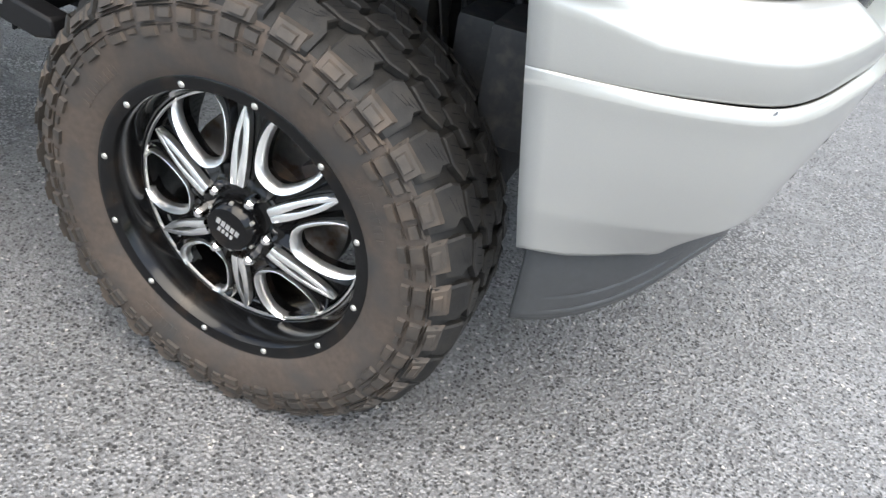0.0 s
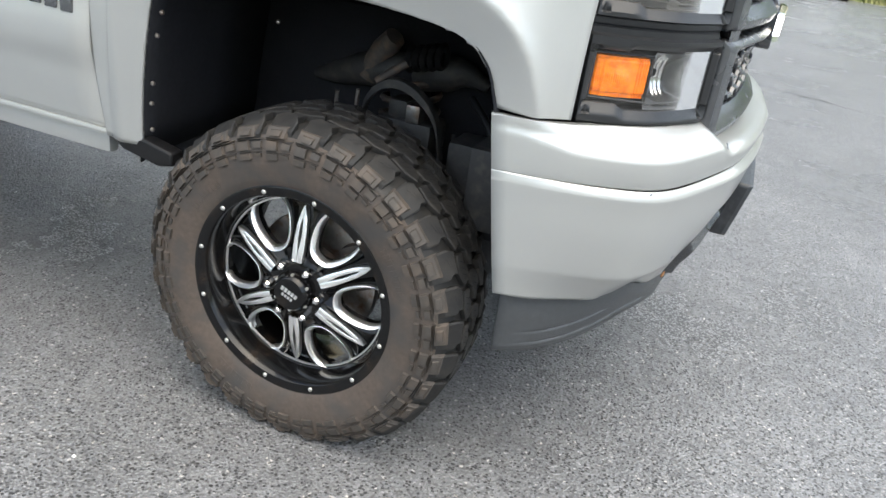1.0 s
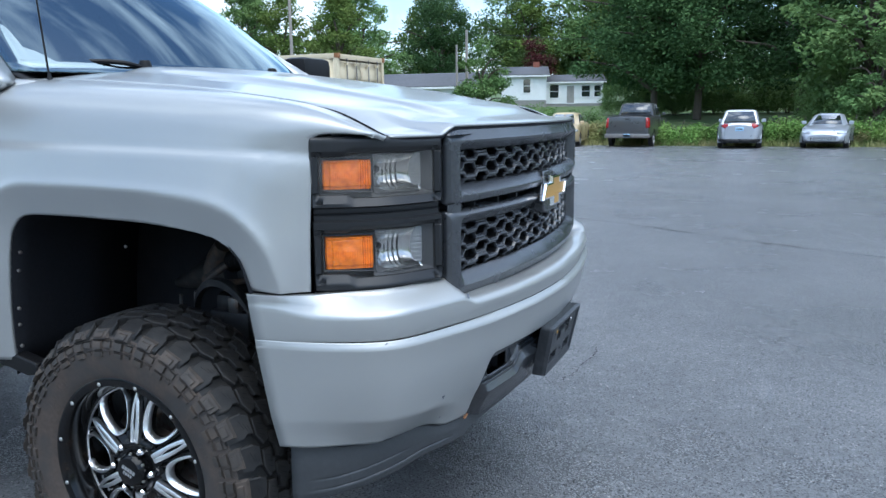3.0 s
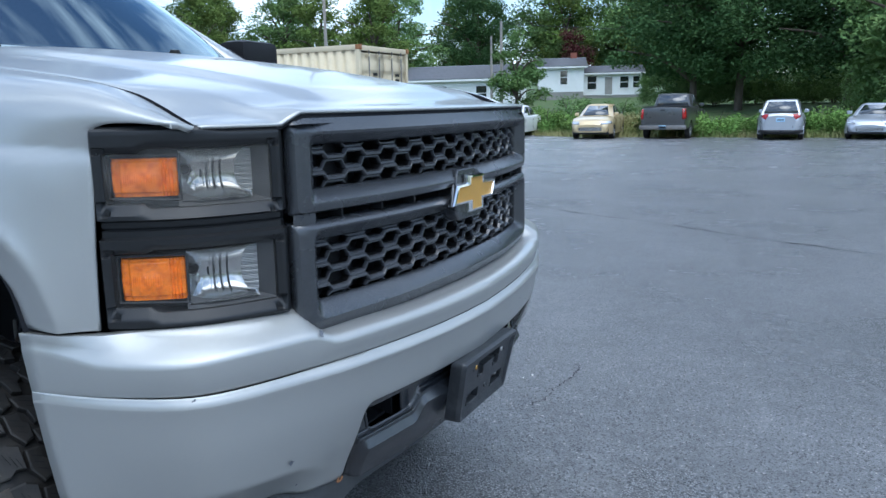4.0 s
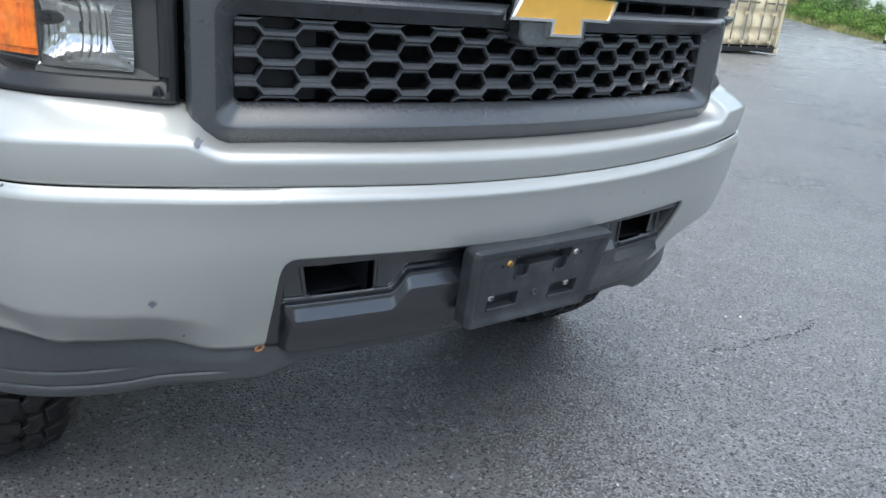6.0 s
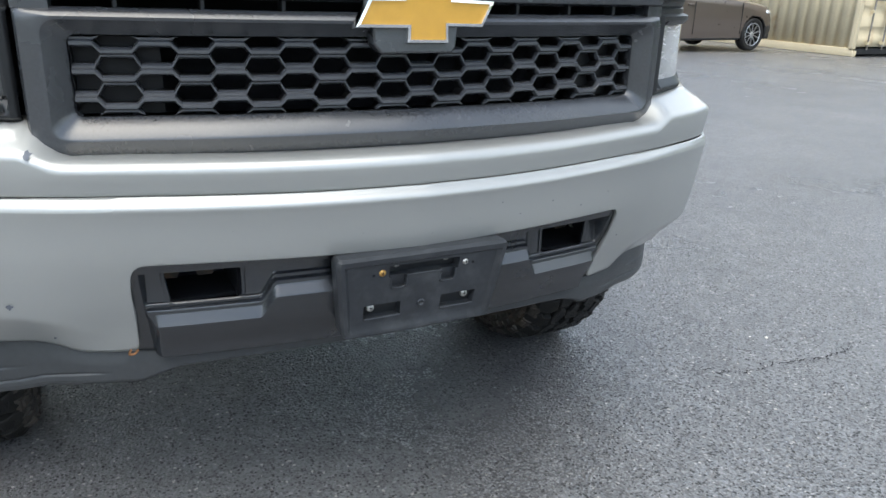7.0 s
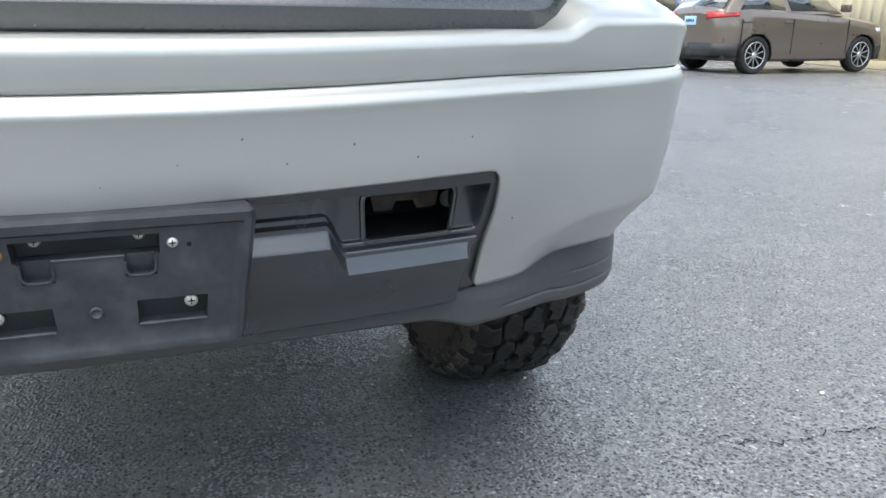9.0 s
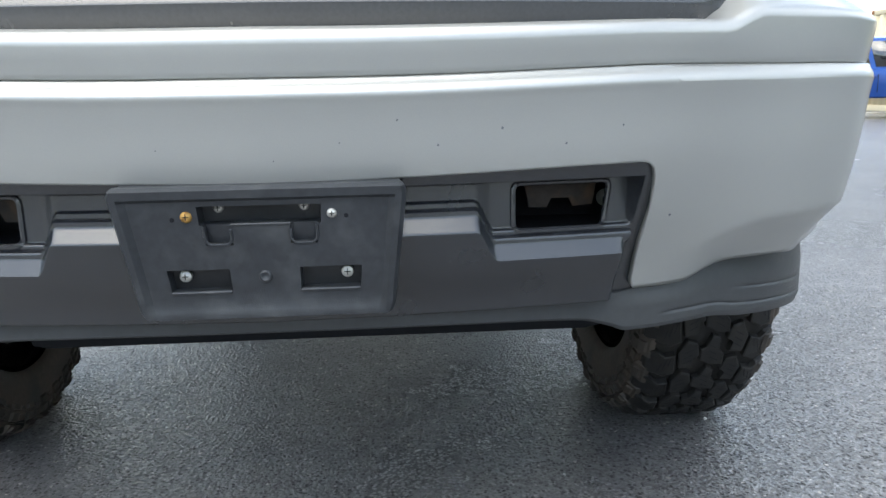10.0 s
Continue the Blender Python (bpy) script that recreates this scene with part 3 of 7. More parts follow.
def bumper():
    s = Shape()
    rows = []
    for y in both(SIDE_YS):
        low, top = LOW_EDGE(abs(y)), 0.812
        col = []
        for t in spread(0, 1, 44, (0.93, 0.97, 0.985)):
            z = low + (top - low) * t
            col.append(bar_point(y, z))
        rows.append(col)
    s.grid(rows)
    bar = part("bumper_bar", s, SILVER, truck, thick=0.010)
    # upper cap: a shelf under the lamps, lower under the grille
    s = Shape()
    rows = []
    for y in both(SIDE_YS):
        ay = abs(y)
        out = ease(0.60, 0.665, ay)
        top = 0.874 + 0.062 * out
        f = FRONT(ay)
        lift = rise(y)
        shelf = 0.062 * (1 - ease(0.935, 0.978, ay)) + 0.003
        edge = 0.862 + 0.026 * out - 0.006 * ease(0.8, 0.93, ay) + 0.02 * ease(0.955, 0.98, ay)
        prof = [(0.8118, -0.013), (0.8145, -0.0105), (0.821, -0.008), (0.835, -0.006), (edge - 0.012, 0.0), (edge - 0.004, -0.001), (edge + 0.004, -0.006),
                (edge + 0.010, -0.014), (edge + 0.4 * (top - edge) + 0.006, -0.35 * shelf - 0.012), (edge + 0.8 * (top - edge), -0.8 * shelf - 0.008), (top, -shelf - 0.01), (top, -shelf - 0.05)]
        col = []
        for z, off in prof:
            w = lift * ease(0.95, 0.83, z)
            col.append(BUMP.point(y, z + w, off * (f if off > -0.02 else max(f, 0.35))))
        rows.append(col)
    s.grid(rows)
    part("bumper_cap", s, SILVER, truck, thick=0.006)
    return bar


bar = bumper()


def insert_off(y, z):
    """How far the black insert stands back from the bumper's plan."""
    ay = abs(y)
    foot = 0.613 - 0.043 * ease(0.273, 0.306, ay)
    end = ease(0.485, 0.512, ay)
    share = 0.8 - 0.16 * ease(0.505, 0.575, min(z, foot))
    lower = PULL(max(0.48, min(z, foot))) * (share + (1 - share) * end) - 0.003 - 0.012 * end
    # the ledge: a wide chamfer, a narrow terrace and a second small step
    up = z - foot
    wide = min(1.0, max(0.0, up / 0.021))
    back = -0.049 - 0.012 * ease(0.273, 0.306, ay)
    inner = lower * (1 - wide) + back * wide - 0.009 * ease(0.028, 0.032, up) - 0.005 * ease(0.037, 0.041, up)
    rim = max(ease(0.504, 0.510, ay), ease(0.6735, 0.6785, z))
    return inner * (1 - rim) + (PULL(max(0.48, z)) - 0.011) * rim


def bowed_loop(corners, r, n=6):
    """A closed outline whose corners are rounded by about r."""
    out = []
    for i, c in enumerate(corners):
        a, b, c2 = Vector(corners[i - 1]), Vector(c), Vector(corners[(i + 1) % len(corners)])
        p, q = b + (a - b).normalized() * r, b + (c2 - b).normalized() * r
        for k in range(n + 1):
            t = k / n
            out.append((1 - t) ** 2 * p + 2 * t * (1 - t) * b + t * t * q)
    return out


def insert():
    s = Shape()
    ys = both(spread(0.0, 0.545, 112, [0.270 + 0.0025 * k for k in range(20)] + [0.333 + 0.0025 * k for k in range(8)] + [0.458 + 0.0025 * k for k in range(9)] + [0.500 + 0.002 * k for k in range(8)]))
    zs = spread(0.492, 0.70, 110, (0.599, 0.603, 0.663, 0.667))
    rows = [[BUMP.point(y, z, insert_off(y, z)) for z in zs] for y in ys]

    def keep(i, j):
        y, z = abs(ys[i] + ys[i + 1]) / 2, (zs[j] + zs[j + 1]) / 2
        return not (0.335 < y < 0.473 - 0.17 * (0.668 - z) and 0.608 < z < 0.671)
    s.grid(rows, keep=keep)
    ins = part("lower_insert", s, INSERT, truck, "black plastic insert in the bumper's lower opening", thick=0.006)
    for sg in (-1, 1):
        s = Shape()
        loop = bowed_loop([(0.333, 0.606), (0.465, 0.606), (0.4755, 0.6715), (0.333, 0.6715)], 0.012)
        ring = [BUMP.point(sg * q.x, q.y, insert_off(q.x, q.y)) for q in loop]
        s.tube(ring + ring[:1], 0.0042, 8, caps=False)
        part("pocket_rim", s, INSERT, ins)
        s = Shape()
        y0, y1 = sg * 0.326, sg * 0.480
        x = 0.808
        # pocket behind the opening
        s.box((x - 0.12, min(y0, y1), 0.594), (x - 0.112, max(y0, y1), 0.690))
        s.box((x - 0.12, min(y0, y1), 0.594), (x + 0.010, max(y0, y1), 0.600))
        s.box((x - 0.12, min(y0, y1), 0.684), (x + 0.010, max(y0, y1), 0.690))
        for e in (y0, y1):
            s.box((x - 0.12, e - 0.003, 0.594), (x + (0.028 if e == y0 else 0.010), e + 0.003, 0.690))
        part("tow_hook_pocket", s, LINER, ins)
        s = Shape()
        s.slab([(0.335, 0.684), (0.345, 0.635), (0.372, 0.635), (0.378, 0.648), (0.405, 0.648), (0.411, 0.635), (0.44, 0.638), (0.448, 0.684)], x - 0.042, x - 0.036,
               lambda u, w, h: (h, sg * (u + 0.017), w - 0.011))
        part("crossmember_bracket", s, IRON, ins, "dark rusty steel bracket behind the opening")
        s = Shape()
        s.lathe([(0.0, 0.008), (0.011, 0.006), (0.013, 0.0)], 14, pose(x - 0.03, sg * 0.474, 0.637, 0, 0, 90))
        part("bolt", s, SCREWHEAD, ins)
    return ins


ins = insert()


def plate_bracket():
    """The empty number plate holder, with its rim, pockets and slots."""
    s = Shape()
    zs_step = [0.515, 0.519, 0.523, 0.529, 0.540, 0.5535, 0.556, 0.582, 0.5845, 0.600, 0.616, 0.6185, 0.6415, 0.6437, 0.6635, 0.6658, 0.672, 0.676, 0.680, 0.686, 0.690]
    us = [0, 0.012, 0.024, 0.0365, 0.0385, 0.0465, 0.048, 0.060, 0.0695, 0.0712, 0.0738, 0.0755, 0.090, 0.104, 0.115, 0.1275, 0.129, 0.145, 0.155, 0.158, 0.166, 0.170, 0.174, 0.178, 0.180]

    def depth(u, z):
        u = abs(u)
        h = 0.0
        rim = max(ease(0.160, 0.166, u), ease(0.540, 0.522, z), ease(0.672, 0.676, z))
        h += 0.007 * rim
        h -= 0.012 * max(ease(0.176, 0.180, u), ease(0.519, 0.515, z), ease(0.686, 0.690, z))
        if 0.0472 < u < 0.1282 and 0.5545 < z < 0.583:
            h -= 0.018
        if u < 0.0746 and 0.6426 < z < 0.6648:
            h -= 0.024
        if 0.0375 < u < 0.0704 and 0.6172 < z < 0.6648:
            h -= 0.010
        return h
    rows = []
    for u in [-q for q in reversed(us)] + us[1:]:
        col = []
        for z in zs_step:
            d = max(0.0, 0.531 - z, z - 0.676)
            squeeze = (1 - 0.115 * (0.690 - z) / 0.175) * (0.180 - 0.016 + math.sqrt(max(0.0, 0.016 ** 2 - d * d))) / 0.180
            x = 0.930 + 0.036 * (z - 0.515) / 0.175
            col.append((x + depth(u, z), u * squeeze, z))
        rows.append(col)
    s.grid(rows, flip=True)
    # skirts back to the bumper
    first, last = rows[0], rows[-1]
    loop = [r[-1] for r in rows] + last[::-1][1:] + [r[0] for r in rows[::-1]][1:] + first[1:]
    s.grid([[q, (q[0] - 0.032, q[1] * 0.985, q[2])] for q in loop])
    holder = part("plate_holder", s, HOLDER, truck, "empty grey-black plastic number plate holder", angle=30)

    for y0, y1, z0, z1, back in ((-0.1277, -0.0477, 0.5550, 0.5828, 0.0172), (0.0477, 0.1277, 0.5550, 0.5828, 0.0172), (-0.0741, 0.0741, 0.6434, 0.6640, 0.0232)):
        q = Shape()
        k0, k1 = 1 - 0.115 * (0.690 - z0) / 0.175, 1 - 0.115 * (0.690 - z1) / 0.175
        xa, xb = 0.930 + 0.036 * (z0 - 0.515) / 0.175 - back, 0.930 + 0.036 * (z1 - 0.515) / 0.175 - back
        q.add([(xa, y0 * k0, z0), (xa, y1 * k0, z0), (xb, y1 * k1, z1), (xb, y0 * k1, z1)], [(0, 1, 2, 3)])
        part("slot_floor", q, SATIN, holder)

    def on_face(u, z, lift=0.0):
        return Vector((0.930 + 0.036 * (z - 0.515) / 0.175 + lift, u * (1 - 0.115 * (0.690 - z) / 0.175), z))
    for sg in (-1, 1):
        q = Shape()
        q.tube([on_face(sg * u, 0.5540, 0.0006) for u in (0.0475, 0.07, 0.1, 0.128)], 0.0024, 8)
        part("slot_lip", q, HOLDER, holder)
        q = Shape()
        q.tube(spline([tuple(on_face(sg * u, z, 0.0004)) for u, z in ((0.0375, 0.636), (0.0375, 0.624), (0.0425, 0.6180), (0.054, 0.6172), (0.0655, 0.6180), (0.0704, 0.624), (0.0704, 0.640))], 22), 0.0020, 8)
        part("tab_lip", q, HOLDER, holder)
    q = Shape()
    q.tube([on_face(u, 0.6424, 0.0004) for u in (-0.0375, -0.015, 0.015, 0.0375)], 0.0018, 8)
    part("slot_lip", q, HOLDER, holder)

    def screw(name, y, z, r, mat, lift):
        q = Shape()
        x = 0.930 + 0.036 * (z - 0.515) / 0.175 + lift
        q.lathe([(0.0, 0.0035), (0.6 * r, 0.003), (0.92 * r, 0.0012), (r, -0.001), (r, -0.004)], 18, pose(x, y, z, 0, 0, -90) @ pose(0, 0, 0), flip=False)
        o = part(name, q, mat, holder)
        q = Shape()
        q.box((x + 0.003, y - 0.5 * r, z - 0.0006), (x + 0.0038, y + 0.5 * r, z + 0.0006))
        q.box((x + 0.003, y - 0.0006, z - 0.5 * r), (x + 0.0038, y + 0.0006, z + 0.5 * r))
        part("recess", q, LINER, o)

    screw("screw", -0.087, 0.6535, 0.0075, material("rusty_yellow_zinc", (0.55, 0.33, 0.10), 0.45, 0.7, vary=0.3, scale=90.0, second=(0.25, 0.1, 0.03), amount=(0.5, 0.7)), 0.0)
    screw("screw", 0.087, 0.6535, 0.0065, SCREWHEAD, 0.0)
    for sg in (-1, 1):
        screw("screw", sg * 0.101, 0.574, 0.008, SCREWHEAD, -0.011)
        screw("screw", sg * 0.052, 0.6615, 0.0065, SCREWHEAD, -0.018)
        for yy, zz in ((sg * 0.104, 0.650), (sg * 0.086, 0.535)):
            q = Shape()
            x = 0.930 + 0.036 * (zz - 0.515) / 0.175
            q.lathe([(0.0, 0.0008), (0.0028, 0.0006), (0.0029, -0.001)], 10, pose(x, yy, zz, 0, 0, -90))
            part("screw_hole", q, LINER, holder)
    q = Shape()
    q.lathe([(0.0, 0.0002), (0.003, 0.0006), (0.0055, 0.0022), (0.0075, 0.0012), (0.0085, -0.001)], 18, pose(0.9435, 0, 0.574, 0, 0, -90))
    part("dimple", q, HOLDER, holder)


plate_bracket()


DAM = Plan([(0.849, 0.0), (0.840, 0.162), (0.825, 0.326), (0.803, 0.47), (0.772, 0.572), (0.733, 0.66), (0.690, 0.735), (0.655, 0.79), (0.620, 0.835), (0.585, 0.872), (0.545, 0.905), (0.493, 0.932), (0.44, 0.945)])
DAM_Y = smooth_curve([0, 0.17, 0.34, 0.5, 0.6, 0.7, 0.78, 0.82, 0.86, 0.9, 0.93, 0.95, 0.97, 0.985], [0, 0.162, 0.326, 0.478, 0.568, 0.655, 0.727, 0.764, 0.800, 0.834, 0.862, 0.882, 0.908, 0.932])


def skirt():
    low = smooth_curve([0, 0.3, 0.45, 0.50, 0.535, 0.60, 0.70, 0.78, 0.85, 0.93, 0.985], [0.468, 0.463, 0.457, 0.445, 0.434, 0.434, 0.430, 0.412, 0.400, 0.390, 0.384])
    top = smooth_curve([0, 0.50, 0.545, 0.58, 0.63, 0.655, 0.68, 0.71, 0.74, 0.81, 0.9, 0.95, 0.985], [0.498, 0.500, 0.506, 0.505, 0.507, 0.511, 0.521, 0.528, 0.530, 0.529, 0.527, 0.535, 0.545])
    s = Shape()
    rows = []
    for y in both(SIDE_YS):
        ay = abs(y)
        col = []
        for t in spread(0, 1, 70, (0.90, 0.915, 0.93, 0.945)):
            lo = low(ay) + (0.014 * ease(0.60, 0.90, ay) if y > 0 else 0.0)
            z = lo + (top(ay) - lo) * t
            off = 0.007 * ease(0.47, 0.60, ay) * ease(1.0, 0.5, t) - 0.014 * ease(0.90, 0.945, t) - 0.004 * ease(0.10, 0.0, t)
            for k, a in ((0.022, 0.60), (0.050, 0.76)):
                off -= 0.0030 * math.exp(-((z - lo - k) / 0.0022) ** 2) * ease(a, a + 0.02, ay) * ease(0.975, 0.95, ay)
            col.append(DAM.point(math.copysign(DAM_Y(ay), y), z, off))
        rows.append(col)
    s.grid(rows)
    part("air_dam", s, SKIRT, truck, "grey-black ribbed plastic air dam under the bumper", thick=0.008)
    # floor behind the dam
    s = Shape()
    s.grid([[BUMP.point(y, 0.50, -0.20), (0.45, y * 0.75, 0.53), (0.2, y * 0.55, 0.5)] for y in both(spread(0, 0.78, 14))], flip=True)
    part("skid_pan", s, LINER, truck, thick=0.01)


skirt()


# ---- grille ----
def frame_ring(levels, n_side=46):
    """A frame round a rounded opening: levels from outside to inside as (half width, low, high, corner radius, off)."""
    s = Shape()
    rows = []
    for half, lo, hi, r, off in levels:
        loop = []
        for cy, cz, a0 in ((half - r, hi - r, 0), (-half + r, hi - r, 90), (-half + r, lo + r, 180), (half - r, lo + r, 270)):
            arc = [(cy + r * math.cos(radians(a0 + 15 * k)), cz + r * math.sin(radians(a0 + 15 * k))) for k in range(7)]
            loop += arc
            nxt = {0: (-half + r, hi), 90: (-half, lo + r), 180: (half - r, lo), 270: (half, hi - r)}[a0]
            m = n_side if a0 in (0, 180) else 8
            loop += [(arc[-1][0] + (nxt[0] - arc[-1][0]) * k / m, arc[-1][1] + (nxt[1] - arc[-1][1]) * k / m) for k in range(1, m)]
        rows.append([FACE.point(y, z - (0.018 * ease(0.612, 0.652, abs(y)) if z > 1.31 else 0.0), off) for y, z in loop])
    s.grid(rows, ring=True, flip=True)
    return s


def comb_bar(s, walls, centre_z, amp, half, off, back, y_max, z_lo, z_hi):
    """A bar that runs in steps from column to column of the honeycomb."""
    pitch, flat = 0.0588, 0.0236
    pts = []
    for c in range(-11, 11):
        yc = (c + 0.5) * pitch
        z = centre_z + (0.0 if c % 2 else amp)
        pts += [(yc - flat, z), (yc + flat, z)]
    pts = [(max(-y_max, min(y_max, y)), z) for y, z in pts if abs(y) < y_max + 0.03]
    rows = []
    for y, z in pts:
        prof = [(half + 0.003, off - 0.008), (half, off - 0.001), (half - 0.001, off), (-half + 0.001, off), (-half, off - 0.001), (-half - 0.003, off - 0.008)]
        rows.append([FACE.point(y, min(max(z - q, z_lo), z_hi), o) for q, o in prof])
    s.grid(rows)
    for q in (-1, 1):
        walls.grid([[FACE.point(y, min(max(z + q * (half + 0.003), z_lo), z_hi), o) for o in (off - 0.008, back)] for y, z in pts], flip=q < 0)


def grille():
    wide = 0.64
    low = frame_ring([(wide, 0.868, 1.112, 0.006, -0.05), (wide, 0.875, 1.112, 0.006, -0.009), (wide - 0.003, 0.880, 1.110, 0.009, -0.003), (wide - 0.010, 0.896, 1.104, 0.016, 0.004),
                      (0.606, 0.905, 1.099, 0.024, 0.008), (0.600, 0.909, 1.094, 0.024, 0.007), (0.574, 0.935, 1.076, 0.016, -0.018), (0.570, 0.939, 1.070, 0.013, -0.024), (0.569, 0.940, 1.068, 0.012, -0.06)])
    sur = part("grille_surround", low, GRILLE, truck, "faded black plastic grille surround", angle=32)
    high = frame_ring([(wide, 1.127, 1.316, 0.006, -0.055), (wide, 1.127, 1.327, 0.006, -0.030), (wide, 1.128, 1.330, 0.006, -0.014), (wide - 0.003, 1.130, 1.326, 0.008, -0.006), (wide - 0.010, 1.134, 1.302, 0.012, 0.004),
                       (0.606, 1.147, 1.296, 0.012, 0.008), (0.600, 1.152, 1.290, 0.012, 0.007), (0.574, 1.174, 1.272, 0.008, -0.016), (0.570, 1.178, 1.268, 0.006, -0.024), (0.569, 1.178, 1.267, 0.006, -0.06)])
    part("upper_surround", high, GRILLE, sur, angle=32)
    for sg in (-1, 1):
        s = Shape()
        ys = spread(0.585, 0.638, 5)
        cols = [[FACE.point(sg * 0.585, z, -0.055) for z in (1.109, 1.131)]] + [[FACE.point(sg * y, z, -0.002) for z in (1.109, 1.131)] for y in ys]
        s.grid(cols, flip=sg < 0)
        part("surround_bridge", s, GRILLE, sur)
    # honeycombs: proud bars, and set-back bars that step the other way
    for z0, z1, bright, dark in ((1.178, 1.268, 1.2400, 1.2335), (0.940, 1.068, 1.0440, 1.0375)):
        walls = Shape()
        comb = None
        for k in range(-1, 4):
            dz = 0.0448 * k
            for c, amp, half, off in ((bright - dz, 0.0125, 0.0034, -0.024), (dark - dz, -0.0190, 0.0030, -0.031)):
                if c + max(amp, 0) < z0 - 0.004 or c + min(amp, 0) > z1 + 0.004:
                    continue
                s = Shape()
                comb_bar(s, walls, c, amp, half, off, -0.062, 0.568, z0, z1)
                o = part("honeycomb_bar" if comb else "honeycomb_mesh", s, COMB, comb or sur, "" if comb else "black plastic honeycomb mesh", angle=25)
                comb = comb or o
        # same mesh in near-black: the shade inside the cells is put into the colour
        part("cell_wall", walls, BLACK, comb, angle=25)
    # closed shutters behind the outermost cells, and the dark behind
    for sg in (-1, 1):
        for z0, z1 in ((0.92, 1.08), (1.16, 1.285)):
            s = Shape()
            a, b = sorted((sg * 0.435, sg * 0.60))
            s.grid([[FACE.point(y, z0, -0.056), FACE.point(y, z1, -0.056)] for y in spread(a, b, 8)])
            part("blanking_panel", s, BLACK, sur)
    s = Shape()
    s.grid([[(0.70, y, 0.60), (0.70, y, 1.30)] for y in (-0.7, 0, 0.7)], flip=True)
    s.grid([[(0.70, y, 1.30), (0.84, y * 0.9, 1.312)] for y in (-0.7, 0, 0.7)], flip=True)
    part("radiator", s, LINER, truck)
    for y in (-0.49, -0.36, -0.23, 0.23, 0.36, 0.49):
        s = Shape()
        q = FACE.point(y, 1.12, -0.02)
        s.box((q.x - 0.03, y - 0.003, 1.11), (q.x, y + 0.003, 1.13))
        part("slot_rib", s, SATIN, sur)


grille()


def emblem():
    s = Shape()
    outer = [(-0.125, 1.087), (-0.098, 1.141), (-0.037, 1.142), (-0.036, 1.162), (0.058, 1.160), (0.060, 1.141), (0.147, 1.138), (0.122, 1.089), (0.052, 1.090), (0.053, 1.061), (-0.030, 1.062), (-0.029, 1.087)]
    base = [(-0.050, 1.176), (0.058, 1.176), (0.075, 1.158), (0.080, 1.10), (0.075, 1.055), (0.068, 1.044), (-0.070, 1.044), (-0.085, 1.06), (-0.085, 1.10), (-0.074, 1.158)]
    s.slab(base, -0.045, 0.014, lambda u, w, h: FACE.point(u, w, h - 0.028 * ease(1.15, 1.2, w)))
    part("emblem_base", s, GRILLE, truck, bevel=0.004)
    s = Shape()
    v, f = [], []
    levels = [(1.0, 0.012), (1.0, 0.021), (0.965, 0.029), (0.90, 0.030), (0.885, 0.026)]

    def inset(k):
        # moves each edge inwards by the same width
        d = (1 - k) * 0.075
        out = []
        n = len(outer)
        for i in range(n):
            a, b, c = Vector(outer[i - 1]), Vector(outer[i]), Vector(outer[(i + 1) % n])
            e, g = (b - a).normalized(), (c - b).normalized()
            n1, n2 = Vector((e.y, -e.x)), Vector((g.y, -g.x))
            m = (n1 + n2).normalized()
            out.append(b + m * d / max(0.35, m.dot(n1)))
        return out
    for k, h in levels:
        v += [FACE.point(u, w, h) for u, w in inset(k)]
    for q in range(len(levels) - 1):
        for i in range(12):
            j = (i + 1) % 12
            f.append((q * 12 + i, q * 12 + j, q * 12 + 12 + j, q * 12 + 12 + i))
    s.add(v, [x[::-1] for x in f])
    em = part("emblem", s, CHROME, truck, "gold cross-shaped emblem with a chrome rim", angle=20)
    s = Shape()
    s.add([FACE.point(u, w, 0.0265) for u, w in inset(0.887)], [tuple(range(12))[::-1]])
    part("emblem_face", s, GOLD, em, "gold enamel face")


emblem()


# ---- headlights ----
def along(t):
    """|y| at the share t of the lamp, from the grille's seam outwards by length."""
    p = [q for q in FACE.p if q.y >= 0.645]
    return p[min(int(t * (len(p) - 1)), len(p) - 1)].y


def lamp_point(t, z, off):
    p = [q for q in FACE.p if 0.645 <= q.y <= 0.909]
    f = min(max(t, 0), 1) * (len(p) - 1)
    i = min(int(f), len(p) - 2)
    q = p[i].lerp(p[i + 1], f - i)
    d = (p[min(i + 2, len(p) - 1)] - p[max(i - 1, 0)]).normalized()
    n = Vector((d.y, -d.x, 0))
    w = q + off * n
    return Vector((w.x, -w.y, z))


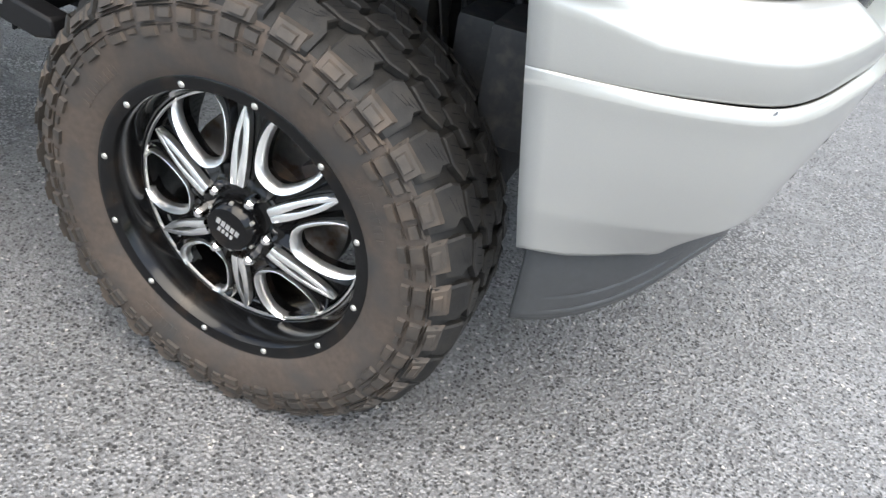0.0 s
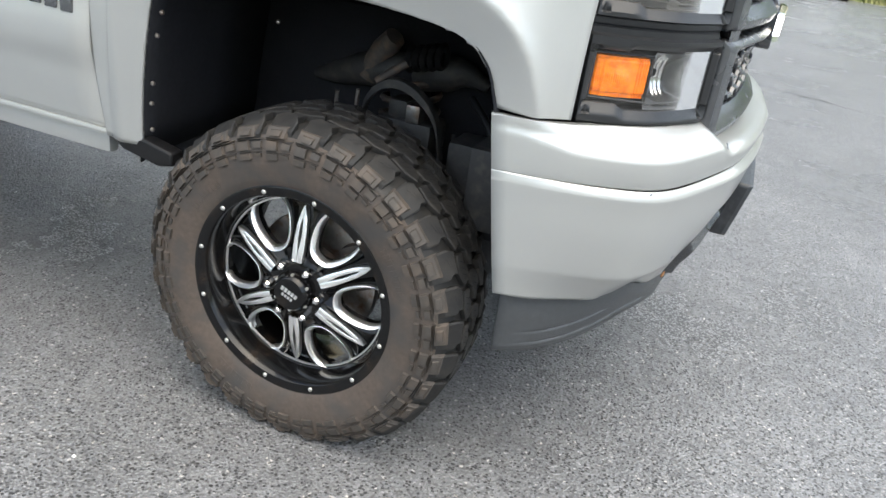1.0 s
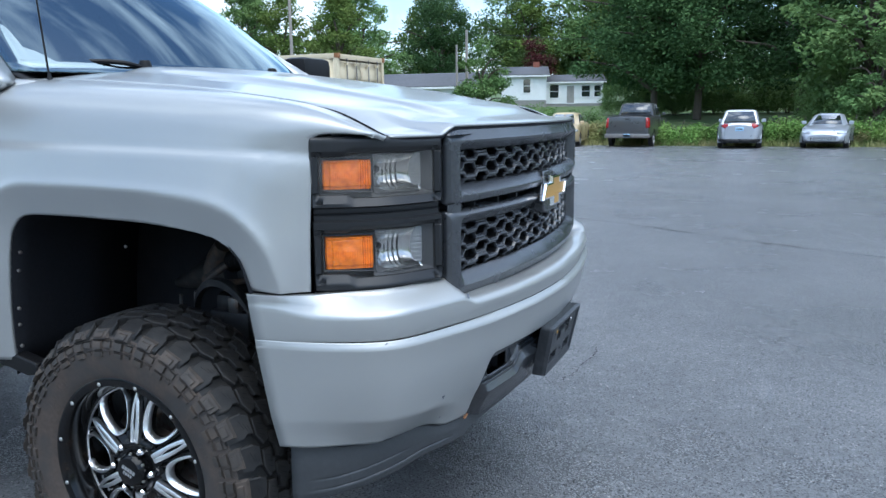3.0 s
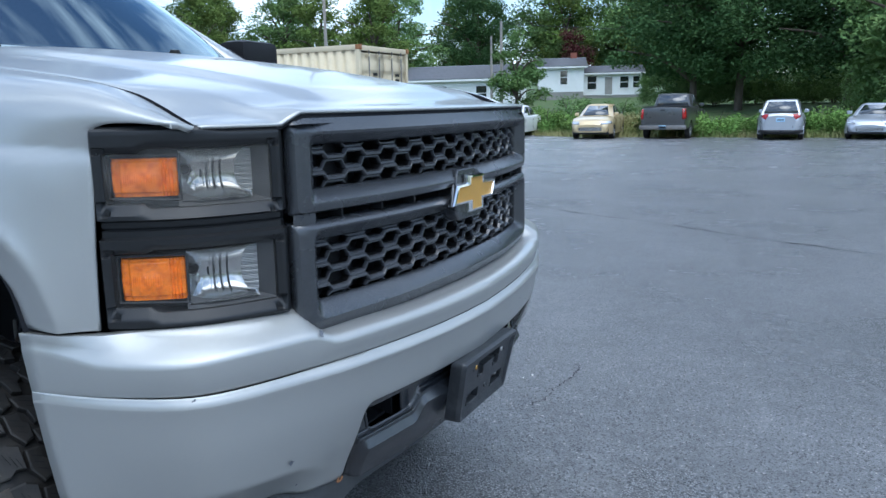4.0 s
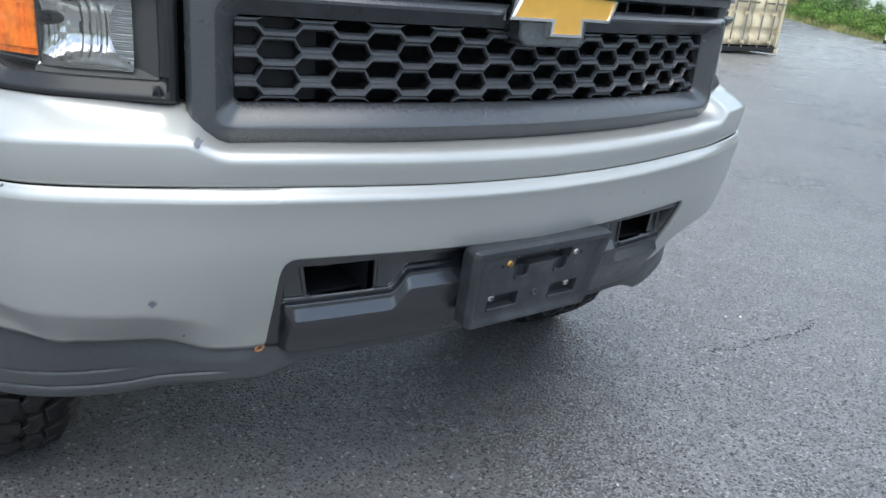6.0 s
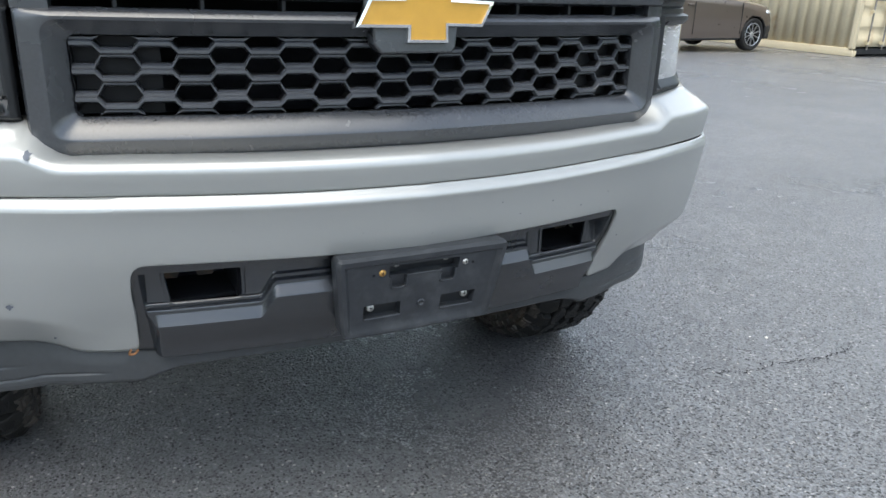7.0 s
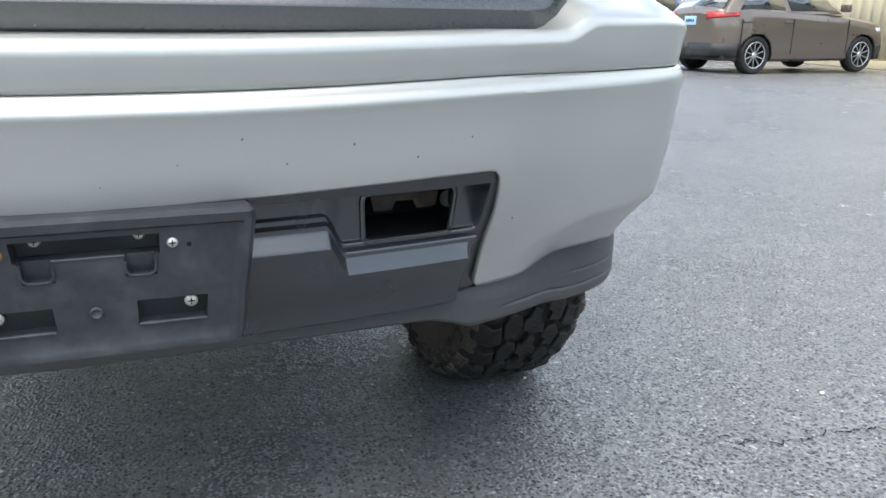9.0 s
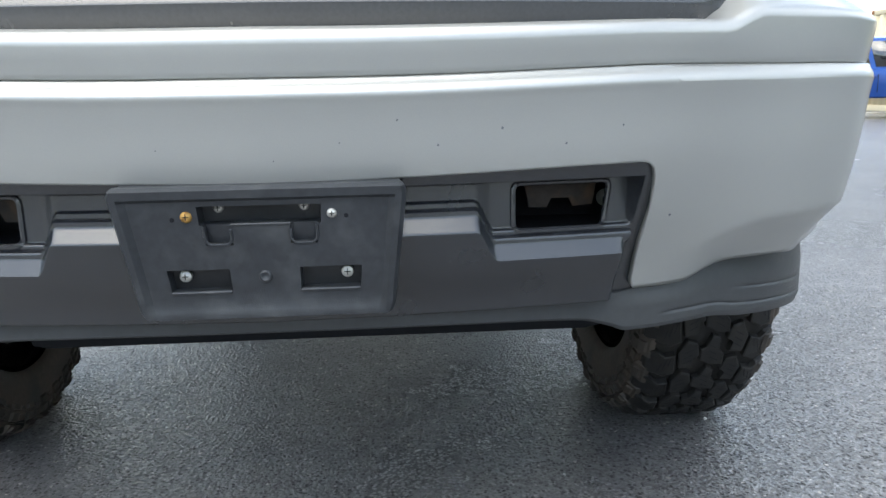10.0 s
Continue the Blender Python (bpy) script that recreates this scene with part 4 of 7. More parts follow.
def headlight(mirror):
    lamp = new("headlight")
    lamp.parent = truck
    tagged(lamp, "stacked headlight with amber outer halves in a black bezel")
    # windows in the bezel, as (t inner, t outer, z low, z high)
    wins = [(0.075, 0.945, 1.166, 1.276), (0.075, 0.945, 0.968, 1.088)]
    ts = spread(0, 1, 60, (0.05, 0.055, 0.06, 0.065, 0.07, 0.075, 0.085, 0.935, 0.945, 0.955, 0.965))
    zs = spread(0.934, 1.309, 110, (0.962, 0.968, 1.088, 1.092, 1.160, 1.166, 1.276, 1.280, 1.108, 1.112, 1.142, 1.146))

    def low_edge(t, z):
        # the bezel's lower rim rises towards its outer end, with a step; the upper one comes down
        return z + 0.010 * ease(0.70, 0.77, t)

    def high_edge(t, z):
        return z - 0.007 * ease(0.72, 0.77, t)

    def off(t, z):
        o = -0.013 * ease(1.108, 1.113, z) * ease(1.146, 1.141, z)
        o -= 0.004 * ease(1.124, 1.1255, z) * ease(1.1305, 1.129, z)
        o -= 0.010 * ease(0.03, 0.0, t) + 0.008 * ease(1.300, 1.309, z) + 0.008 * ease(0.942, 0.934, z) + 0.008 * ease(0.985, 1.0, t)
        for a, b, c, d in wins:
            below, above = low_edge(t, c) - z, z - high_edge(t, d)
            side = max((a - t) * 0.30, (t - b) * 0.30)
            # a broad chamfer below, narrow ones at the sides and above
            for gap, wide, deep in ((below, 0.022, 0.014), (above, 0.010, 0.010), (side, 0.009, 0.010)):
                if gap > -0.004 and max(below - 0.022, above - 0.010, side - 0.009) < 0:
                    o = min(o, -deep * min(1.0, max(0.0, 1 - gap / wide)))
        return o
    s = Shape()
    rows = [[lamp_point(t, z + 0.008 * ease(0.3, 0.5, t) * ease(1.285, 1.309, z), off(t, z)) for z in zs] for t in ts]

    def keep(i, j):
        t, z = (ts[i] + ts[i + 1]) / 2, (zs[j] + zs[j + 1]) / 2
        return not any(a < t < b and low_edge(t, c) < z < high_edge(t, d) for a, b, c, d in wins)
    s.grid(rows, flip=True, keep=keep)
    part("bezel", s, BEZEL, lamp, mirror=mirror, angle=30, thick=0.008)
    for k, (a, b, c, d) in enumerate(wins):
        s = Shape()
        tt = spread(a, b, 14)
        # housing: back and sides
        deep = lambda t: -0.075 + 0.025 * t
        s.grid([[lamp_point(t, z, deep(t)) for z in (c - 0.004, d + 0.004)] for t in tt])
        s.grid([[lamp_point(t, d + 0.003, o) for t in tt] for o in (-0.012, -0.075)])
        s.grid([[lamp_point(t, c - 0.003 + 0.010 * ease(0.70, 0.77, t), o) for t in tt] for o in (-0.075, -0.012)])
        s.grid([[lamp_point(a - 0.004, z, o) for z in (c, d)] for o in (-0.075, -0.012)], flip=True)
        s.grid([[lamp_point(b + 0.004, z, o) for z in (c, d)] for o in (-0.05, -0.012)])
        part("housing", s, SATIN, lamp, mirror=mirror)
        # amber turn signal: a stepped lens with a ribbed inner third and a bulged middle
        s = Shape()
        az0, az1 = c + 0.021, d - 0.019
        rows = []
        for t in spread(0.575, 0.922, 90):
            edge = ease(0.575, 0.59, t) * ease(0.922, 0.907, t)
            ribs = 0.0016 * math.sin(t * 360) * ease(0.67, 0.655, t)
            row = []
            for z in spread(az0, az1, 40):
                v = (z - az0) / (az1 - az0)
                bulge = 0.007 * math.exp(-((t - 0.76) / 0.07) ** 2 - ((v - 0.42) / 0.25) ** 2)
                fan = 0.0009 * math.sin(t * 520) * ease(0.30, 0.38, v) * ease(0.62, 0.54, v) * ease(0.68, 0.70, t)
                step = 0.004 * ease(0.10, 0.13, v) * ease(0.94, 0.91, v) - 0.003 * ease(0.865, 0.875, t)
                row.append(lamp_point(t, z, -0.030 + 0.006 * edge + ribs + step + bulge + fan))
            rows.append(row)
        s.grid(rows)
        for r, fl in zip(([r[0] for r in rows], [r[-1] for r in rows]), (True, False)):
            s.grid([r, [q + Vector((-0.03, 0.02, 0)) for q in r]], flip=fl)
        part("amber_lens", s, AMBER, lamp, "translucent orange turn signal lens", mirror=mirror)
        # clear collar round the amber lens
        s = Shape()
        loop = bowed_loop([(0.565, c + 0.013), (0.932, c + 0.018), (0.932, d - 0.013), (0.565, d - 0.013)], 0.004, 3)
        ring = [lamp_point(q.x, q.y, -0.021) for q in loop]
        s.tube(ring + ring[:1], 0.0022, 6, caps=False)
        part("lens_collar", s, SATIN, lamp, mirror=mirror)
        # bowl of the main beam: a dished mirror with flutes and facets
        s = Shape()
        zb0, zb1 = c + 0.010, d - 0.005
        rows = []
        for t in spread(0.178, 0.566, 150):
            u = (t - 0.372) / 0.196
            row = []
            for z in spread(zb0, zb1, 44):
                v = 2 * (z - zb0) / (zb1 - zb0) - 1
                dish = (max(0.0, 1 - abs(u) ** 2.6) * max(0.0, 1 - abs(v) ** 2.4)) ** 0.55
                flute = 0.0028 * ease(0.30, 0.315, t) * ease(0.43, 0.415, t) * abs(math.sin((t - 0.30) / 0.13 * 3 * math.pi))
                facet = 0.0014 * math.sin(t * 120) * math.sin(z * 300) * ease(0.46, 0.50, t)
                row.append(lamp_point(t, z, -0.016 - 0.050 * dish + flute * dish + facet * dish))
            rows.append(row)
        s.grid(rows)
        part("reflector", s, REFLECTOR, lamp, "bright fluted metal reflector bowl", mirror=mirror, angle=40)
        # bulb and its hole
        s = Shape()
        q = lamp_point(0.53, c + 0.62 * (d - c), -0.042)
        s.lathe([(0.0, 0.016), (0.006, 0.014), (0.009, 0.006), (0.0095, -0.012)], 16, Matrix.Translation(q) @ pose(0, 0, 0, 0, 0, 35))
        part("bulb", s, LAMPGREY, lamp, mirror=mirror)
        # ribbed half-round optic at the inner end
        s = Shape()
        zm, hh = (zb0 + zb1) / 2 + 0.004, (zb1 - zb0) / 2 - 0.004
        rows = []
        for z in spread(zm - 0.86 * hh, zm + 0.98 * hh, 90):
            w = math.sqrt(max(0.0, 1 - ((z - zm) / (1.06 * hh)) ** 2))
            rows.append([lamp_point(0.176 + 0.092 * w * f, z, -0.019 - 0.006 * f * f + 0.0012 * math.sin(z * 1900)) for f in spread(0, 1, 8)])
        s.grid(rows, flip=True)
        part("ribbed_optic", s, RIBBED, lamp, "ribbed clear plastic optic", mirror=mirror, angle=70)
        s = Shape()
        s.grid([[lamp_point(t, c + 0.001 + 0.013 * w * (1 + 0.8 * ease(0.45, 0.56, t)), -0.014 - 0.012 * w) for w in spread(0, 1, 4)] for t in spread(0.08, 0.58, 30)])
        part("lamp_floor", s, LAMPGREY, lamp, "dark grey floor of the lamp", mirror=mirror)
        s = Shape()
        s.grid([[lamp_point(t, z, -0.016 - 0.012 * (t - 0.08) / 0.1) for z in (c, d)] for t in spread(0.08, 0.178, 6)])
        part("inner_panel", s, LAMPGREY, lamp, mirror=mirror)
        s = Shape()
        s.grid([[lamp_point(t, z, -0.012) for z in spread(c - 0.002, d + 0.002, 6)] for t in tt])
        o = part("lens", s, HAZED if k == 0 else LENS, lamp, "clear plastic lens, hazed with age" if k == 0 else "clear plastic lens", mirror=mirror)
        o.visible_shadow = False


headlight(False)
headlight(True)


# ---- wheels ----
AXLE, TYRE_R, LIP = 0.400, 0.431, -1.006


BADGE = material("smoked_chrome", (0.16, 0.165, 0.17), 0.25, 0.8, vary=0.2, scale=60.0)


def squash(s):
    s.v = [(x, y, max(z, -AXLE + 0.002)) for x, y, z in s.v]


def tread_top(y):
    """Radius of the tread's surface across the tyre (y from the rim's lip inwards)."""
    m = abs(y - 0.125)
    return TYRE_R - 0.004 * (m / 0.11) ** 2 - 0.040 * ease(0.100, 0.156, m)


def wheel_thing():
    w = new("wheel")
    tagged(w, "black and machined alloy wheel with a muddy all-terrain tyre")
    # carcass
    s = Shape()
    half = [(0.262, 0.004), (0.268, -0.003), (0.276, -0.008), (0.290, -0.0125), (0.305, -0.0150), (0.325, -0.0185), (0.350, -0.0190), (0.372, -0.0150), (0.390, -0.008)]
    crown = [(0.390, -0.008), (0.402, 0.006), (0.411, 0.030), (0.415, 0.07), (0.416, 0.125)]
    s.lathe(half, 96, flip=True)
    s.lathe([(r, 0.25 - y) for r, y in half[::-1]], 96, flip=True)
    squash(s)
    tyre = part("tyre", s, DUSTY, w, "dusty brown-grey tyre sidewall")
    s = Shape()
    s.lathe(crown + [(r, 0.25 - y) for r, y in crown[-2::-1]], 96, flip=True)
    squash(s)
    part("tread_base", s, RUBBER, tyre)

    def polar(r, a, y):
        return Vector((r * math.sin(a), y, r * math.cos(a)))

    s, cuts = Shape(), Shape()
    n = 31
    step = 2 * math.pi / n

    def block(a0, outline, drop=0.0135, taper=0.88, lift=0.0):
        """A tread block over an outline of (angle in steps, y)."""
        outline = [(u, 0.125 + 0.88 * (y - 0.145)) for u, y in outline]
        k = len(outline)
        ca, cy = sum(p[0] for p in outline) / k, sum(p[1] for p in outline) / k
        v = []
        for scale, h in ((1.0, -drop), (1.0, -0.002), (taper, 0.0)):
            for u, y in outline:
                uu, yy = ca + (u - ca) * scale, cy + (y - cy) * scale
                v.append(polar(tread_top(yy) + h + lift, a0 + uu * step, yy))
        f = [tuple(range(2 * k, 3 * k))]
        for q in range(2):
            for i in range(k):
                j = (i + 1) % k
                f.append((q * k + i, q * k + j, q * k + k + j, q * k + k + i))
        s.add(v, [x[::-1] for x in f])

    def sipe(a0, u0, y0, u1, y1, wide=0.0007):
        y0, y1 = 0.125 + 0.88 * (y0 - 0.145), 0.125 + 0.88 * (y1 - 0.145)
        a, b = (a0 + u0 * step, y0), (a0 + u1 * step, y1)
        d = Vector(((b[0] - a[0]) * 0.41, b[1] - a[1])).normalized()
        o = Vector((-d.y / 0.41, d.x)) * wide
        v = [polar(tread_top(q[1]) + 0.0005, q[0] + g * o.x, q[1] + g * o.y) for q, g in ((a, -1), (a, 1), (b, 1), (b, -1))]
        cuts.add(v, [(0, 1, 2, 3)])

    for i in range(n):
        a0 = i * step
        odd = i % 2
        for side in (0, 1):
            f = (lambda y: y) if side == 0 else (lambda y: 0.29 - y)
            sh = 0.0 if side == 0 else 0.5
            y_out = -0.012 if odd else -0.004
            o = [(0.08 + sh, f(y_out)), (0.86 + sh, f(y_out)), (0.90 + sh, f(0.020)), (0.80 + sh, f(0.034)), (0.86 + sh, f(0.058)), (0.26 + sh, f(0.066)), (0.12 + sh, f(0.040))]
            block(a0, o if side == 0 else o[::-1], 0.016)
            for k in range(3):
                y = 0.022 + 0.011 * k
                sipe(a0, 0.3 + 0.12 * k + sh, f(y), 0.62 + 0.1 * k + sh, f(y + 0.006))
            # blocks beside the middle
            o = [(0.42 + sh, f(0.072)), (0.92 + sh, f(0.064)), (1.30 + sh, f(0.082)), (1.22 + sh, f(0.106)), (0.86 + sh, f(0.116)), (0.74 + sh, f(0.100)), (0.46 + sh, f(0.106))]
            block(a0, o if side == 0 else o[::-1], 0.0135)
            for k in range(3):
                sipe(a0, 0.6 + 0.17 * k + sh, f(0.078), 0.72 + 0.17 * k + sh, f(0.098))
        o = [(0.02, 0.112), (0.36, 0.114), (0.5, 0.128), (0.86, 0.130), (0.96, 0.150), (0.62, 0.160), (0.54, 0.174), (0.20, 0.172), (0.06, 0.146)]
        block(a0, o, 0.013)
        for k in range(3):
            sipe(a0, 0.2 + 0.2 * k, 0.128 + 0.006 * k, 0.32 + 0.2 * k, 0.150 + 0.005 * k)
    squash(s), squash(cuts)
    tr = part("tread", s, RUBBER, tyre, "worn black tread blocks", angle=30)
    tagged(part("sipe", cuts, LINER, tyre), kind="stuff")
    tagged(tr, kind="stuff")

    # raised bars on the sidewall
    s = Shape()

    def bar(a, b, r0, r1, y0, y1, lift):
        v = []
        for dy in (0.004, -lift):
            k = 0.0 if dy > 0 else 0.08
            for aa, rr, yy in ((a + (b - a) * k, r0 + k * 0.02, y0), (b - (b - a) * k, r0 + k * 0.02, y0), (b - (b - a) * k, r1 - k * 0.02, y1), (a + (b - a) * k, r1 - k * 0.02, y1)):
                v.append(polar(rr, aa, yy + dy))
        s.add(v, [(4, 5, 6, 7), (0, 1, 5, 4), (1, 2, 6, 5), (2, 3, 7, 6), (3, 0, 4, 7)])
    for i in range(n):
        a0 = i * step
        for side in (0, 1):
            q = len(s.v)
            bar(a0 + 0.06 * step, a0 + 0.76 * step, 0.386, 0.410, -0.0125, 0.005, 0.0075)
            bar(a0 + 0.22 * step, a0 + 0.60 * step, 0.391, 0.404, -0.0180, -0.0080, 0.0040)
            bar(a0 + 0.08 * step, a0 + 0.50 * step, 0.358, 0.380, -0.0180, -0.0125, 0.0075)
            bar(a0 + 0.60 * step, a0 + 0.94 * step, 0.362, 0.378, -0.0175, -0.0128, 0.0050)
            bar(a0 + 0.06 * step, a0 + 0.52 * step, 0.336, 0.352, -0.0190, -0.0186, 0.0060)
            bar(a0 + 0.64 * step, a0 + 0.90 * step, 0.342, 0.352, -0.0188, -0.0186, 0.0036)
            bar(a0, a0 + step, 0.3810, 0.3850, -0.0130, -0.0112, 0.0050)
            bar(a0, a0 + step, 0.3535, 0.3562, -0.0186, -0.0184, 0.0034)
            if side:
                s.v[q:] = [(x, 0.25 - y, z) for x, y, z in s.v[q:]]
    squash(s)
    tagged(part("sidewall_lug", s, LUGS, tyre, angle=30), kind="stuff")
    # unreadable raised lettering on the sidewall: plain bars
    s = Shape()
    for centre in (1.05, 3.6, 5.4):
        for k in range(9):
            a = centre + (k - 4) * 0.042
            bar(a, a + 0.028, 0.298, 0.318, -0.0138, -0.0160, 0.0018)
    tagged(part("raised_mark", s, DUSTY, tyre, "worn raised marks on the sidewall"), kind="stuff")

    # rim: lip, barrel and inner barrel
    s = Shape()
    s.lathe([(0.268, 0.012), (0.2725, 0.002), (0.2725, -0.004), (0.269, -0.0065), (0.262, -0.0065), (0.248, -0.0035), (0.2455, 0.0), (0.240, 0.012), (0.232, 0.04), (0.228, 0.062), (0.226, 0.085), (0.230, 0.10), (0.236, 0.14), (0.238, 0.23), (0.25, 0.245)], 96)
    rim = part("rim", s, GLOSS, w, "gloss black deep-dish rim with brown dust")
    s = Shape()
    s.lathe([(0.2275, 0.0605), (0.2265, 0.0585), (0.2235, 0.0585), (0.222, 0.063)], 96)
    part("machined_ring", s, MACHINED, rim)
    for k in range(12):
        a = radians(-17.6 + 30 * k)
        s = Shape()
        m = Matrix.Translation((0.257 * math.sin(a), -0.0055, 0.257 * math.cos(a)))
        s.lathe([(0.0, -0.0035), (0.0035, -0.003), (0.0055, -0.0012), (0.0062, 0.0005)], 12, m, flip=True)
        part("rivet", s, SCREWHEAD, rim)

    # six spokes: each has two machined outer edges that meet those of its neighbours in a bow, and a split fang in its middle
    spread_deg = smooth_curve([0.074, 0.1065, 0.1075, 0.1100, 0.1150, 0.125, 0.141, 0.165, 0.19, 0.208, 0.222, 0.2285], [30.0, 30.0, 26.5, 23.0, 19.6, 17.0, 15.2, 14.2, 14.6, 16.2, 19.4, 25.0])
    height = smooth_curve([0.05, 0.075, 0.12, 0.2, 0.23], [0.030, 0.027, 0.033, 0.050, 0.058])
    fang = smooth_curve([0.076, 0.095, 0.12, 0.16, 0.195, 0.214], [0.0130, 0.0145, 0.0152, 0.0136, 0.0084, 0.0012])
    slot = smooth_curve([0.076, 0.098, 0.110, 0.14, 0.17, 0.185], [0.0004, 0.0004, 0.0018, 0.0042, 0.0028, 0.0003])
    bow = spline([(r * math.sin(radians(d)), r * math.cos(radians(d)), w) for r, d, w in
                  ((0.1070, 30.0, 0.0050), (0.1080, 26.0, 0.0050), (0.1110, 21.5, 0.0051), (0.1190, 17.3, 0.0053), (0.1350, 14.4, 0.0054), (0.1580, 13.0, 0.0052),
                   (0.1830, 13.2, 0.0048), (0.2040, 14.8, 0.0042), (0.2190, 17.6, 0.0034), (0.2270, 21.5, 0.0020))], 44)
    for k in range(6):
        a0 = radians(0 + 60 * k)
        s = Shape()
        rows = []
        for r in (0.072, 0.085, 0.1005, *np.linspace(0.1050, 0.232, 22)):
            aw = min(radians(30.0), radians(spread_deg(r)))
            h = height(r) + 0.004
            rows.append([polar(r, a0 - aw, h + 0.036), polar(r, a0 - aw, h + 0.0125), polar(r, a0 - aw * 0.62, h), polar(r, a0 - aw * 0.48, h + 0.011), polar(r, a0, h + 0.011), polar(r, a0 + aw * 0.48, h + 0.011),
                         polar(r, a0 + aw * 0.62, h), polar(r, a0 + aw, h + 0.0125), polar(r, a0 + aw, h + 0.036)])
        s.grid(rows, flip=True)
        spoke = part("spoke", s, GLOSS, rim, thick=0.0)
        for sg in (-1, 1):
            s = Shape()
            rows = []
            for i, q in enumerate(bow):
                d = (bow[min(i + 1, len(bow) - 1)] - bow[max(i - 1, 0)])
                side = Vector((d.y, -d.x)).normalized() if i else Vector((math.sin(radians(30)), math.cos(radians(30))))
                row = []
                for u, deep in ((-1.0, 0.012), (-1.0, 0.0006), (-0.85, 0.0), (0.25, 0.0040), (1.0, 0.0115), (1.0, 0.022)):
                    c = Vector((q.x, q.y)) + side * (u * q.z)
                    r, ang = c.length, min(radians(30.0), math.atan2(c.x, c.y))
                    row.append(polar(r, a0 + sg * ang, height(r) + deep))
                rows.append(row)
            s.grid(rows, flip=sg > 0)
            part("machined_edge", s, MACHINED, spoke, "bright machined spoke edge")
            # one prong of the fang
            s = Shape()
            rows = []
            for r in np.linspace(0.076, 0.214, 24):
                hw = height(r) - 0.003
                lo, hi = slot(r) / r, max(fang(r), slot(r) + 0.0005) / r
                rows.append([polar(r, a0 + sg * w, hw + d) for w, d in ((lo, 0.014), (lo, 0.0008), (lo + 0.1 * (hi - lo), 0.0), (hi - 0.25 * (hi - lo), 0.0), (hi, 0.002), (hi, 0.015))])
            s.grid(rows, flip=sg > 0)
            part("machined_fang", s, MACHINED, spoke, "bright machined prong of the spoke")
    # hub, nuts and cap
    s = Shape()
    s.lathe([(0.0, 0.030), (0.05, 0.030), (0.078, 0.033), (0.086, 0.040), (0.088, 0.08)], 48, flip=True)
    part("hub", s, GLOSS, rim)
    for k in range(6):
        a = radians(31 + 60 * k)
        s = Shape()
        m = Matrix.Translation((0.0685 * math.sin(a), 0.010, 0.0685 * math.cos(a)))
        s.lathe([(0.0, -0.008), (0.006, -0.007), (0.0098, -0.002), (0.0105, 0.004), (0.0105, 0.024), (0.013, 0.026)], 6, m, flip=True)
        part("lug_nut", s, CHROME, rim, angle=20)
    s = Shape()
    s.lathe([(0.0, -0.004), (0.034, -0.004), (0.040, -0.003), (0.0435, 0.001), (0.050, 0.012), (0.053, 0.03), (0.055, 0.045)], 40, flip=True)
    cap = part("centre_cap", s, GLOSS, rim, "gloss black centre cap with raised silver marks")
    s = Shape()
    for k in range(5):
        s.box((-0.024 + 0.0098 * k, -0.0052, 0.001), (-0.0165 + 0.0098 * k, -0.0035, 0.012), pose(0, 0, 0, 0, 22, 0))
    for k in range(4):
        s.box((-0.016 + 0.0085 * k, -0.0052, -0.012), (-0.0105 + 0.0085 * k, -0.0035, -0.004), pose(0, 0, 0, 0, 22, 0))
    tagged(part("cap_mark", s, MACHINED, cap), kind="stuff")
    for k in range(6):
        a = radians(1 + 60 * k)
        s = Shape()
        s.lathe([(0.0, -0.001), (0.0035, -0.001), (0.0042, 0.002), (0.0042, 0.006)], 10, Matrix.Translation((0.0475 * math.sin(a), 0.006, 0.0475 * math.cos(a))), flip=True)
        part("cap_screw", s, SCREWHEAD, cap)
    # brake
    s = Shape()
    s.lathe([(0.08, 0.128), (0.085, 0.12), (0.168, 0.12), (0.170, 0.124), (0.170, 0.142), (0.165, 0.148), (0.08, 0.148)], 48, flip=True)
    part("brake_disc", s, STEEL, w, "rusty-edged steel brake disc")
    s = Shape()
    s.box((-0.06, 0.095, 0.115), (0.06, 0.17, 0.195), pose(0, 0, 0, 0, 62, 0), cut=0.012)
    part("brake_caliper", s, IRON, w)
    s = Shape()
    s.lathe([(0.0, 0.07), (0.07, 0.07), (0.085, 0.12), (0.09, 0.2), (0.06, 0.26), (0.0, 0.27)], 28, flip=True)
    part("brake_hub", s, IRON, w)
    return w


front_right = wheel_thing()
front_right.parent = truck
front_right.matrix_basis = pose(0, LIP, AXLE)
for px, left in ((0, 1), (-3.66, 0), (-3.66, 1)):
    o = copy_thing(front_right, pose(px, -LIP - 0.062 if left else LIP, AXLE, 0, 0, 180 if left else 0))
    o.parent = truck


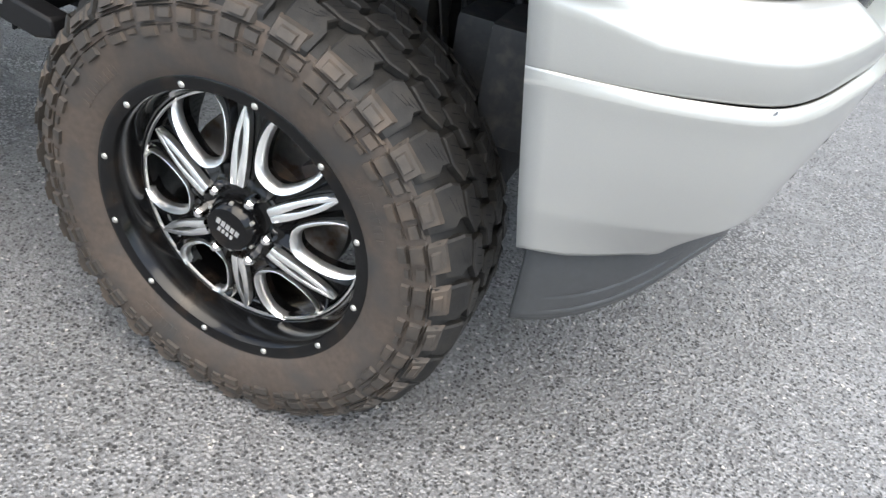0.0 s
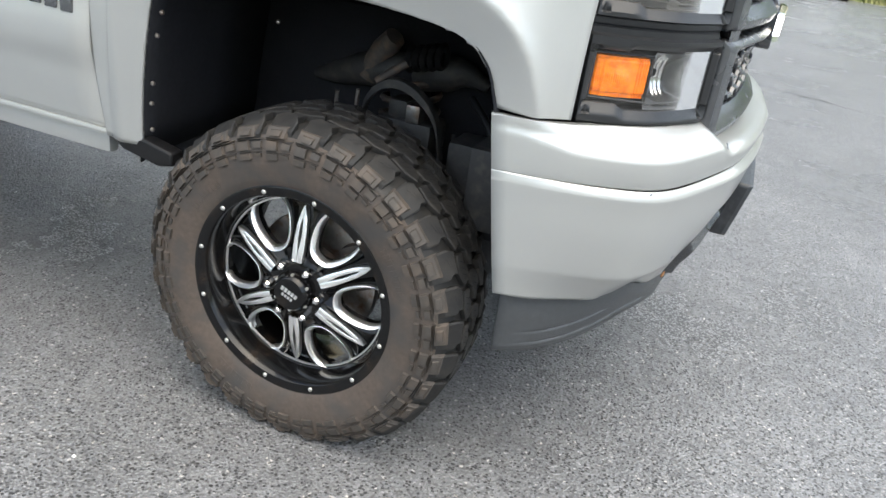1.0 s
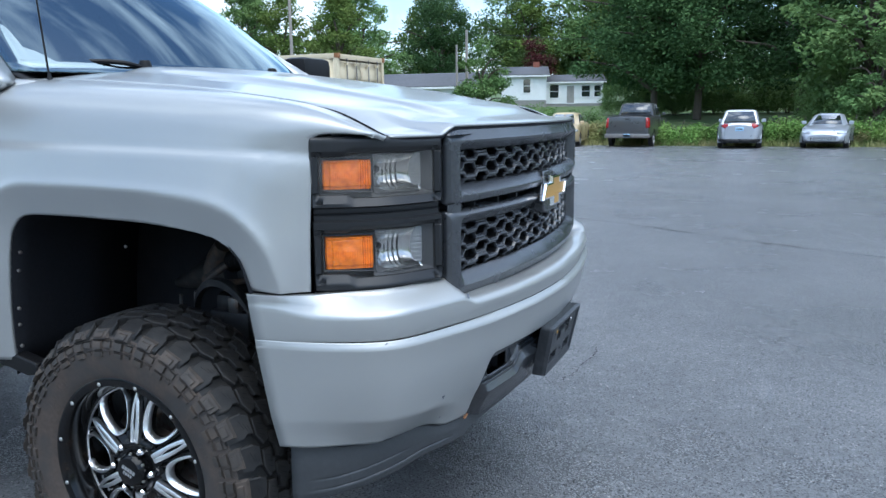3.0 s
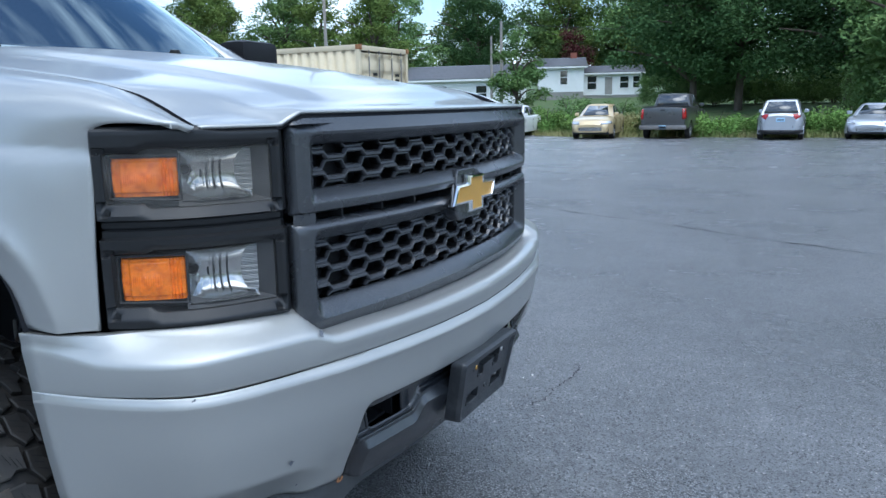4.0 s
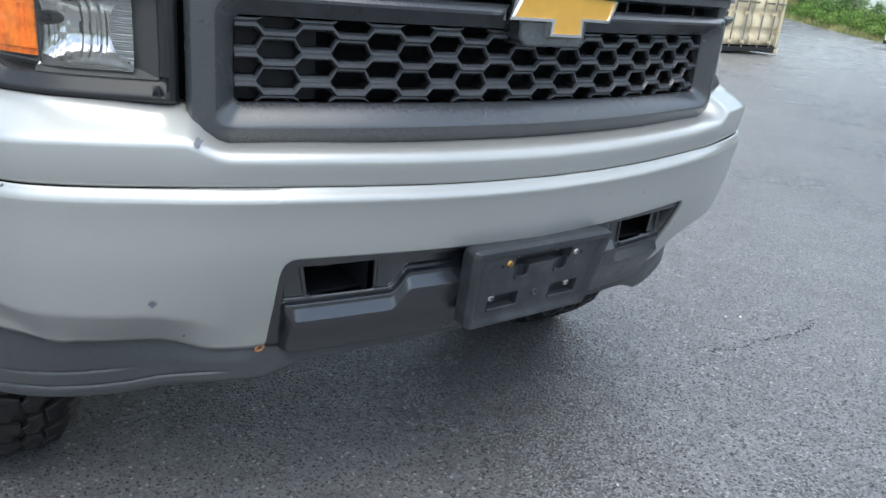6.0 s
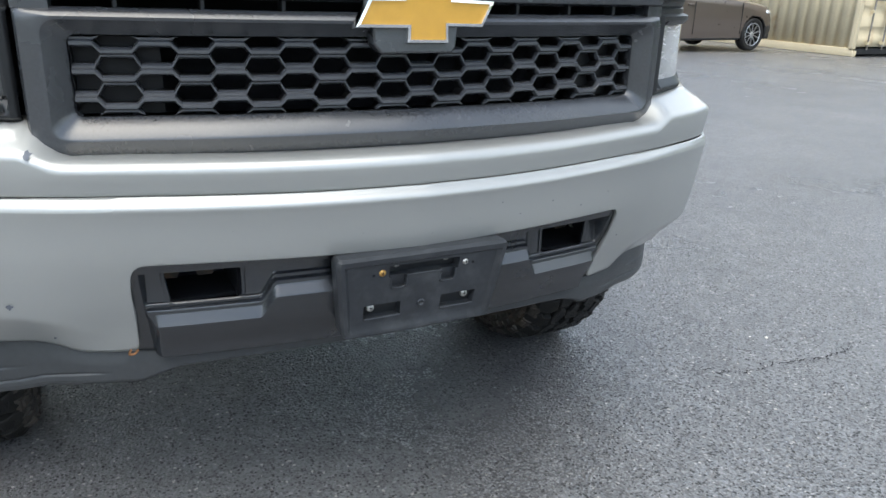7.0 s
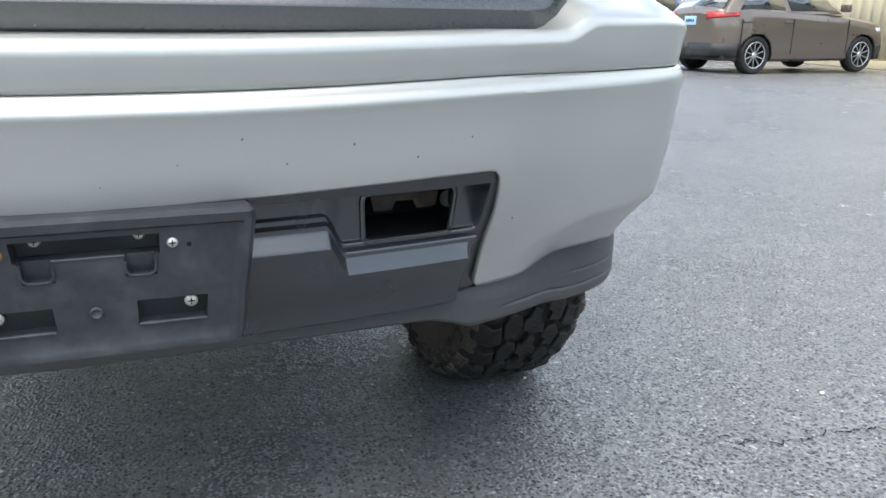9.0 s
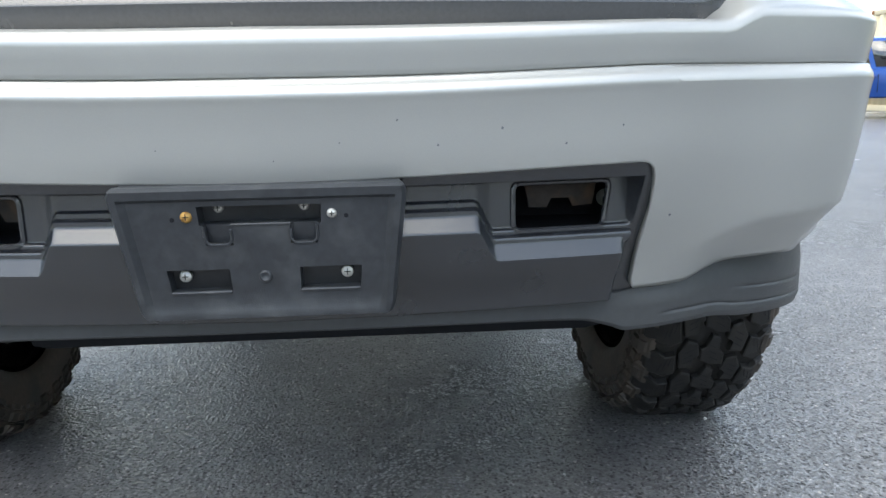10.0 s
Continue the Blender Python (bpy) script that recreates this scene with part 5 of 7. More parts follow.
# ---- wheel wells and running gear ----
def wheel_well(mirror):
    s = Shape()
    line = [Vector((-0.475, 0.60, 0))] + ARCH_LINE[2:] + [Vector((0.46, 0.80, 0)), Vector((0.50, 0.62, 0))]
    rows = []
    for q in line:
        y0 = -SECTION_Y(q.y) + 0.008
        rows.append([(q.x * 1.01, y0, q.y + 0.004), (q.x * 1.02, y0 + 0.06, q.y + 0.012), (q.x * 1.03, -0.7, q.y + 0.02), (q.x * 1.0, -0.5, q.y)])
    s.grid(rows)
    s.grid([[(x, -0.5, z) for x in (-0.5, 0.0, 0.52)] for z in (0.45, 0.8, 1.12)], flip=True)
    well = part("wheel_well_liner", s, LINER, truck, "matt black wheel well liner", mirror=mirror, thick=0.004)
    for x, z in ((-0.437, 0.700), (-0.437, 0.765), (-0.432, 0.815), (-0.415, 0.93), (-0.40, 0.985), (-0.25, 0.97)):
        q = Shape()
        y = -0.945 if x < -0.3 else -0.72
        q.lathe([(0.0, -0.004), (0.0035, -0.0035), (0.0055, -0.001), (0.006, 0.002)], 10, Matrix.Translation((x + 0.004, y - (0.02 if x < -0.3 else 0), z)) @ pose(0, 0, 0, 0, 0, 25), flip=True)
        part("push_pin", q, STEEL, well, mirror=mirror)
    # lower rear corner guard
    s = Shape()
    s.slab([(-0.56, 0.662), (-0.455, 0.672), (-0.37, 0.655), (-0.365, 0.622), (-0.41, 0.612), (-0.52, 0.632)], 0.93, 0.975, lambda u, w, h: (u, -h, w))
    part("corner_guard", s, BLACK, truck, "black plastic guard behind the wheel arch", mirror=mirror, bevel=0.006)
    # suspension seen over the tyre
    sus = new("front_suspension")
    sus.parent = truck
    s = Shape()
    s.tube([(0.08, -0.52, 0.46), (0.06, -0.54, 0.80), (0.05, -0.55, 0.90)], 0.055, 18)
    part("strut", s, LINER, sus, mirror=mirror)
    s = Shape()
    s.tube([(0.06 + 0.075 * math.cos(a), -0.54 + 0.075 * math.sin(a), 0.60 + 0.045 * a / (2 * math.pi)) for a in np.linspace(0, 12 * math.pi, 140)], 0.009, 8)
    part("coil_spring", s, IRON, sus, mirror=mirror)
    # hooped upper arm over the knuckle
    s = Shape()
    hoop = spline([(-0.006, -0.69, 0.75), (0.006, -0.70, 0.815), (0.040, -0.71, 0.862), (0.085, -0.715, 0.884), (0.135, -0.715, 0.876), (0.180, -0.71, 0.842), (0.205, -0.70, 0.795), (0.222, -0.69, 0.70)], 48)
    s.grid([[q + w for w in (Vector((0, -0.012, 0.010)), Vector((0, 0.016, 0.012)), Vector((0, 0.018, -0.010)), Vector((0, -0.012, -0.012)))] for q in hoop], ring=True)
    part("upper_control_arm", s, BLACKSTEEL, sus, mirror=mirror, bevel=0.003)
    s = Shape()
    s.box((0.035, -0.69, 0.70), (0.185, -0.57, 0.790), cut=0.018)
    s.box((0.055, -0.675, 0.785), (0.110, -0.60, 0.835), cut=0.012)
    part("steering_knuckle", s, BLACKSTEEL, sus, mirror=mirror)
    s = Shape()
    s.box((0.112, -0.690, 0.785), (0.150, -0.62, 0.832), cut=0.006)
    part("ball_joint_block", s, STEEL, sus, mirror=mirror)
    # dusty frame horn and engine mount behind
    s = Shape()
    s.tube(spline([(-0.25, -0.50, 0.81), (-0.17, -0.52, 0.832), (-0.08, -0.54, 0.862), (0.02, -0.545, 0.875), (0.10, -0.55, 0.885), (0.20, -0.55, 0.905), (0.27, -0.54, 0.88)], 40), lambda t: 0.016 + 0.034 * math.sin(math.pi * t) + 0.012 * math.exp(-((t - 0.80) / 0.09) ** 2), 16)
    part("frame_horn", s, BLACKSTEEL, sus, "grimy black frame horn", mirror=mirror)
    s = Shape()
    s.tube([(-0.06, -0.55, 0.85), (-0.02, -0.56, 0.93), (0.01, -0.57, 0.965)], lambda t: 0.040 - 0.012 * t, 14)
    part("bump_stop", s, IRON, sus, mirror=mirror)
    s = Shape()
    for k in range(5):
        s.lathe([(0.024, -0.008), (0.036, 0.0), (0.024, 0.008)], 16, Matrix.Translation((0.085 + 0.020 * k, -0.62, 0.930 + 0.005 * k)) @ pose(0, 0, 0, 0, 0, 78))
    part("rubber_boot", s, BLACK, sus, mirror=mirror)
    s = Shape()
    s.tube([(0.022, -0.68, 0.868), (0.052, -0.67, 0.895), (0.085, -0.65, 0.922)], 0.011, 10)
    part("sway_bar_link", s, IRON, sus, mirror=mirror)
    for x, y, z in ((-0.105, -0.65, 0.77), (-0.045, -0.65, 0.785)):
        s = Shape()
        s.tube([(x, y, z - 0.06), (x, y, z + 0.02), (x + 0.002, y, z + 0.045)], 0.0055, 8)
        part("bracket_stud", s, STEEL, sus, mirror=mirror)
    for x, z, w, h in ((0.232, 0.902, 0.020, 0.026), (0.248, 0.872, 0.030, 0.016), (0.278, 0.852, 0.022, 0.030), (0.292, 0.822, 0.026, 0.010)):
        s = Shape()
        s.box((x - w, -0.665, z - h), (x + w, -0.635, z + h), pose(0, 0, 0, 0, 8, 0), cut=0.006)
        part("harness_clip", s, FRAMEDUST, sus, mirror=mirror)
    s = Shape()
    s.tube([(0.25, -0.45, 0.38), (0.05, -0.80, 0.30)], 0.03, 12)
    s.tube([(-0.25, -0.45, 0.38), (0.05, -0.80, 0.30)], 0.03, 12)
    part("lower_control_arm", s, IRON, sus, mirror=mirror)
    s = Shape()
    s.tube(spline([(0.33, -0.70, 0.62), (0.355, -0.68, 0.74), (0.325, -0.66, 0.81), (0.25, -0.60, 0.86)], 30), 0.010, 10)
    s.tube(spline([(0.26, -0.72, 0.60), (0.262, -0.70, 0.70), (0.235, -0.66, 0.775)], 20), 0.006, 8)
    part("brake_hose", s, BLACK, sus, mirror=mirror)
    s = Shape()
    s.box((0.245, -0.72, 0.60), (0.33, -0.60, 0.775), cut=0.012)
    s.box((0.33, -0.80, 0.60), (0.46, -0.60, 0.80), cut=0.01)
    part("bumper_mount", s, BLACKSTEEL, sus, mirror=mirror)


wheel_well(False)
wheel_well(True)


# ---- cab ----
def door_side(x, h):
    q = body_side(x, h)
    crease = 0.010 * ease(0.80, 0.87, h) * ease(0.99, 0.90, h) - 0.006 * ease(0.80, 0.66, h)
    return (q[0], q[1] - crease, q[2])


PILLAR_IN = spline([(-0.52, -0.815, 1.474), (-0.62, -0.79, 1.552), (-0.94, -0.705, 1.812), (-1.17, -0.655, 1.972)], 20)
PILLAR_OUT = spline([(-0.452, -0.915, 1.470), (-0.60, -0.875, 1.555), (-0.936, -0.775, 1.772), (-1.22, -0.700, 1.965)], 20)


def cab(mirror):
    front = [(-0.568, 0.672), (-0.588, 0.85), (-0.585, 1.02), (-0.543, 1.27), (-0.488, 1.42), (-0.475, 1.455)]
    fx = smooth_curve([z for _, z in front], [x for x, _ in front])
    s = Shape()
    rows = []
    for h in spread(0.672, 1.455, 44):
        x0 = fx(h) - 0.005
        rows.append([door_side(x0 + (-1.72 - x0) * t / 14, h) for t in range(15)])
    s.grid(rows)
    door = part("front_door", s, SILVER, truck, mirror=mirror, thick=0.02)
    # raised silver letters of the model name are kept as plain bars
    for k in range(9):
        q = Shape()
        x = -1.062 + 0.0487 * k
        z = 0.985 - 0.003 * k
        y = door_side(x + 0.017, z)[1]
        q.box((x, y - 0.006, z - 0.017), (x + 0.036, y + 0.002, z + 0.017), cut=0.002)
        part("badge_bar", q, BADGE, door, "chrome badge bar", mirror=mirror)
    s = Shape()
    rows = []
    for h in spread(0.672, 1.455, 30):
        rows.append([door_side(-1.73 + (-2.72 + 1.73) * t / 8, h) for t in range(9)])
    s.grid(rows)
    part("rear_door", s, SILVER, truck, mirror=mirror, thick=0.02)
    s = Shape()
    s.box((-2.9, -0.955, 0.60), (-0.58, -0.92, 0.672), cut=0.012)
    s.box((-2.9, -0.972, 0.655), (-0.565, -0.93, 0.672), cut=0.008)
    part("rocker_panel", s, SILVER, truck, mirror=mirror)
    # door frame round the window
    s = Shape()
    rows = []
    for a in PILLAR_OUT:
        rows.append([a + Vector((-0.006, -0.004, -0.004)), a + Vector((-0.030, -0.010, -0.020)), a + Vector((-0.062, -0.006, -0.045))])
    s.grid(rows)
    part("door_frame", s, SILVER, door, mirror=mirror, thick=0.02)
    s = Shape()
    s.grid([[a, b] for a, b in zip(PILLAR_IN, PILLAR_OUT)])
    part("windshield_pillar", s, SILVER, truck, mirror=mirror, thick=0.02)
    # side glass
    s = Shape()
    top = [a + Vector((-0.062, -0.002, -0.05)) for a in PILLAR_OUT]
    rows = [[a, Vector((a.x, -0.925 + 0.0, 1.445))] for a in top]
    rows += [[Vector((x, -0.70, 1.915)), Vector((x, -0.925, 1.445))] for x in (-1.5, -1.72, -1.78, -2.3, -2.6)]
    s.grid(rows)
    part("side_window", s, DARKGLASS, door, "dark tinted side window", mirror=mirror, thick=0.005)
    # mirror
    mir = new("door_mirror")
    mir.parent = truck
    s = Shape()
    s.slab([(-0.50, 1.455), (-0.56, 1.515), (-0.72, 1.615), (-0.76, 1.56), (-0.74, 1.445), (-0.60, 1.425), (-0.52, 1.432)], 0.90, 0.955, lambda u, w, h: (u, -h + 0.25 * max(0, w - 1.46), w))
    part("mirror_base", s, BLACK, mir, mirror=mirror, bevel=0.012)
    s = Shape()
    s.box((-0.86, -1.245, 1.455), (-0.70, -0.985, 1.66), cut=0.04)
    part("mirror_housing", s, BLACK, mir, "textured black mirror housing", mirror=mirror)
    s = Shape()
    s.tube([(-0.66, -0.93, 1.49), (-0.74, -1.0, 1.50)], 0.035, 14)
    part("mirror_arm", s, BLACK, mir, mirror=mirror)
    # bed side
    s = Shape()
    rows = []
    for h in spread(0.66, 1.44, 20):
        rows.append([door_side(x, h) for x in np.linspace(-2.95, -4.72, 40)])

    def keep(i, j):
        h = 0.66 + 0.78 * (i + 0.5) / 19
        x = -2.95 - 1.77 * (j + 0.5) / 39
        return ((x + 3.66) / 0.50) ** 2 + ((h - 0.62) / 0.50) ** 2 > 1
    s.grid(rows, keep=keep)
    part("bed_side", s, SILVER, truck, mirror=mirror, thick=0.03)


cab(False)
cab(True)


def cab_middle():
    s = Shape()
    rows = []
    for t in spread(0, 1, 16):
        row = []
        for u in spread(-1, 1, 25):
            yb, yt = 0.80 * u, 0.655 * u
            b = Vector((-0.305 - 0.42 * yb * yb, yb, 1.508))
            e = Vector((-0.98 - 0.42 * yt * yt, yt, 2.005 - 0.075 * (yt / 0.7) ** 2))
            row.append(b.lerp(e, t) + Vector((0.02, 0, 0.018)) * math.sin(math.pi * t))
        rows.append(row)
    s.grid(rows, flip=True)
    ws = part("windshield", s, WINDSHIELD, truck, "sloping windshield mirroring sky and clouds, the reflection tinted blue", thick=0.005)
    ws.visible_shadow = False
    s = Shape()
    rows = []
    for x in np.linspace(-0.97, -2.75, 14):
        bow = 0.04 * math.sin(math.pi * min(1, (-x - 0.9) / 1.8))
        rows.append([(x - 0.42 * (0.66 * u) ** 2 * max(0, 1 - (-x - 0.97) / 0.5), 0.70 * u, 2.005 + bow - 0.06 * abs(u) ** 2.5 - 0.02 * abs(u) ** 8) for u in spread(-1, 1, 21)])
    s.grid(rows, flip=True)
    part("roof", s, SILVER, truck, thick=0.03)
    s = Shape()
    s.grid([[(-2.75, -0.69, 1.94), (-2.75, 0.69, 1.94)], [(-2.9, -0.92, 1.44), (-2.9, 0.92, 1.44)], [(-2.9, -0.95, 0.66), (-2.9, 0.95, 0.66)]], flip=True)
    part("cab_back", s, SILVER, truck, thick=0.02)
    # cowl and wipers
    s = Shape()
    rows = []
    for y in spread(-0.80, 0.80, 33):
        front = -0.285 - 0.30 * y * y
        rows.append([(front, y, hood_point(front, y)[2] - 0.014), (-0.32 - 0.40 * y * y, y, 1.505), (-0.40 - 0.42 * y * y, y, 1.512), (-0.50 - 0.42 * y * y, y, 1.55)])
    s.grid(rows)
    part("cowl", s, BLACK, truck, "black plastic cowl under the windshield", thick=0.006)
    for y0, y1 in ((-0.42, -0.76), (0.22, -0.36)):
        wip = new("windshield_wiper")
        wip.parent = truck
        s = Shape()
        s.tube(spline([(-0.325 - 0.42 * y0 * y0, y0, 1.528), (-0.37 - 0.4 * y0 * y0, y0 - 0.10, 1.545), (-0.36 - 0.42 * y1 * y1, y1 + 0.12, 1.545)], 16), 0.008, 8)
        part("wiper_arm", s, BLACK, wip)
        s = Shape()
        s.lathe([(0, 0.03), (0.016, 0.028), (0.022, 0.012), (0.024, -0.015)], 14, pose(-0.33 - 0.42 * y0 * y0, y0, 1.525, 90, 0, 0))
        part("wiper_pivot", s, BLACK, wip)
        s = Shape()
        s.tube([(-0.355 - 0.42 * (y0 - 0.6 * k * (y0 - y1) * 1.4) ** 2, y0 - 0.6 * k * (y0 - y1) * 1.4, 1.540) for k in np.linspace(-0.1, 1.15, 14)], 0.006, 6)
        part("wiper_blade", s, BLACK, wip)
    s = Shape()
    s.tube([(-0.405, -0.80, 1.475), (-0.43, -0.80, 1.75), (-0.50, -0.80, 2.25)], lambda t: 0.0032 - 0.0015 * t, 8)
    ant = part("antenna", s, BLACK, truck, "thin black whip antenna")
    s = Shape()
    s.lathe([(0.0, 0.012), (0.004, 0.011), (0.006, 0.0), (0.009, -0.008)], 12, pose(-0.405, -0.80, 1.487, 90, 0, 0))
    part("antenna_base", s, BLACK, ant)
    for sg in (-1, 1):
        s = Shape()
        s.grid([[(-0.432, sg * 0.835, 1.455), (-0.52, sg * 0.868, 1.452), (-0.62, sg * 0.885, 1.456)], [(-0.425, sg * 0.802, 1.472), (-0.50, sg * 0.825, 1.478), (-0.58, sg * 0.845, 1.484)], [(-0.43, sg * 0.775, 1.480), (-0.51, sg * 0.775, 1.486), (-0.60, sg * 0.775, 1.494)]], flip=sg > 0)
        part("cowl_corner", s, SILVER, truck, thick=0.006)
    # inside of the cab, and the underside
    s = Shape()
    s.grid([[(-0.42, y, 1.50), (-0.75, y, 1.52), (-0.80, y, 1.2)] for y in (-0.78, 0, 0.78)], flip=True)
    part("dashboard", s, CABIN, truck)
    for y in (-0.42, 0.42):
        s = Shape()
        s.box((-1.75, y - 0.25, 1.0), (-1.55, y + 0.25, 1.75), cut=0.05)
        s.box((-1.66, y - 0.13, 1.77), (-1.56, y + 0.13, 1.93), cut=0.04)
        part("seat_back", s, CABIN, truck)
    s = Shape()
    s.lathe([(0.175, -0.012), (0.19, 0.0), (0.175, 0.012), (0.165, 0.0), (0.175, -0.012)], 30, pose(-1.05, 0.4, 1.42, 0, 0, 90) @ pose(0, 0, 0, 25, 0, 0))
    part("steering_wheel", s, CABIN, truck)
    s = Shape()
    s.grid([[(x, -0.9, 0.66), (x, 0.9, 0.66)] for x in (-0.55, -2.9)])
    s.box((-4.6, -0.50, 0.50), (0.3, -0.40, 0.64))
    s.box((-4.6, 0.40, 0.50), (0.3, 0.50, 0.64))
    s.box((-0.5, -0.4, 0.42), (0.25, 0.4, 0.62), cut=0.05)
    s.box((-4.72, -0.92, 0.72), (-2.95, 0.92, 0.80))
    part("underbody", s, LINER, truck)
    # unseen running gear, added low down to block light from under the truck
    s = Shape()
    s.box((-0.18, -0.62, 0.27), (0.32, 0.62, 0.48), cut=0.05)
    part("front_crossmember", s, LINER, truck)
    s = Shape()
    s.box((-1.5, -0.34, 0.33), (-0.25, 0.34, 0.62), cut=0.07)
    s.box((-1.35, -0.45, 0.36), (-1.10, 0.45, 0.52), cut=0.03)
    part("gearbox", s, LINER, truck)
    s = Shape()
    s.tube([(-3.645, -0.72, 0.42), (-3.645, 0.0, 0.42), (-3.645, 0.72, 0.42)], lambda t: 0.055 + 0.09 * math.exp(-((t - 0.5) / 0.13) ** 2), 18)
    part("rear_axle", s, IRON, truck)
    s = Shape()
    s.box((-3.2, -0.62, 0.36), (-1.7, -0.02, 0.66), cut=0.06)
    part("fuel_tank", s, LINER, truck)
    s = Shape()
    s.lathe([(0.12, -0.1), (0.34, -0.11), (0.38, -0.05), (0.38, 0.05), (0.34, 0.11), (0.12, 0.1)], 32, pose(-4.25, 0, 0.55, 90, 0, 0))
    part("spare_tyre", s, RUBBER, truck)
    s = Shape()
    s.tube([(-3.66, -0.86, AXLE), (-3.66, 0.86, AXLE)], 0.05, 14)
    s.tube([(0, -0.86, AXLE), (0, 0.86, AXLE)], 0.03, 12)
    part("axle", s, IRON, truck)
    s = Shape()
    s.box((-4.78, -0.93, 0.70), (-4.70, 0.93, 1.43), cut=0.02)
    part("tailgate", s, SILVER, truck)
    s = Shape()
    s.box((-4.95, -0.97, 0.60), (-4.76, 0.97, 0.80), cut=0.04)
    part("rear_bumper", s, CHROME, truck)
    # upper engine bay floor, so that no light falls through
    s = Shape()
    s.grid([[(x, -0.72, 1.05), (x, 0.72, 1.05)] for x in (0.70, -0.55)])
    s.grid([[(-0.56, -0.9, 0.66), (-0.56, 0.9, 0.66)], [(-0.56, -0.85, 1.46), (-0.56, 0.85, 1.46)]])
    part("engine_bay", s, LINER, truck)


cab_middle()


# ---- worn spots on the paint ----
def paint_chip(point, normal, size, seed, mat, name="paint_chip"):
    r = random.Random(seed)
    n = Vector(normal).normalized()
    x = n.orthogonal().normalized()
    y = n.cross(x)
    k = 11
    s = Shape()
    c = Vector(point) + 0.0012 * n
    s.add([c] + [c + size * (0.5 + 0.7 * r.random()) * (math.cos(2 * math.pi * i / k) * x + 0.8 * math.sin(2 * math.pi * i / k) * y) for i in range(k)],
          [(0, 1 + i, 1 + (i + 1) % k) for i in range(k)])
    part(name, s, mat, bar)


paint_chip(BUMP.point(-0.642, 0.893, -0.004), (0.8, -0.2, 0.5), 0.009, 1, CHIPDARK)
paint_chip(BUMP.point(-0.884, 0.818, -0.004), (0.7, -0.6, 0.2), 0.004, 2, CHIPDARK)
paint_chip(bar_point(-0.712, 0.628, 0.002), (0.95, -0.3, -0.2), 0.0075, 3, CHIPDARK)
paint_chip(bar_point(-0.672, 0.545, 0.002), (0.9, -0.3, -0.4), 0.0035, 4, CHIPDARK)
for k, (yy, zz) in enumerate(((0.10, 0.735), (0.22, 0.728), (0.30, 0.745), (-0.35, 0.75), (0.46, 0.74), (0.56, 0.62), (0.02, 0.715), (0.17, 0.760), (0.385, 0.722), (-0.12, 0.73))):
    paint_chip(bar_point(yy, zz, 0.0), (1, 0, 0), 0.0011 + 0.0005 * (k % 3), 10 + k, CHIPDARK)
# rust-brown clip where insert, bar and air dam meet
q = Shape()
q.tube(spline([tuple(bar_point(-0.535, 0.508, 0.004)), tuple(bar_point(-0.541, 0.500, 0.007)), tuple(bar_point(-0.552, 0.499, 0.007)), tuple(bar_point(-0.548, 0.509, 0.005))], 14), 0.0022, 6)
part("rusty_clip", q, RUST, bar, "small rust-brown wire clip")


# ---- the place: lot, cracks, pebbles ----
GRASS = material("verge_ground", (0.06, 0.105, 0.026), 0.9, vary=0.4, scale=0.8, fine=9.0, second=(0.13, 0.14, 0.05), amount=(0.5, 0.7))
PEBBLE = material("pale_pebble", (0.62, 0.60, 0.56), 0.7, vary=0.15, scale=60.0, bump=0.3)


def lot_edge(x):
    return 33.2 + (0.72 * (-9.0 - x) if x < -9.0 else 0.0)


def lot():
    s = Shape()
    rows = []
    for x in spread(-48, 45, 94):
        e = min(lot_edge(x), 62) + 0.25 * noise.noise((x * 0.6, 3.1, 0))
        rows.append([(x, -40 + (e + 40) * t, fall(x, -40 + (e + 40) * t)) for t in spread(0, 1, 80)])
    s.grid(rows)
    return tagged(part("parking_lot", s, ASPHALT), "dark grey worn asphalt parking lot, partly damp", "asphalt", kind="structure")


lot()
g = ground_sheet()
g.v = [(x, y, z - 0.03) for x, y, z in g.v]
tagged(part("ground", g, GRASS), "green and straw coloured grassy ground", "ground", kind="structure")


def crack(points, width, seed):
    r = random.Random(seed)
    line = spline([(x, y, 0) for x, y in points], 90)
    s = Shape()
    rows = []
    for i, q in enumerate(line):
        d = (line[min(i + 1, 89)] - line[max(i - 1, 0)]).normalized()
        n = Vector((-d.y, d.x, 0))
        c = q + n * 0.035 * noise.noise((i * 0.35, seed, 0)) + n * 0.012 * r.uniform(-1, 1)
        w = width * (0.25 + 0.9 * abs(noise.noise((i * 0.5, seed + 9, 0)))) * min(1, 8 * i / 90, 8 * (89 - i) / 90 + 0.05)
        rows.append([(c.x - n.x * w, c.y - n.y * w, fall(c.x, c.y) + 0.003), (c.x + n.x * w, c.y + n.y * w, fall(c.x, c.y) + 0.003)])
    s.grid(rows, flip=True)
    tagged(part("asphalt_crack", s, CRACKFILL), "thin dark crack running through the asphalt", "crack", kind="structure")


crack([(-2.6, 8.5), (-1.98, 8.0), (-0.9, 7.2), (-0.22, 6.9), (0.45, 6.5), (1.5, 5.88), (3.2, 5.2), (5.0, 4.9)], 0.016, 1)
crack([(0.35, 6.55), (0.42, 6.9), (0.50, 7.1)], 0.010, 2)
crack([(0.55, 1.1), (0.666, 1.305), (0.66, 1.45), (0.70, 1.62), (0.66, 1.9)], 0.005, 3)
crack([(-7.0, 9.0), (-5.0, 9.6), (-2.5, 11.5), (1.0, 12.2), (4.0, 13.5)], 0.014, 4)


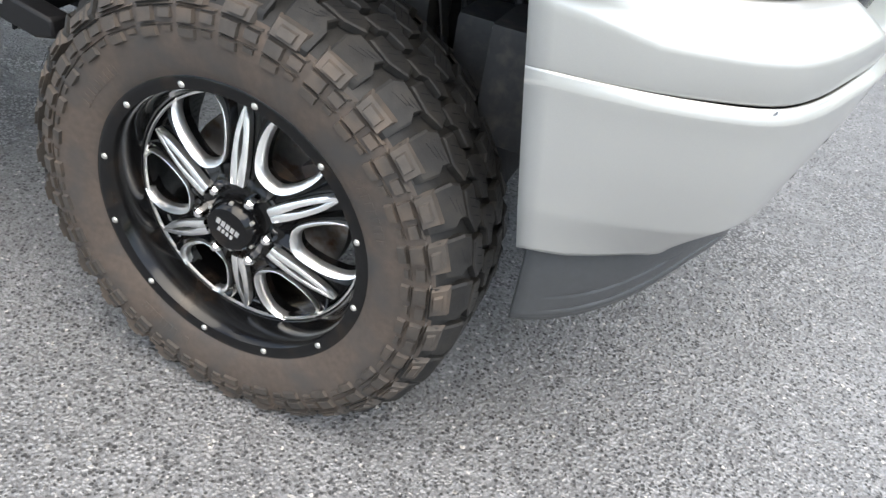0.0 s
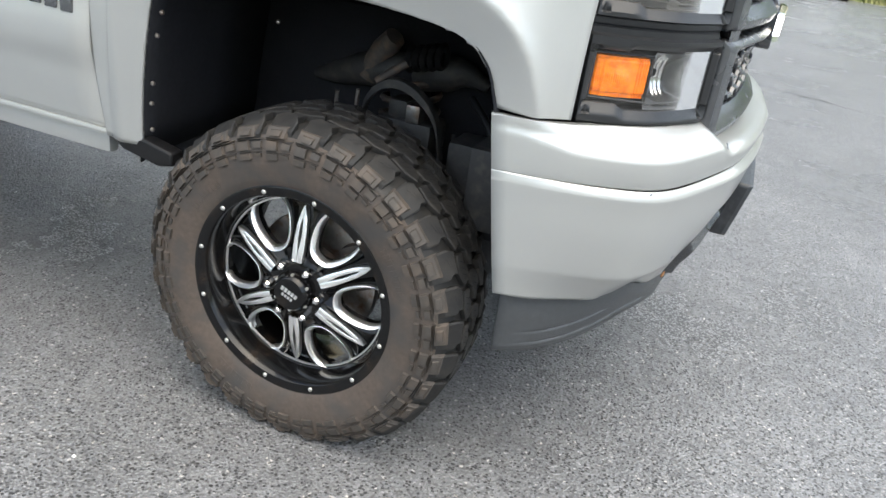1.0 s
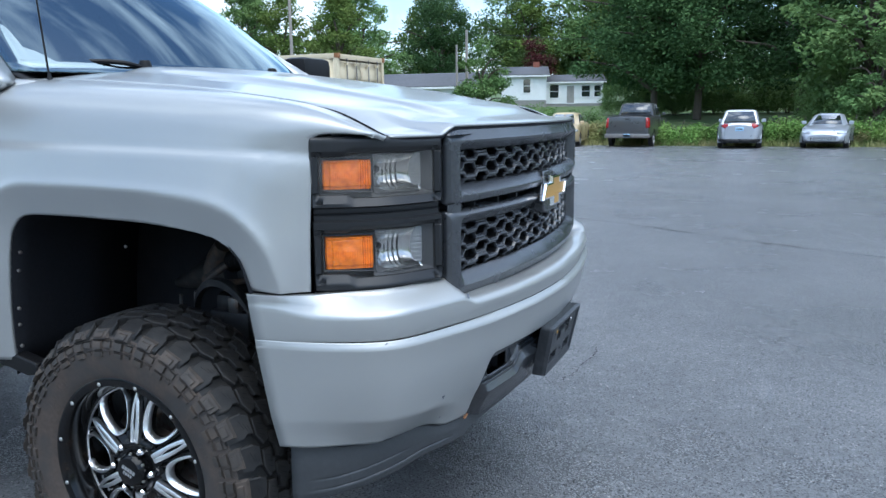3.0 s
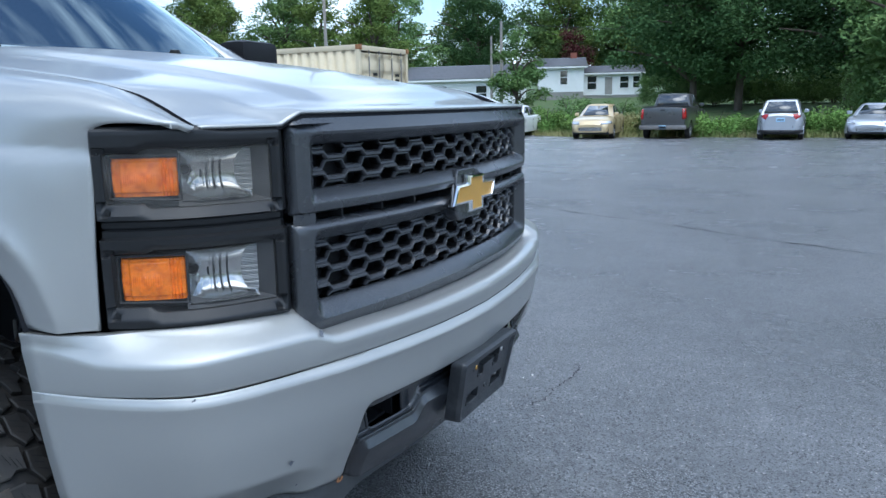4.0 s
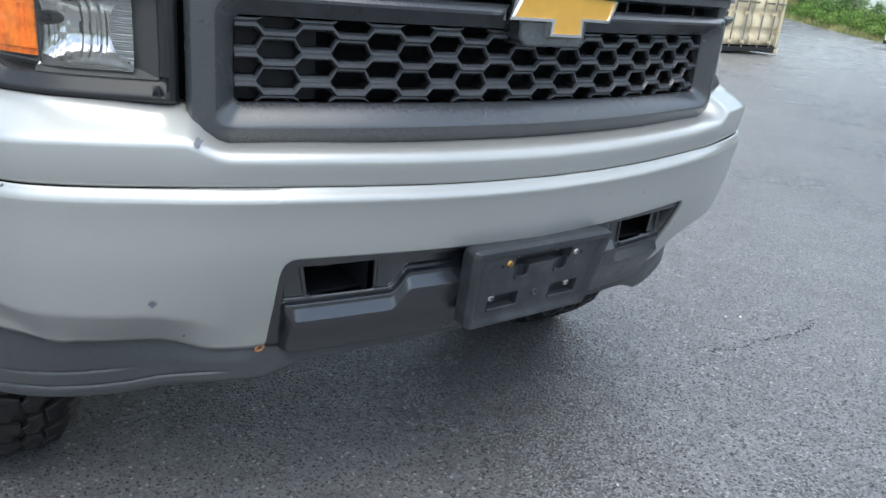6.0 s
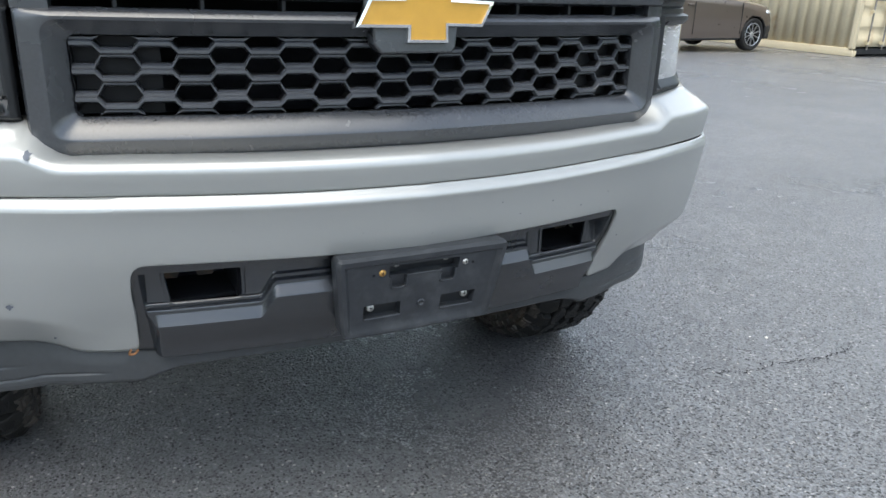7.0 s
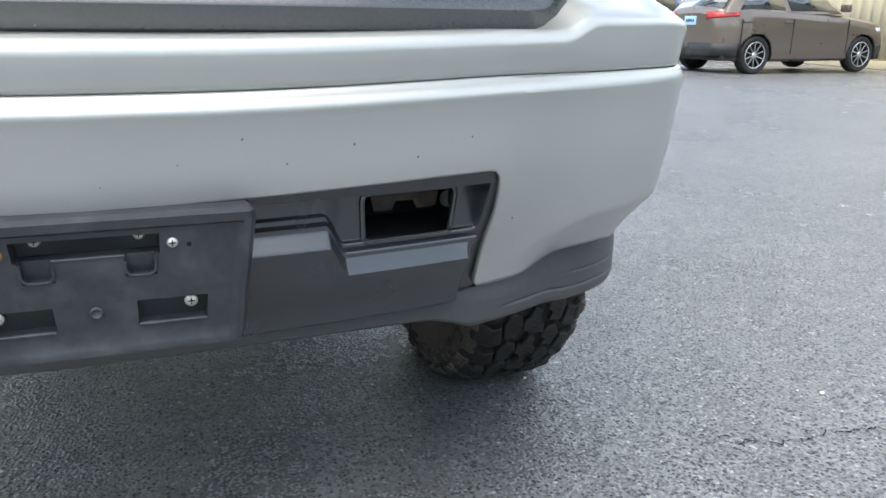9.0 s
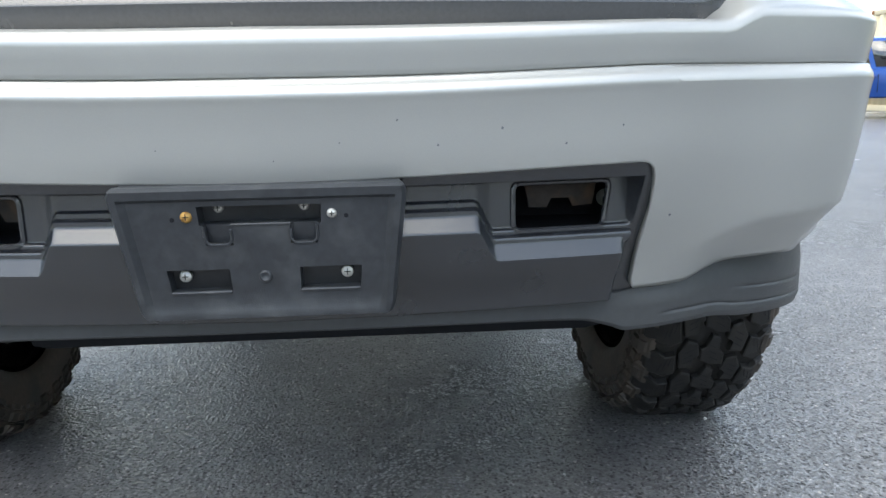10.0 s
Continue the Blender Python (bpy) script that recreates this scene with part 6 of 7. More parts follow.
def pebble(x, y, r, seed):
    bm = bmesh.new()
    bmesh.ops.create_icosphere(bm, subdivisions=2, radius=r)
    for v in bm.verts:
        v.co *= 0.8 + 0.4 * noise.noise(v.co / r + Vector((seed, 0, 0)))
        v.co.z *= 0.7
    s = Shape()
    s.take(bm)
    s.v = [(a + x, b + y, c + 0.5 * r) for a, b, c in s.v]
    tagged(part("pebble", s, PEBBLE), "small pale pebble lying on the asphalt", "pebble", group="pebbles on the asphalt")


for i, (x, y, r) in enumerate(((0.507, 1.577, 0.0065), (0.477, 1.528, 0.0045), (1.0, -1.32, 0.005), (-0.35, -1.35, 0.006), (0.45, -1.45, 0.005), (0.2, 0.9, 0.005), (-0.75, -1.28, 0.006), (0.98, 0.35, 0.004))):
    pebble(x, y, r, i)


# ---- vehicles standing round the lot ----
TRIM = material("black_car_trim", (0.015, 0.015, 0.016), 0.5, vary=0.15)
RED_LAMP = material("red_lamp_plastic", (0.36, 0.008, 0.008), 0.2, vary=0.15, scale=20.0, coat=0.5)
CLEAR_LAMP = material("clear_lamp_plastic", (0.75, 0.76, 0.78), 0.12, 0.5, vary=0.1, coat=0.6)
PLATE_BLUE = material("plate_face", (0.42, 0.62, 0.80), 0.45, vary=0.1, scale=30.0)
WHEEL_ALLOY = material("car_alloy", (0.66, 0.66, 0.67), 0.3, 0.9, vary=0.08)
CAR_GLASS = material("car_glass", (0.02, 0.024, 0.028), 0.07, vary=0.05, spec=0.8, coat=1.0, coat_rough=0.0)


def road_wheel(parent, x, y, r, wide, side, spokes=5, alloy=WHEEL_ALLOY):
    """A car wheel; side is -1 where its face looks to the right."""
    w = new("wheel")
    w.parent = parent
    w.matrix_basis = pose(x, y, r - 0.004, 0, 0, 0 if side < 0 else 180)
    h = wide / 2
    s = Shape()
    s.lathe([(r * 0.66, -h * 0.85), (r * 0.72, -h), (r * 0.90, -h), (r * 0.975, -h * 0.8), (r, -h * 0.5), (r, h * 0.5), (r * 0.97, h * 0.85), (r * 0.7, h)], 40, flip=True)
    part("tyre", s, RUBBER, w)
    s = Shape()
    s.lathe([(r * 0.68, -h * 0.9), (r * 0.65, -h * 0.95), (r * 0.62, -h * 0.8), (r * 0.60, h * 0.4), (0.02, h * 0.45)], 40, flip=True)
    rim = part("rim", s, TRIM, w)
    for k in range(spokes):
        a0 = 2 * math.pi * k / spokes
        s = Shape()
        rows = []
        for t in np.linspace(0.08, 0.66, 7):
            hw = 0.30 / spokes * 5 * (0.16 + 0.05 * t)
            rows.append([Vector((r * (t * math.sin(a0) + g * hw * math.cos(a0)), -h * 0.78 + dz, r * (t * math.cos(a0) - g * hw * math.sin(a0)))) for g, dz in ((-1, 0.02), (-0.8, 0), (0.8, 0), (1, 0.02))])
        s.grid(rows, flip=True)
        part("spoke", s, alloy, rim)
    s = Shape()
    s.lathe([(0, -h * 0.86), (r * 0.12, -h * 0.84), (r * 0.15, -h * 0.7)], 16, flip=True)
    part("hub_cap", s, alloy, rim)
    s = Shape()
    s.lathe([(r * 0.69, -h * 0.93), (r * 0.67, -h * 0.97), (r * 0.64, -h * 0.93), (r * 0.62, -h * 0.7)], 40, flip=True)
    part("rim_edge", s, alloy, rim)


def car(name, label, at, turn, paint, L, W, top, green, wheel, low=0.2, taper=0.12, category="car", bed=None, back_lamps=(), front_lamps=(), plates=(), spokes=5,
        grille=None, rails=False, rear_trim=0.0, front_trim=0.0, handles=True, nose=0.20):
    """A parked vehicle. top: (x, z) of hood, waist and tail from rear to front; green: cabin as (x rear low, x rear top, x front top, x front low, z roof, half width low, half width top);
    wheel: (radius, x rear, x front). The front looks along local +x."""
    c = thing(name, label, category, at, turn)
    zt = smooth_curve([p[0] for p in top], [p[1] for p in top])
    x0, x1 = -L / 2, L / 2
    r, xr, xf = wheel
    s = Shape()
    xs = spread(x0, x1, 72, [x0 + q for q in (0.01, 0.025, 0.045, 0.09)] + [x1 - q for q in (0.01, 0.025, 0.045, 0.09)] + [w + r * 1.14 * q / 14 for w in (xr, xf) for q in range(-14, 15)])

    def section(x):
        """Half of the body's cross-section at x, from the sill up to the middle line."""
        e = min(x - x0, x1 - x)
        q = 1 - min(1.0, e / 0.36)
        hw = W / 2 - taper * (1 - ease(0.0, 0.7, e)) - nose * (1 - math.sqrt(max(0.0, 1 - q * q)))
        z = zt(x) - 0.07 * (1 - ease(0.0, 0.14, e))
        lo = low + 0.10 * (1 - ease(0.0, 0.5, e))
        key = [(lo + 0.05, hw - 0.02), (lo + 0.2, hw - 0.005), (lo + 0.5 * (z - lo), hw), (lo + 0.66 * (z - lo), hw - 0.006), (z - 0.14, hw - 0.022)]
        flank = [(float(np.interp(q, [a for a, _ in key], [b for _, b in key])), float(q)) for q in np.linspace(lo + 0.05, z - 0.14, 18)]
        return [(hw - 0.10, lo)] + flank + [(hw - 0.055, z - 0.05), (hw - 0.12, z - 0.008), (hw * 0.4, z + 0.02), (0, z + 0.025)]

    def side_y(x, z):
        sec = section(min(max(x, x0 + 0.001), x1 - 0.001))
        return float(np.interp(z, [q for _, q in sec[:21]], [y for y, _ in sec[:21]]))

    def wrap(nm, mat, end, z0, z1, reach, inner, rise_z=0.0, grow=0.007):
        """A patch that follows the body round a corner: from |y| = inner on the end face back along the flank by reach."""
        for sg in (-1, 1):
            s = Shape()
            xe = x0 if end < 0 else x1
            path = [(xe + end * grow, y) for y in np.linspace(inner, side_y(xe, (z0 + z1) / 2), 5)[:-1]] if inner < side_y(xe, (z0 + z1) / 2) - 0.02 else []
            path += [(xe - end * reach * t * t, None) for t in np.linspace(0.04, 1, 12)]
            rows = []
            for k, (x, y) in enumerate(path):
                f = k / (len(path) - 1)
                rows.append([(x, sg * (y if y is not None else side_y(x, z) + grow), z) for z in (z0 + rise_z * f, z0 + rise_z * f + 0.25 * (z1 - z0 - rise_z * f), 0.5 * (z0 + rise_z * f + z1), z1)])
            s.grid(rows, flip=(sg * end > 0))
            part(nm, s, mat, body, thick=0.012)
    rows = []
    for x in xs:
        sec = section(x)
        rows.append([(x, -y, q) for y, q in sec] + [(x, y, q) for y, q in sec[-2::-1]])

    def keep(i, j):
        if 18 <= j <= 25:
            return True
        x = (xs[i] + xs[i + 1]) / 2
        q = (rows[i][j][2] + rows[i][j + 1][2]) / 2
        return all((x - w) ** 2 + (q - r) ** 2 > (r * 1.12) ** 2 for w in (xr, xf))
    s.grid(rows, flip=True, keep=keep)
    for end, fl in ((rows[0], False), (rows[-1], True)):
        s.add(end, [tuple(range(len(end)))[::-1] if fl else tuple(range(len(end)))])
    body = part("body", s, paint, c, angle=30)
    s = Shape()
    s.box((x0 + 0.15, -W / 2 + 0.14, low + 0.02), (x1 - 0.15, W / 2 - 0.14, min(p[1] for p in top) - 0.12))
    part("underbody", s, TRIM, c)
    for sg in (-1, 1):
        for w in (xr, xf):
            s = Shape()
            s.lathe([(r * 1.14, -0.02), (r * 1.10, -0.015), (r * 1.12, 0.2)], 30, Matrix.Translation((w, sg * (W / 2 - 0.03), r)) @ pose(0, 0, 0, 0, 0, 0 if sg < 0 else 180))
            s.v = [(a, b, max(q, low + 0.02)) for a, b, q in s.v]
            part("wheel_arch", s, TRIM if rails else paint, body)
            road_wheel(c, w, sg * (W / 2 - 0.115), r, 0.21, sg, spokes)
        s = Shape()
        s.box((xr + r * 1.1, sg * (W / 2 - 0.05) - 0.03, low + 0.02), (xf - r * 1.1, sg * (W / 2 - 0.05) + 0.03, low + 0.12), cut=0.02)
        part("sill", s, TRIM if rails else paint, body)
    # cabin
    ga, gb, gc, gd, zr, wl, wt = green
    base = zt(0) - 0.03
    s = Shape()

    def ring(t, grow=0.0):
        a, d = ga + (gb - ga) * t, gd + (gc - gd) * t
        h = wl + (wt - wl) * t + grow
        z = base + (zr - base) * t
        return [(a, -h * 0.92, z), (a + 0.15, -h, z), (d - 0.25, -h, z), (d, -h * 0.80, z), (d + 0.04, 0, z), (d, h * 0.80, z), (d - 0.25, h, z), (a + 0.15, h, z), (a, h * 0.92, z), (a - 0.03, 0, z)]
    rows = [ring(t) for t in (0, 0.5, 0.9)] + [[(x * 0.985, y * 0.95, zr + 0.0) for x, y, _ in ring(1.0)]] + [[(x * 0.8, y * 0.7, zr + 0.035) for x, y, _ in ring(1.0)]]
    s.grid(rows, ring=True)
    k = len(s.v)
    s.f.append(tuple(range(k - 10, k)))
    cabin = part("cabin", s, paint, c, angle=30)

    def pane(nm, pts, n=(0, 0, 0)):
        q = Shape()
        q.add([Vector(p) + Vector(n) for p in pts], [(0, 1, 2, 3)])
        part(nm, q, CAR_GLASS, cabin, "dark car window glass", thick=0.006)

    def mixp(p, q, t):
        return Vector(p).lerp(Vector(q), t)
    lo, hi = ring(0.10, 0.004), ring(0.90, 0.004)
    for sg, i1, i2 in ((-1, 1, 2), (1, 7, 6)):
        cuts = (0.04, 0.47, 0.52, 0.98) if not bed else (0.10, 0.46, 0.52, 0.98)
        for u, v in ((cuts[0], cuts[1]), (cuts[2], cuts[3])):
            p = [mixp(lo[i1], lo[i2], u), mixp(lo[i1], lo[i2], v), mixp(hi[i1], hi[i2], v), mixp(hi[i1], hi[i2], u)]
            pane("side_window", p if sg < 0 else p[::-1], (0, sg * 0.006, 0))
    pane("windshield", [mixp(lo[3], lo[5], 0.03), mixp(lo[3], lo[5], 0.97), mixp(hi[3], hi[5], 0.95), mixp(hi[3], hi[5], 0.05)], (0.035, 0, 0.01))
    pane("rear_window", [mixp(lo[0], lo[8], 0.95), mixp(lo[0], lo[8], 0.05), mixp(hi[0], hi[8], 0.07), mixp(hi[0], hi[8], 0.93)], (-0.03, 0, 0.01))
    for sg in (-1, 1):
        s = Shape()
        s.box((gd - 0.35, sg * (wl + 0.11) - 0.09, base + 0.04), (gd - 0.24, sg * (wl + 0.11) + 0.09, base + 0.18), cut=0.03)
        part("door_mirror", s, paint, c)
        if handles:
            for hx in ((ga + gd) / 2 - 0.12, ga + 0.42):
                s = Shape()
                s.box((hx - 0.10, sg * (W / 2 + 0.005) - 0.016, base - 0.17), (hx + 0.08, sg * (W / 2 + 0.005) + 0.016, base - 0.135), cut=0.01)
                part("door_handle", s, paint, c)
        for hx in ((ga + gd) / 2, gd - 0.12, ga + 0.30):
            s = Shape()
            s.box((hx - 0.005, sg * (W / 2 - 0.006) - 0.012, low + 0.14), (hx + 0.005, sg * (W / 2 - 0.006) + 0.0085, base - 0.10))
            part("door_gap", s, TRIM, body)
    for nm, mat, lamps, end in (("tail_lamp", RED_LAMP, back_lamps, -1), ("head_lamp", CLEAR_LAMP, front_lamps, 1)):
        for inner, z0, z1, reach, up in lamps:
            wrap(nm, mat, end, z0, z1, reach, inner, up)
    for end, z, mat in plates:
        s = Shape()
        xx = x0 - 0.012 if end < 0 else x1 + 0.004
        s.box((xx - 0.008, -0.155, z - 0.078), (xx + 0.012, 0.155, z + 0.078), cut=0.004)
        pl = part("number_plate", s, mat, body, "number plate with unreadable marks")
        s = Shape()
        for q in range(5):
            s.box((xx - 0.011, -0.11 + 0.046 * q, z - 0.03), (xx - 0.008, -0.08 + 0.046 * q, z + 0.03))
        part("plate_mark", s, TRIM, pl)
    if grille:
        z0, z1, hw = grille
        s = Shape()
        s.box((x1 - 0.08, -hw, z0), (x1 + 0.012, hw, z1), cut=0.02)
        gr = part("grille", s, TRIM, body)
        for q in range(4):
            z = z0 + (z1 - z0) * (q + 0.7) / 4.4
            s = Shape()
            s.box((x1 - 0.05, -hw * 0.95, z - 0.008), (x1 + 0.022, hw * 0.95, z + 0.008))
            part("grille_bar", s, WHEEL_ALLOY, gr)
    for amount, end in ((rear_trim, -1), (front_trim, 1)):
        if amount:
            wrap("bumper_trim", TRIM, end, low + 0.075, low + 0.09 + amount, 0.45, 0.0, 0.0, 0.010)
    if rails:
        for sg in (-1, 1):
            s = Shape()
            s.tube(spline([(gb + 0.05, sg * wt * 0.82, zr + 0.02), (gb + 0.2, sg * wt * 0.82, zr + 0.07), (gc - 0.2, sg * wt * 0.82, zr + 0.07), (gc - 0.02, sg * wt * 0.82, zr + 0.02)], 14), 0.018, 8)
            part("roof_rail", s, TRIM, cabin)
    if bed:
        bx0, bx1, deep = bed
        s = Shape()
        z = zt((bx0 + bx1) / 2)
        s.box((bx0, -W / 2 + 0.12, z + 0.026), (bx1, W / 2 - 0.12, z + 0.034))
        part("bed_opening", s, TRIM, c)
        s = Shape()
        s.box((x0 - 0.02, -W / 2 + 0.02, 0.42), (x0 + 0.10, W / 2 - 0.02, 0.60), cut=0.03)
        part("rear_bumper", s, STEEL, c)
        s = Shape()
        s.box((x0 - 0.012, -W / 2 + 0.22, 0.68), (x0 + 0.03, W / 2 - 0.22, z - 0.04), cut=0.015)
        part("tailgate", s, paint, c)
        s = Shape()
        s.box((x0 - 0.02, -0.10, z - 0.16), (x0 - 0.008, 0.10, z - 0.10), cut=0.004)
        part("tailgate_handle", s, TRIM, c)
    return c


def paint(name, col, metal=0.3):
    return material(name, col, 0.3, metal, coat=0.7, vary=0.05, scale=4.0, fine=700.0)


BROWN, BLUE, WHITE = paint("bronze_paint", (0.15, 0.118, 0.098), 0.5), paint("blue_paint", (0.006, 0.062, 0.30), 0.15), paint("white_paint", (0.75, 0.75, 0.74), 0.0)
BEIGE, GREY, PALE = paint("champagne_paint", (0.60, 0.47, 0.27), 0.25), paint("dark_grey_paint", (0.085, 0.085, 0.085), 0.4), paint("light_silver_paint", (0.46, 0.48, 0.52), 0.5)

HATCH = dict(L=4.30, W=1.77, top=[(-2.15, 1.12), (-2.05, 1.17), (-1.3, 1.17), (0.0, 1.11), (0.9, 1.05), (1.3, 1.00), (1.9, 0.91), (2.15, 0.76)],
             green=(-2.02, -1.55, 0.25, 1.02, 1.60, 0.80, 0.62), wheel=(0.345, -1.33, 1.34), low=0.22)
c = car("crossover_car", "bronze brown crossover car parked nose-in to a container", (-10.01 - 0.885 + 0.1, 11.50, -0.05), 93.3, BROWN, **HATCH, category="car", rails=True, spokes=10, rear_trim=0.24, front_trim=0.2,
        back_lamps=((0.42, 0.96, 1.10, 0.40, 0.06),), front_lamps=((0.50, 0.72, 0.84, 0.45, 0.05),), plates=((-1, 0.94, PLATE_BLUE),), grille=(0.45, 0.75, 0.5))
s = Shape()
s.box((-1.72, -0.56, 1.600), (-1.45, 0.56, 1.632), cut=0.014)
part("roof_spoiler", s, BROWN, c)
s = Shape()
s.tube([(-1.98, 0.0, 1.15), (-1.93, -0.18, 1.24), (-1.90, -0.38, 1.26)], 0.012, 6)
part("rear_wiper", s, TRIM, c)

car("sport_utility_car", "bright blue sport utility car parked beside a brown crossover", (-15.0 - 0.95, 11.75, -0.05), 92.0, BLUE, L=4.95, W=1.86,
    top=[(-2.47, 1.05), (-2.4, 1.10), (-1.2, 1.14), (0.0, 1.12), (1.0, 1.10), (1.4, 1.08), (2.2, 1.02), (2.47, 0.85)], green=(-2.2, -1.9, 0.35, 0.95, 1.80, 0.84, 0.70),
    wheel=(0.41, -1.45, 1.45), low=0.46, category="car", spokes=6, back_lamps=((0.78, 0.75, 1.10, 0.14, 0.0),), front_lamps=((0.55, 0.80, 0.98, 0.3, 0.0),), rear_trim=0.2, nose=0.08)
car("sedan_car", "white sedan with a wide chrome grille on the lot's edge", (-12.65, 34.5, fall(0, 32.4)), -85, WHITE, L=5.1, W=1.91,
    top=[(-2.55, 0.88), (-2.4, 1.0), (-1.6, 1.02), (0.0, 0.98), (0.9, 0.97), (1.3, 0.95), (2.2, 0.86), (2.55, 0.70)], green=(-1.95, -1.1, 0.15, 1.1, 1.48, 0.80, 0.58), wheel=(0.345, -1.55, 1.45),
    front_lamps=((0.50, 0.64, 0.76, 0.40, 0.04),), back_lamps=((0.4, 0.78, 0.92, 0.3, 0.03),), plates=((1, 0.42, TRIM),), grille=(0.48, 0.76, 0.55), front_trim=0.07)
car("sedan_car", "champagne coloured sedan facing the lot from its edge", (-7.85, 33.2, fall(0, 32.0)), -84, BEIGE, L=4.8, W=1.82,
    top=[(-2.4, 0.90), (-2.25, 1.02), (-1.6, 1.04), (0.0, 0.98), (0.9, 0.97), (1.3, 0.95), (2.1, 0.84), (2.4, 0.68)], green=(-1.85, -1.0, 0.15, 1.05, 1.47, 0.78, 0.57), wheel=(0.325, -1.42, 1.36),
    front_lamps=((0.46, 0.62, 0.77, 0.46, 0.05),), back_lamps=((0.4, 0.78, 0.92, 0.3, 0.03),), grille=(0.36, 0.52, 0.50))
car("parked_pickup", "dark grey older pickup truck seen from its tailgate", (-4.62, 34.2, fall(0, 32.6) - 0.02), 90, GREY, L=5.75, W=1.98,
    top=[(-2.87, 1.34), (-2.5, 1.36), (-0.6, 1.36), (0.4, 1.32), (1.2, 1.28), (1.5, 1.26), (2.4, 1.20), (2.87, 1.05)], green=(-0.75, -0.55, 0.75, 1.45, 1.90, 0.86, 0.70), wheel=(0.385, -1.72, 1.85), low=0.42,
    taper=0.05, category="pickup truck", bed=(-2.75, -0.85, 0.4), back_lamps=((0.80, 0.86, 1.28, 0.16, 0.0),), plates=((-1, 0.52, PLATE_BLUE),), nose=0.05)
c = car("hatchback_car", "pale silver hatchback car seen from behind by tall weeds", (-0.05, 32.6, fall(0, 31.0)), 91, PALE, L=4.14, W=1.70,
        top=[(-2.07, 0.98), (-1.95, 1.02), (-1.2, 1.04), (0.0, 1.0), (0.9, 0.98), (1.2, 0.96), (1.85, 0.84), (2.07, 0.68)], green=(-1.98, -1.6, 0.1, 1.1, 1.52, 0.76, 0.58), wheel=(0.31, -1.32, 1.28),
        back_lamps=((0.60, 0.78, 1.0, 0.16, 0.10),), front_lamps=((0.46, 0.66, 0.80, 0.4, 0.04),), plates=((-1, 0.78, PLATE_BLUE),), rear_trim=0.10)
car("coupe_car", "grey silver low coupe facing the lot", (3.3, 33.3, fall(0, 32)), -97, PALE, L=4.4, W=1.79,
    top=[(-2.2, 0.88), (-2.0, 0.95), (-1.4, 0.96), (0.0, 0.92), (0.7, 0.90), (1.1, 0.87), (1.9, 0.74), (2.2, 0.60)], green=(-1.7, -0.7, 0.0, 0.9, 1.32, 0.76, 0.54), wheel=(0.32, -1.32, 1.30),
    front_lamps=((0.48, 0.58, 0.70, 0.42, 0.04),), back_lamps=((0.4, 0.74, 0.86, 0.3, 0.03),), grille=(0.32, 0.46, 0.45))


# ---- shipping container ----
CREAM = material("cream_container_paint", (0.62, 0.53, 0.36), 0.55, vary=0.10, scale=1.5, fine=40.0, second=(0.42, 0.24, 0.10), amount=(0.62, 0.85), bump=0.1, bump_scale=40.0)


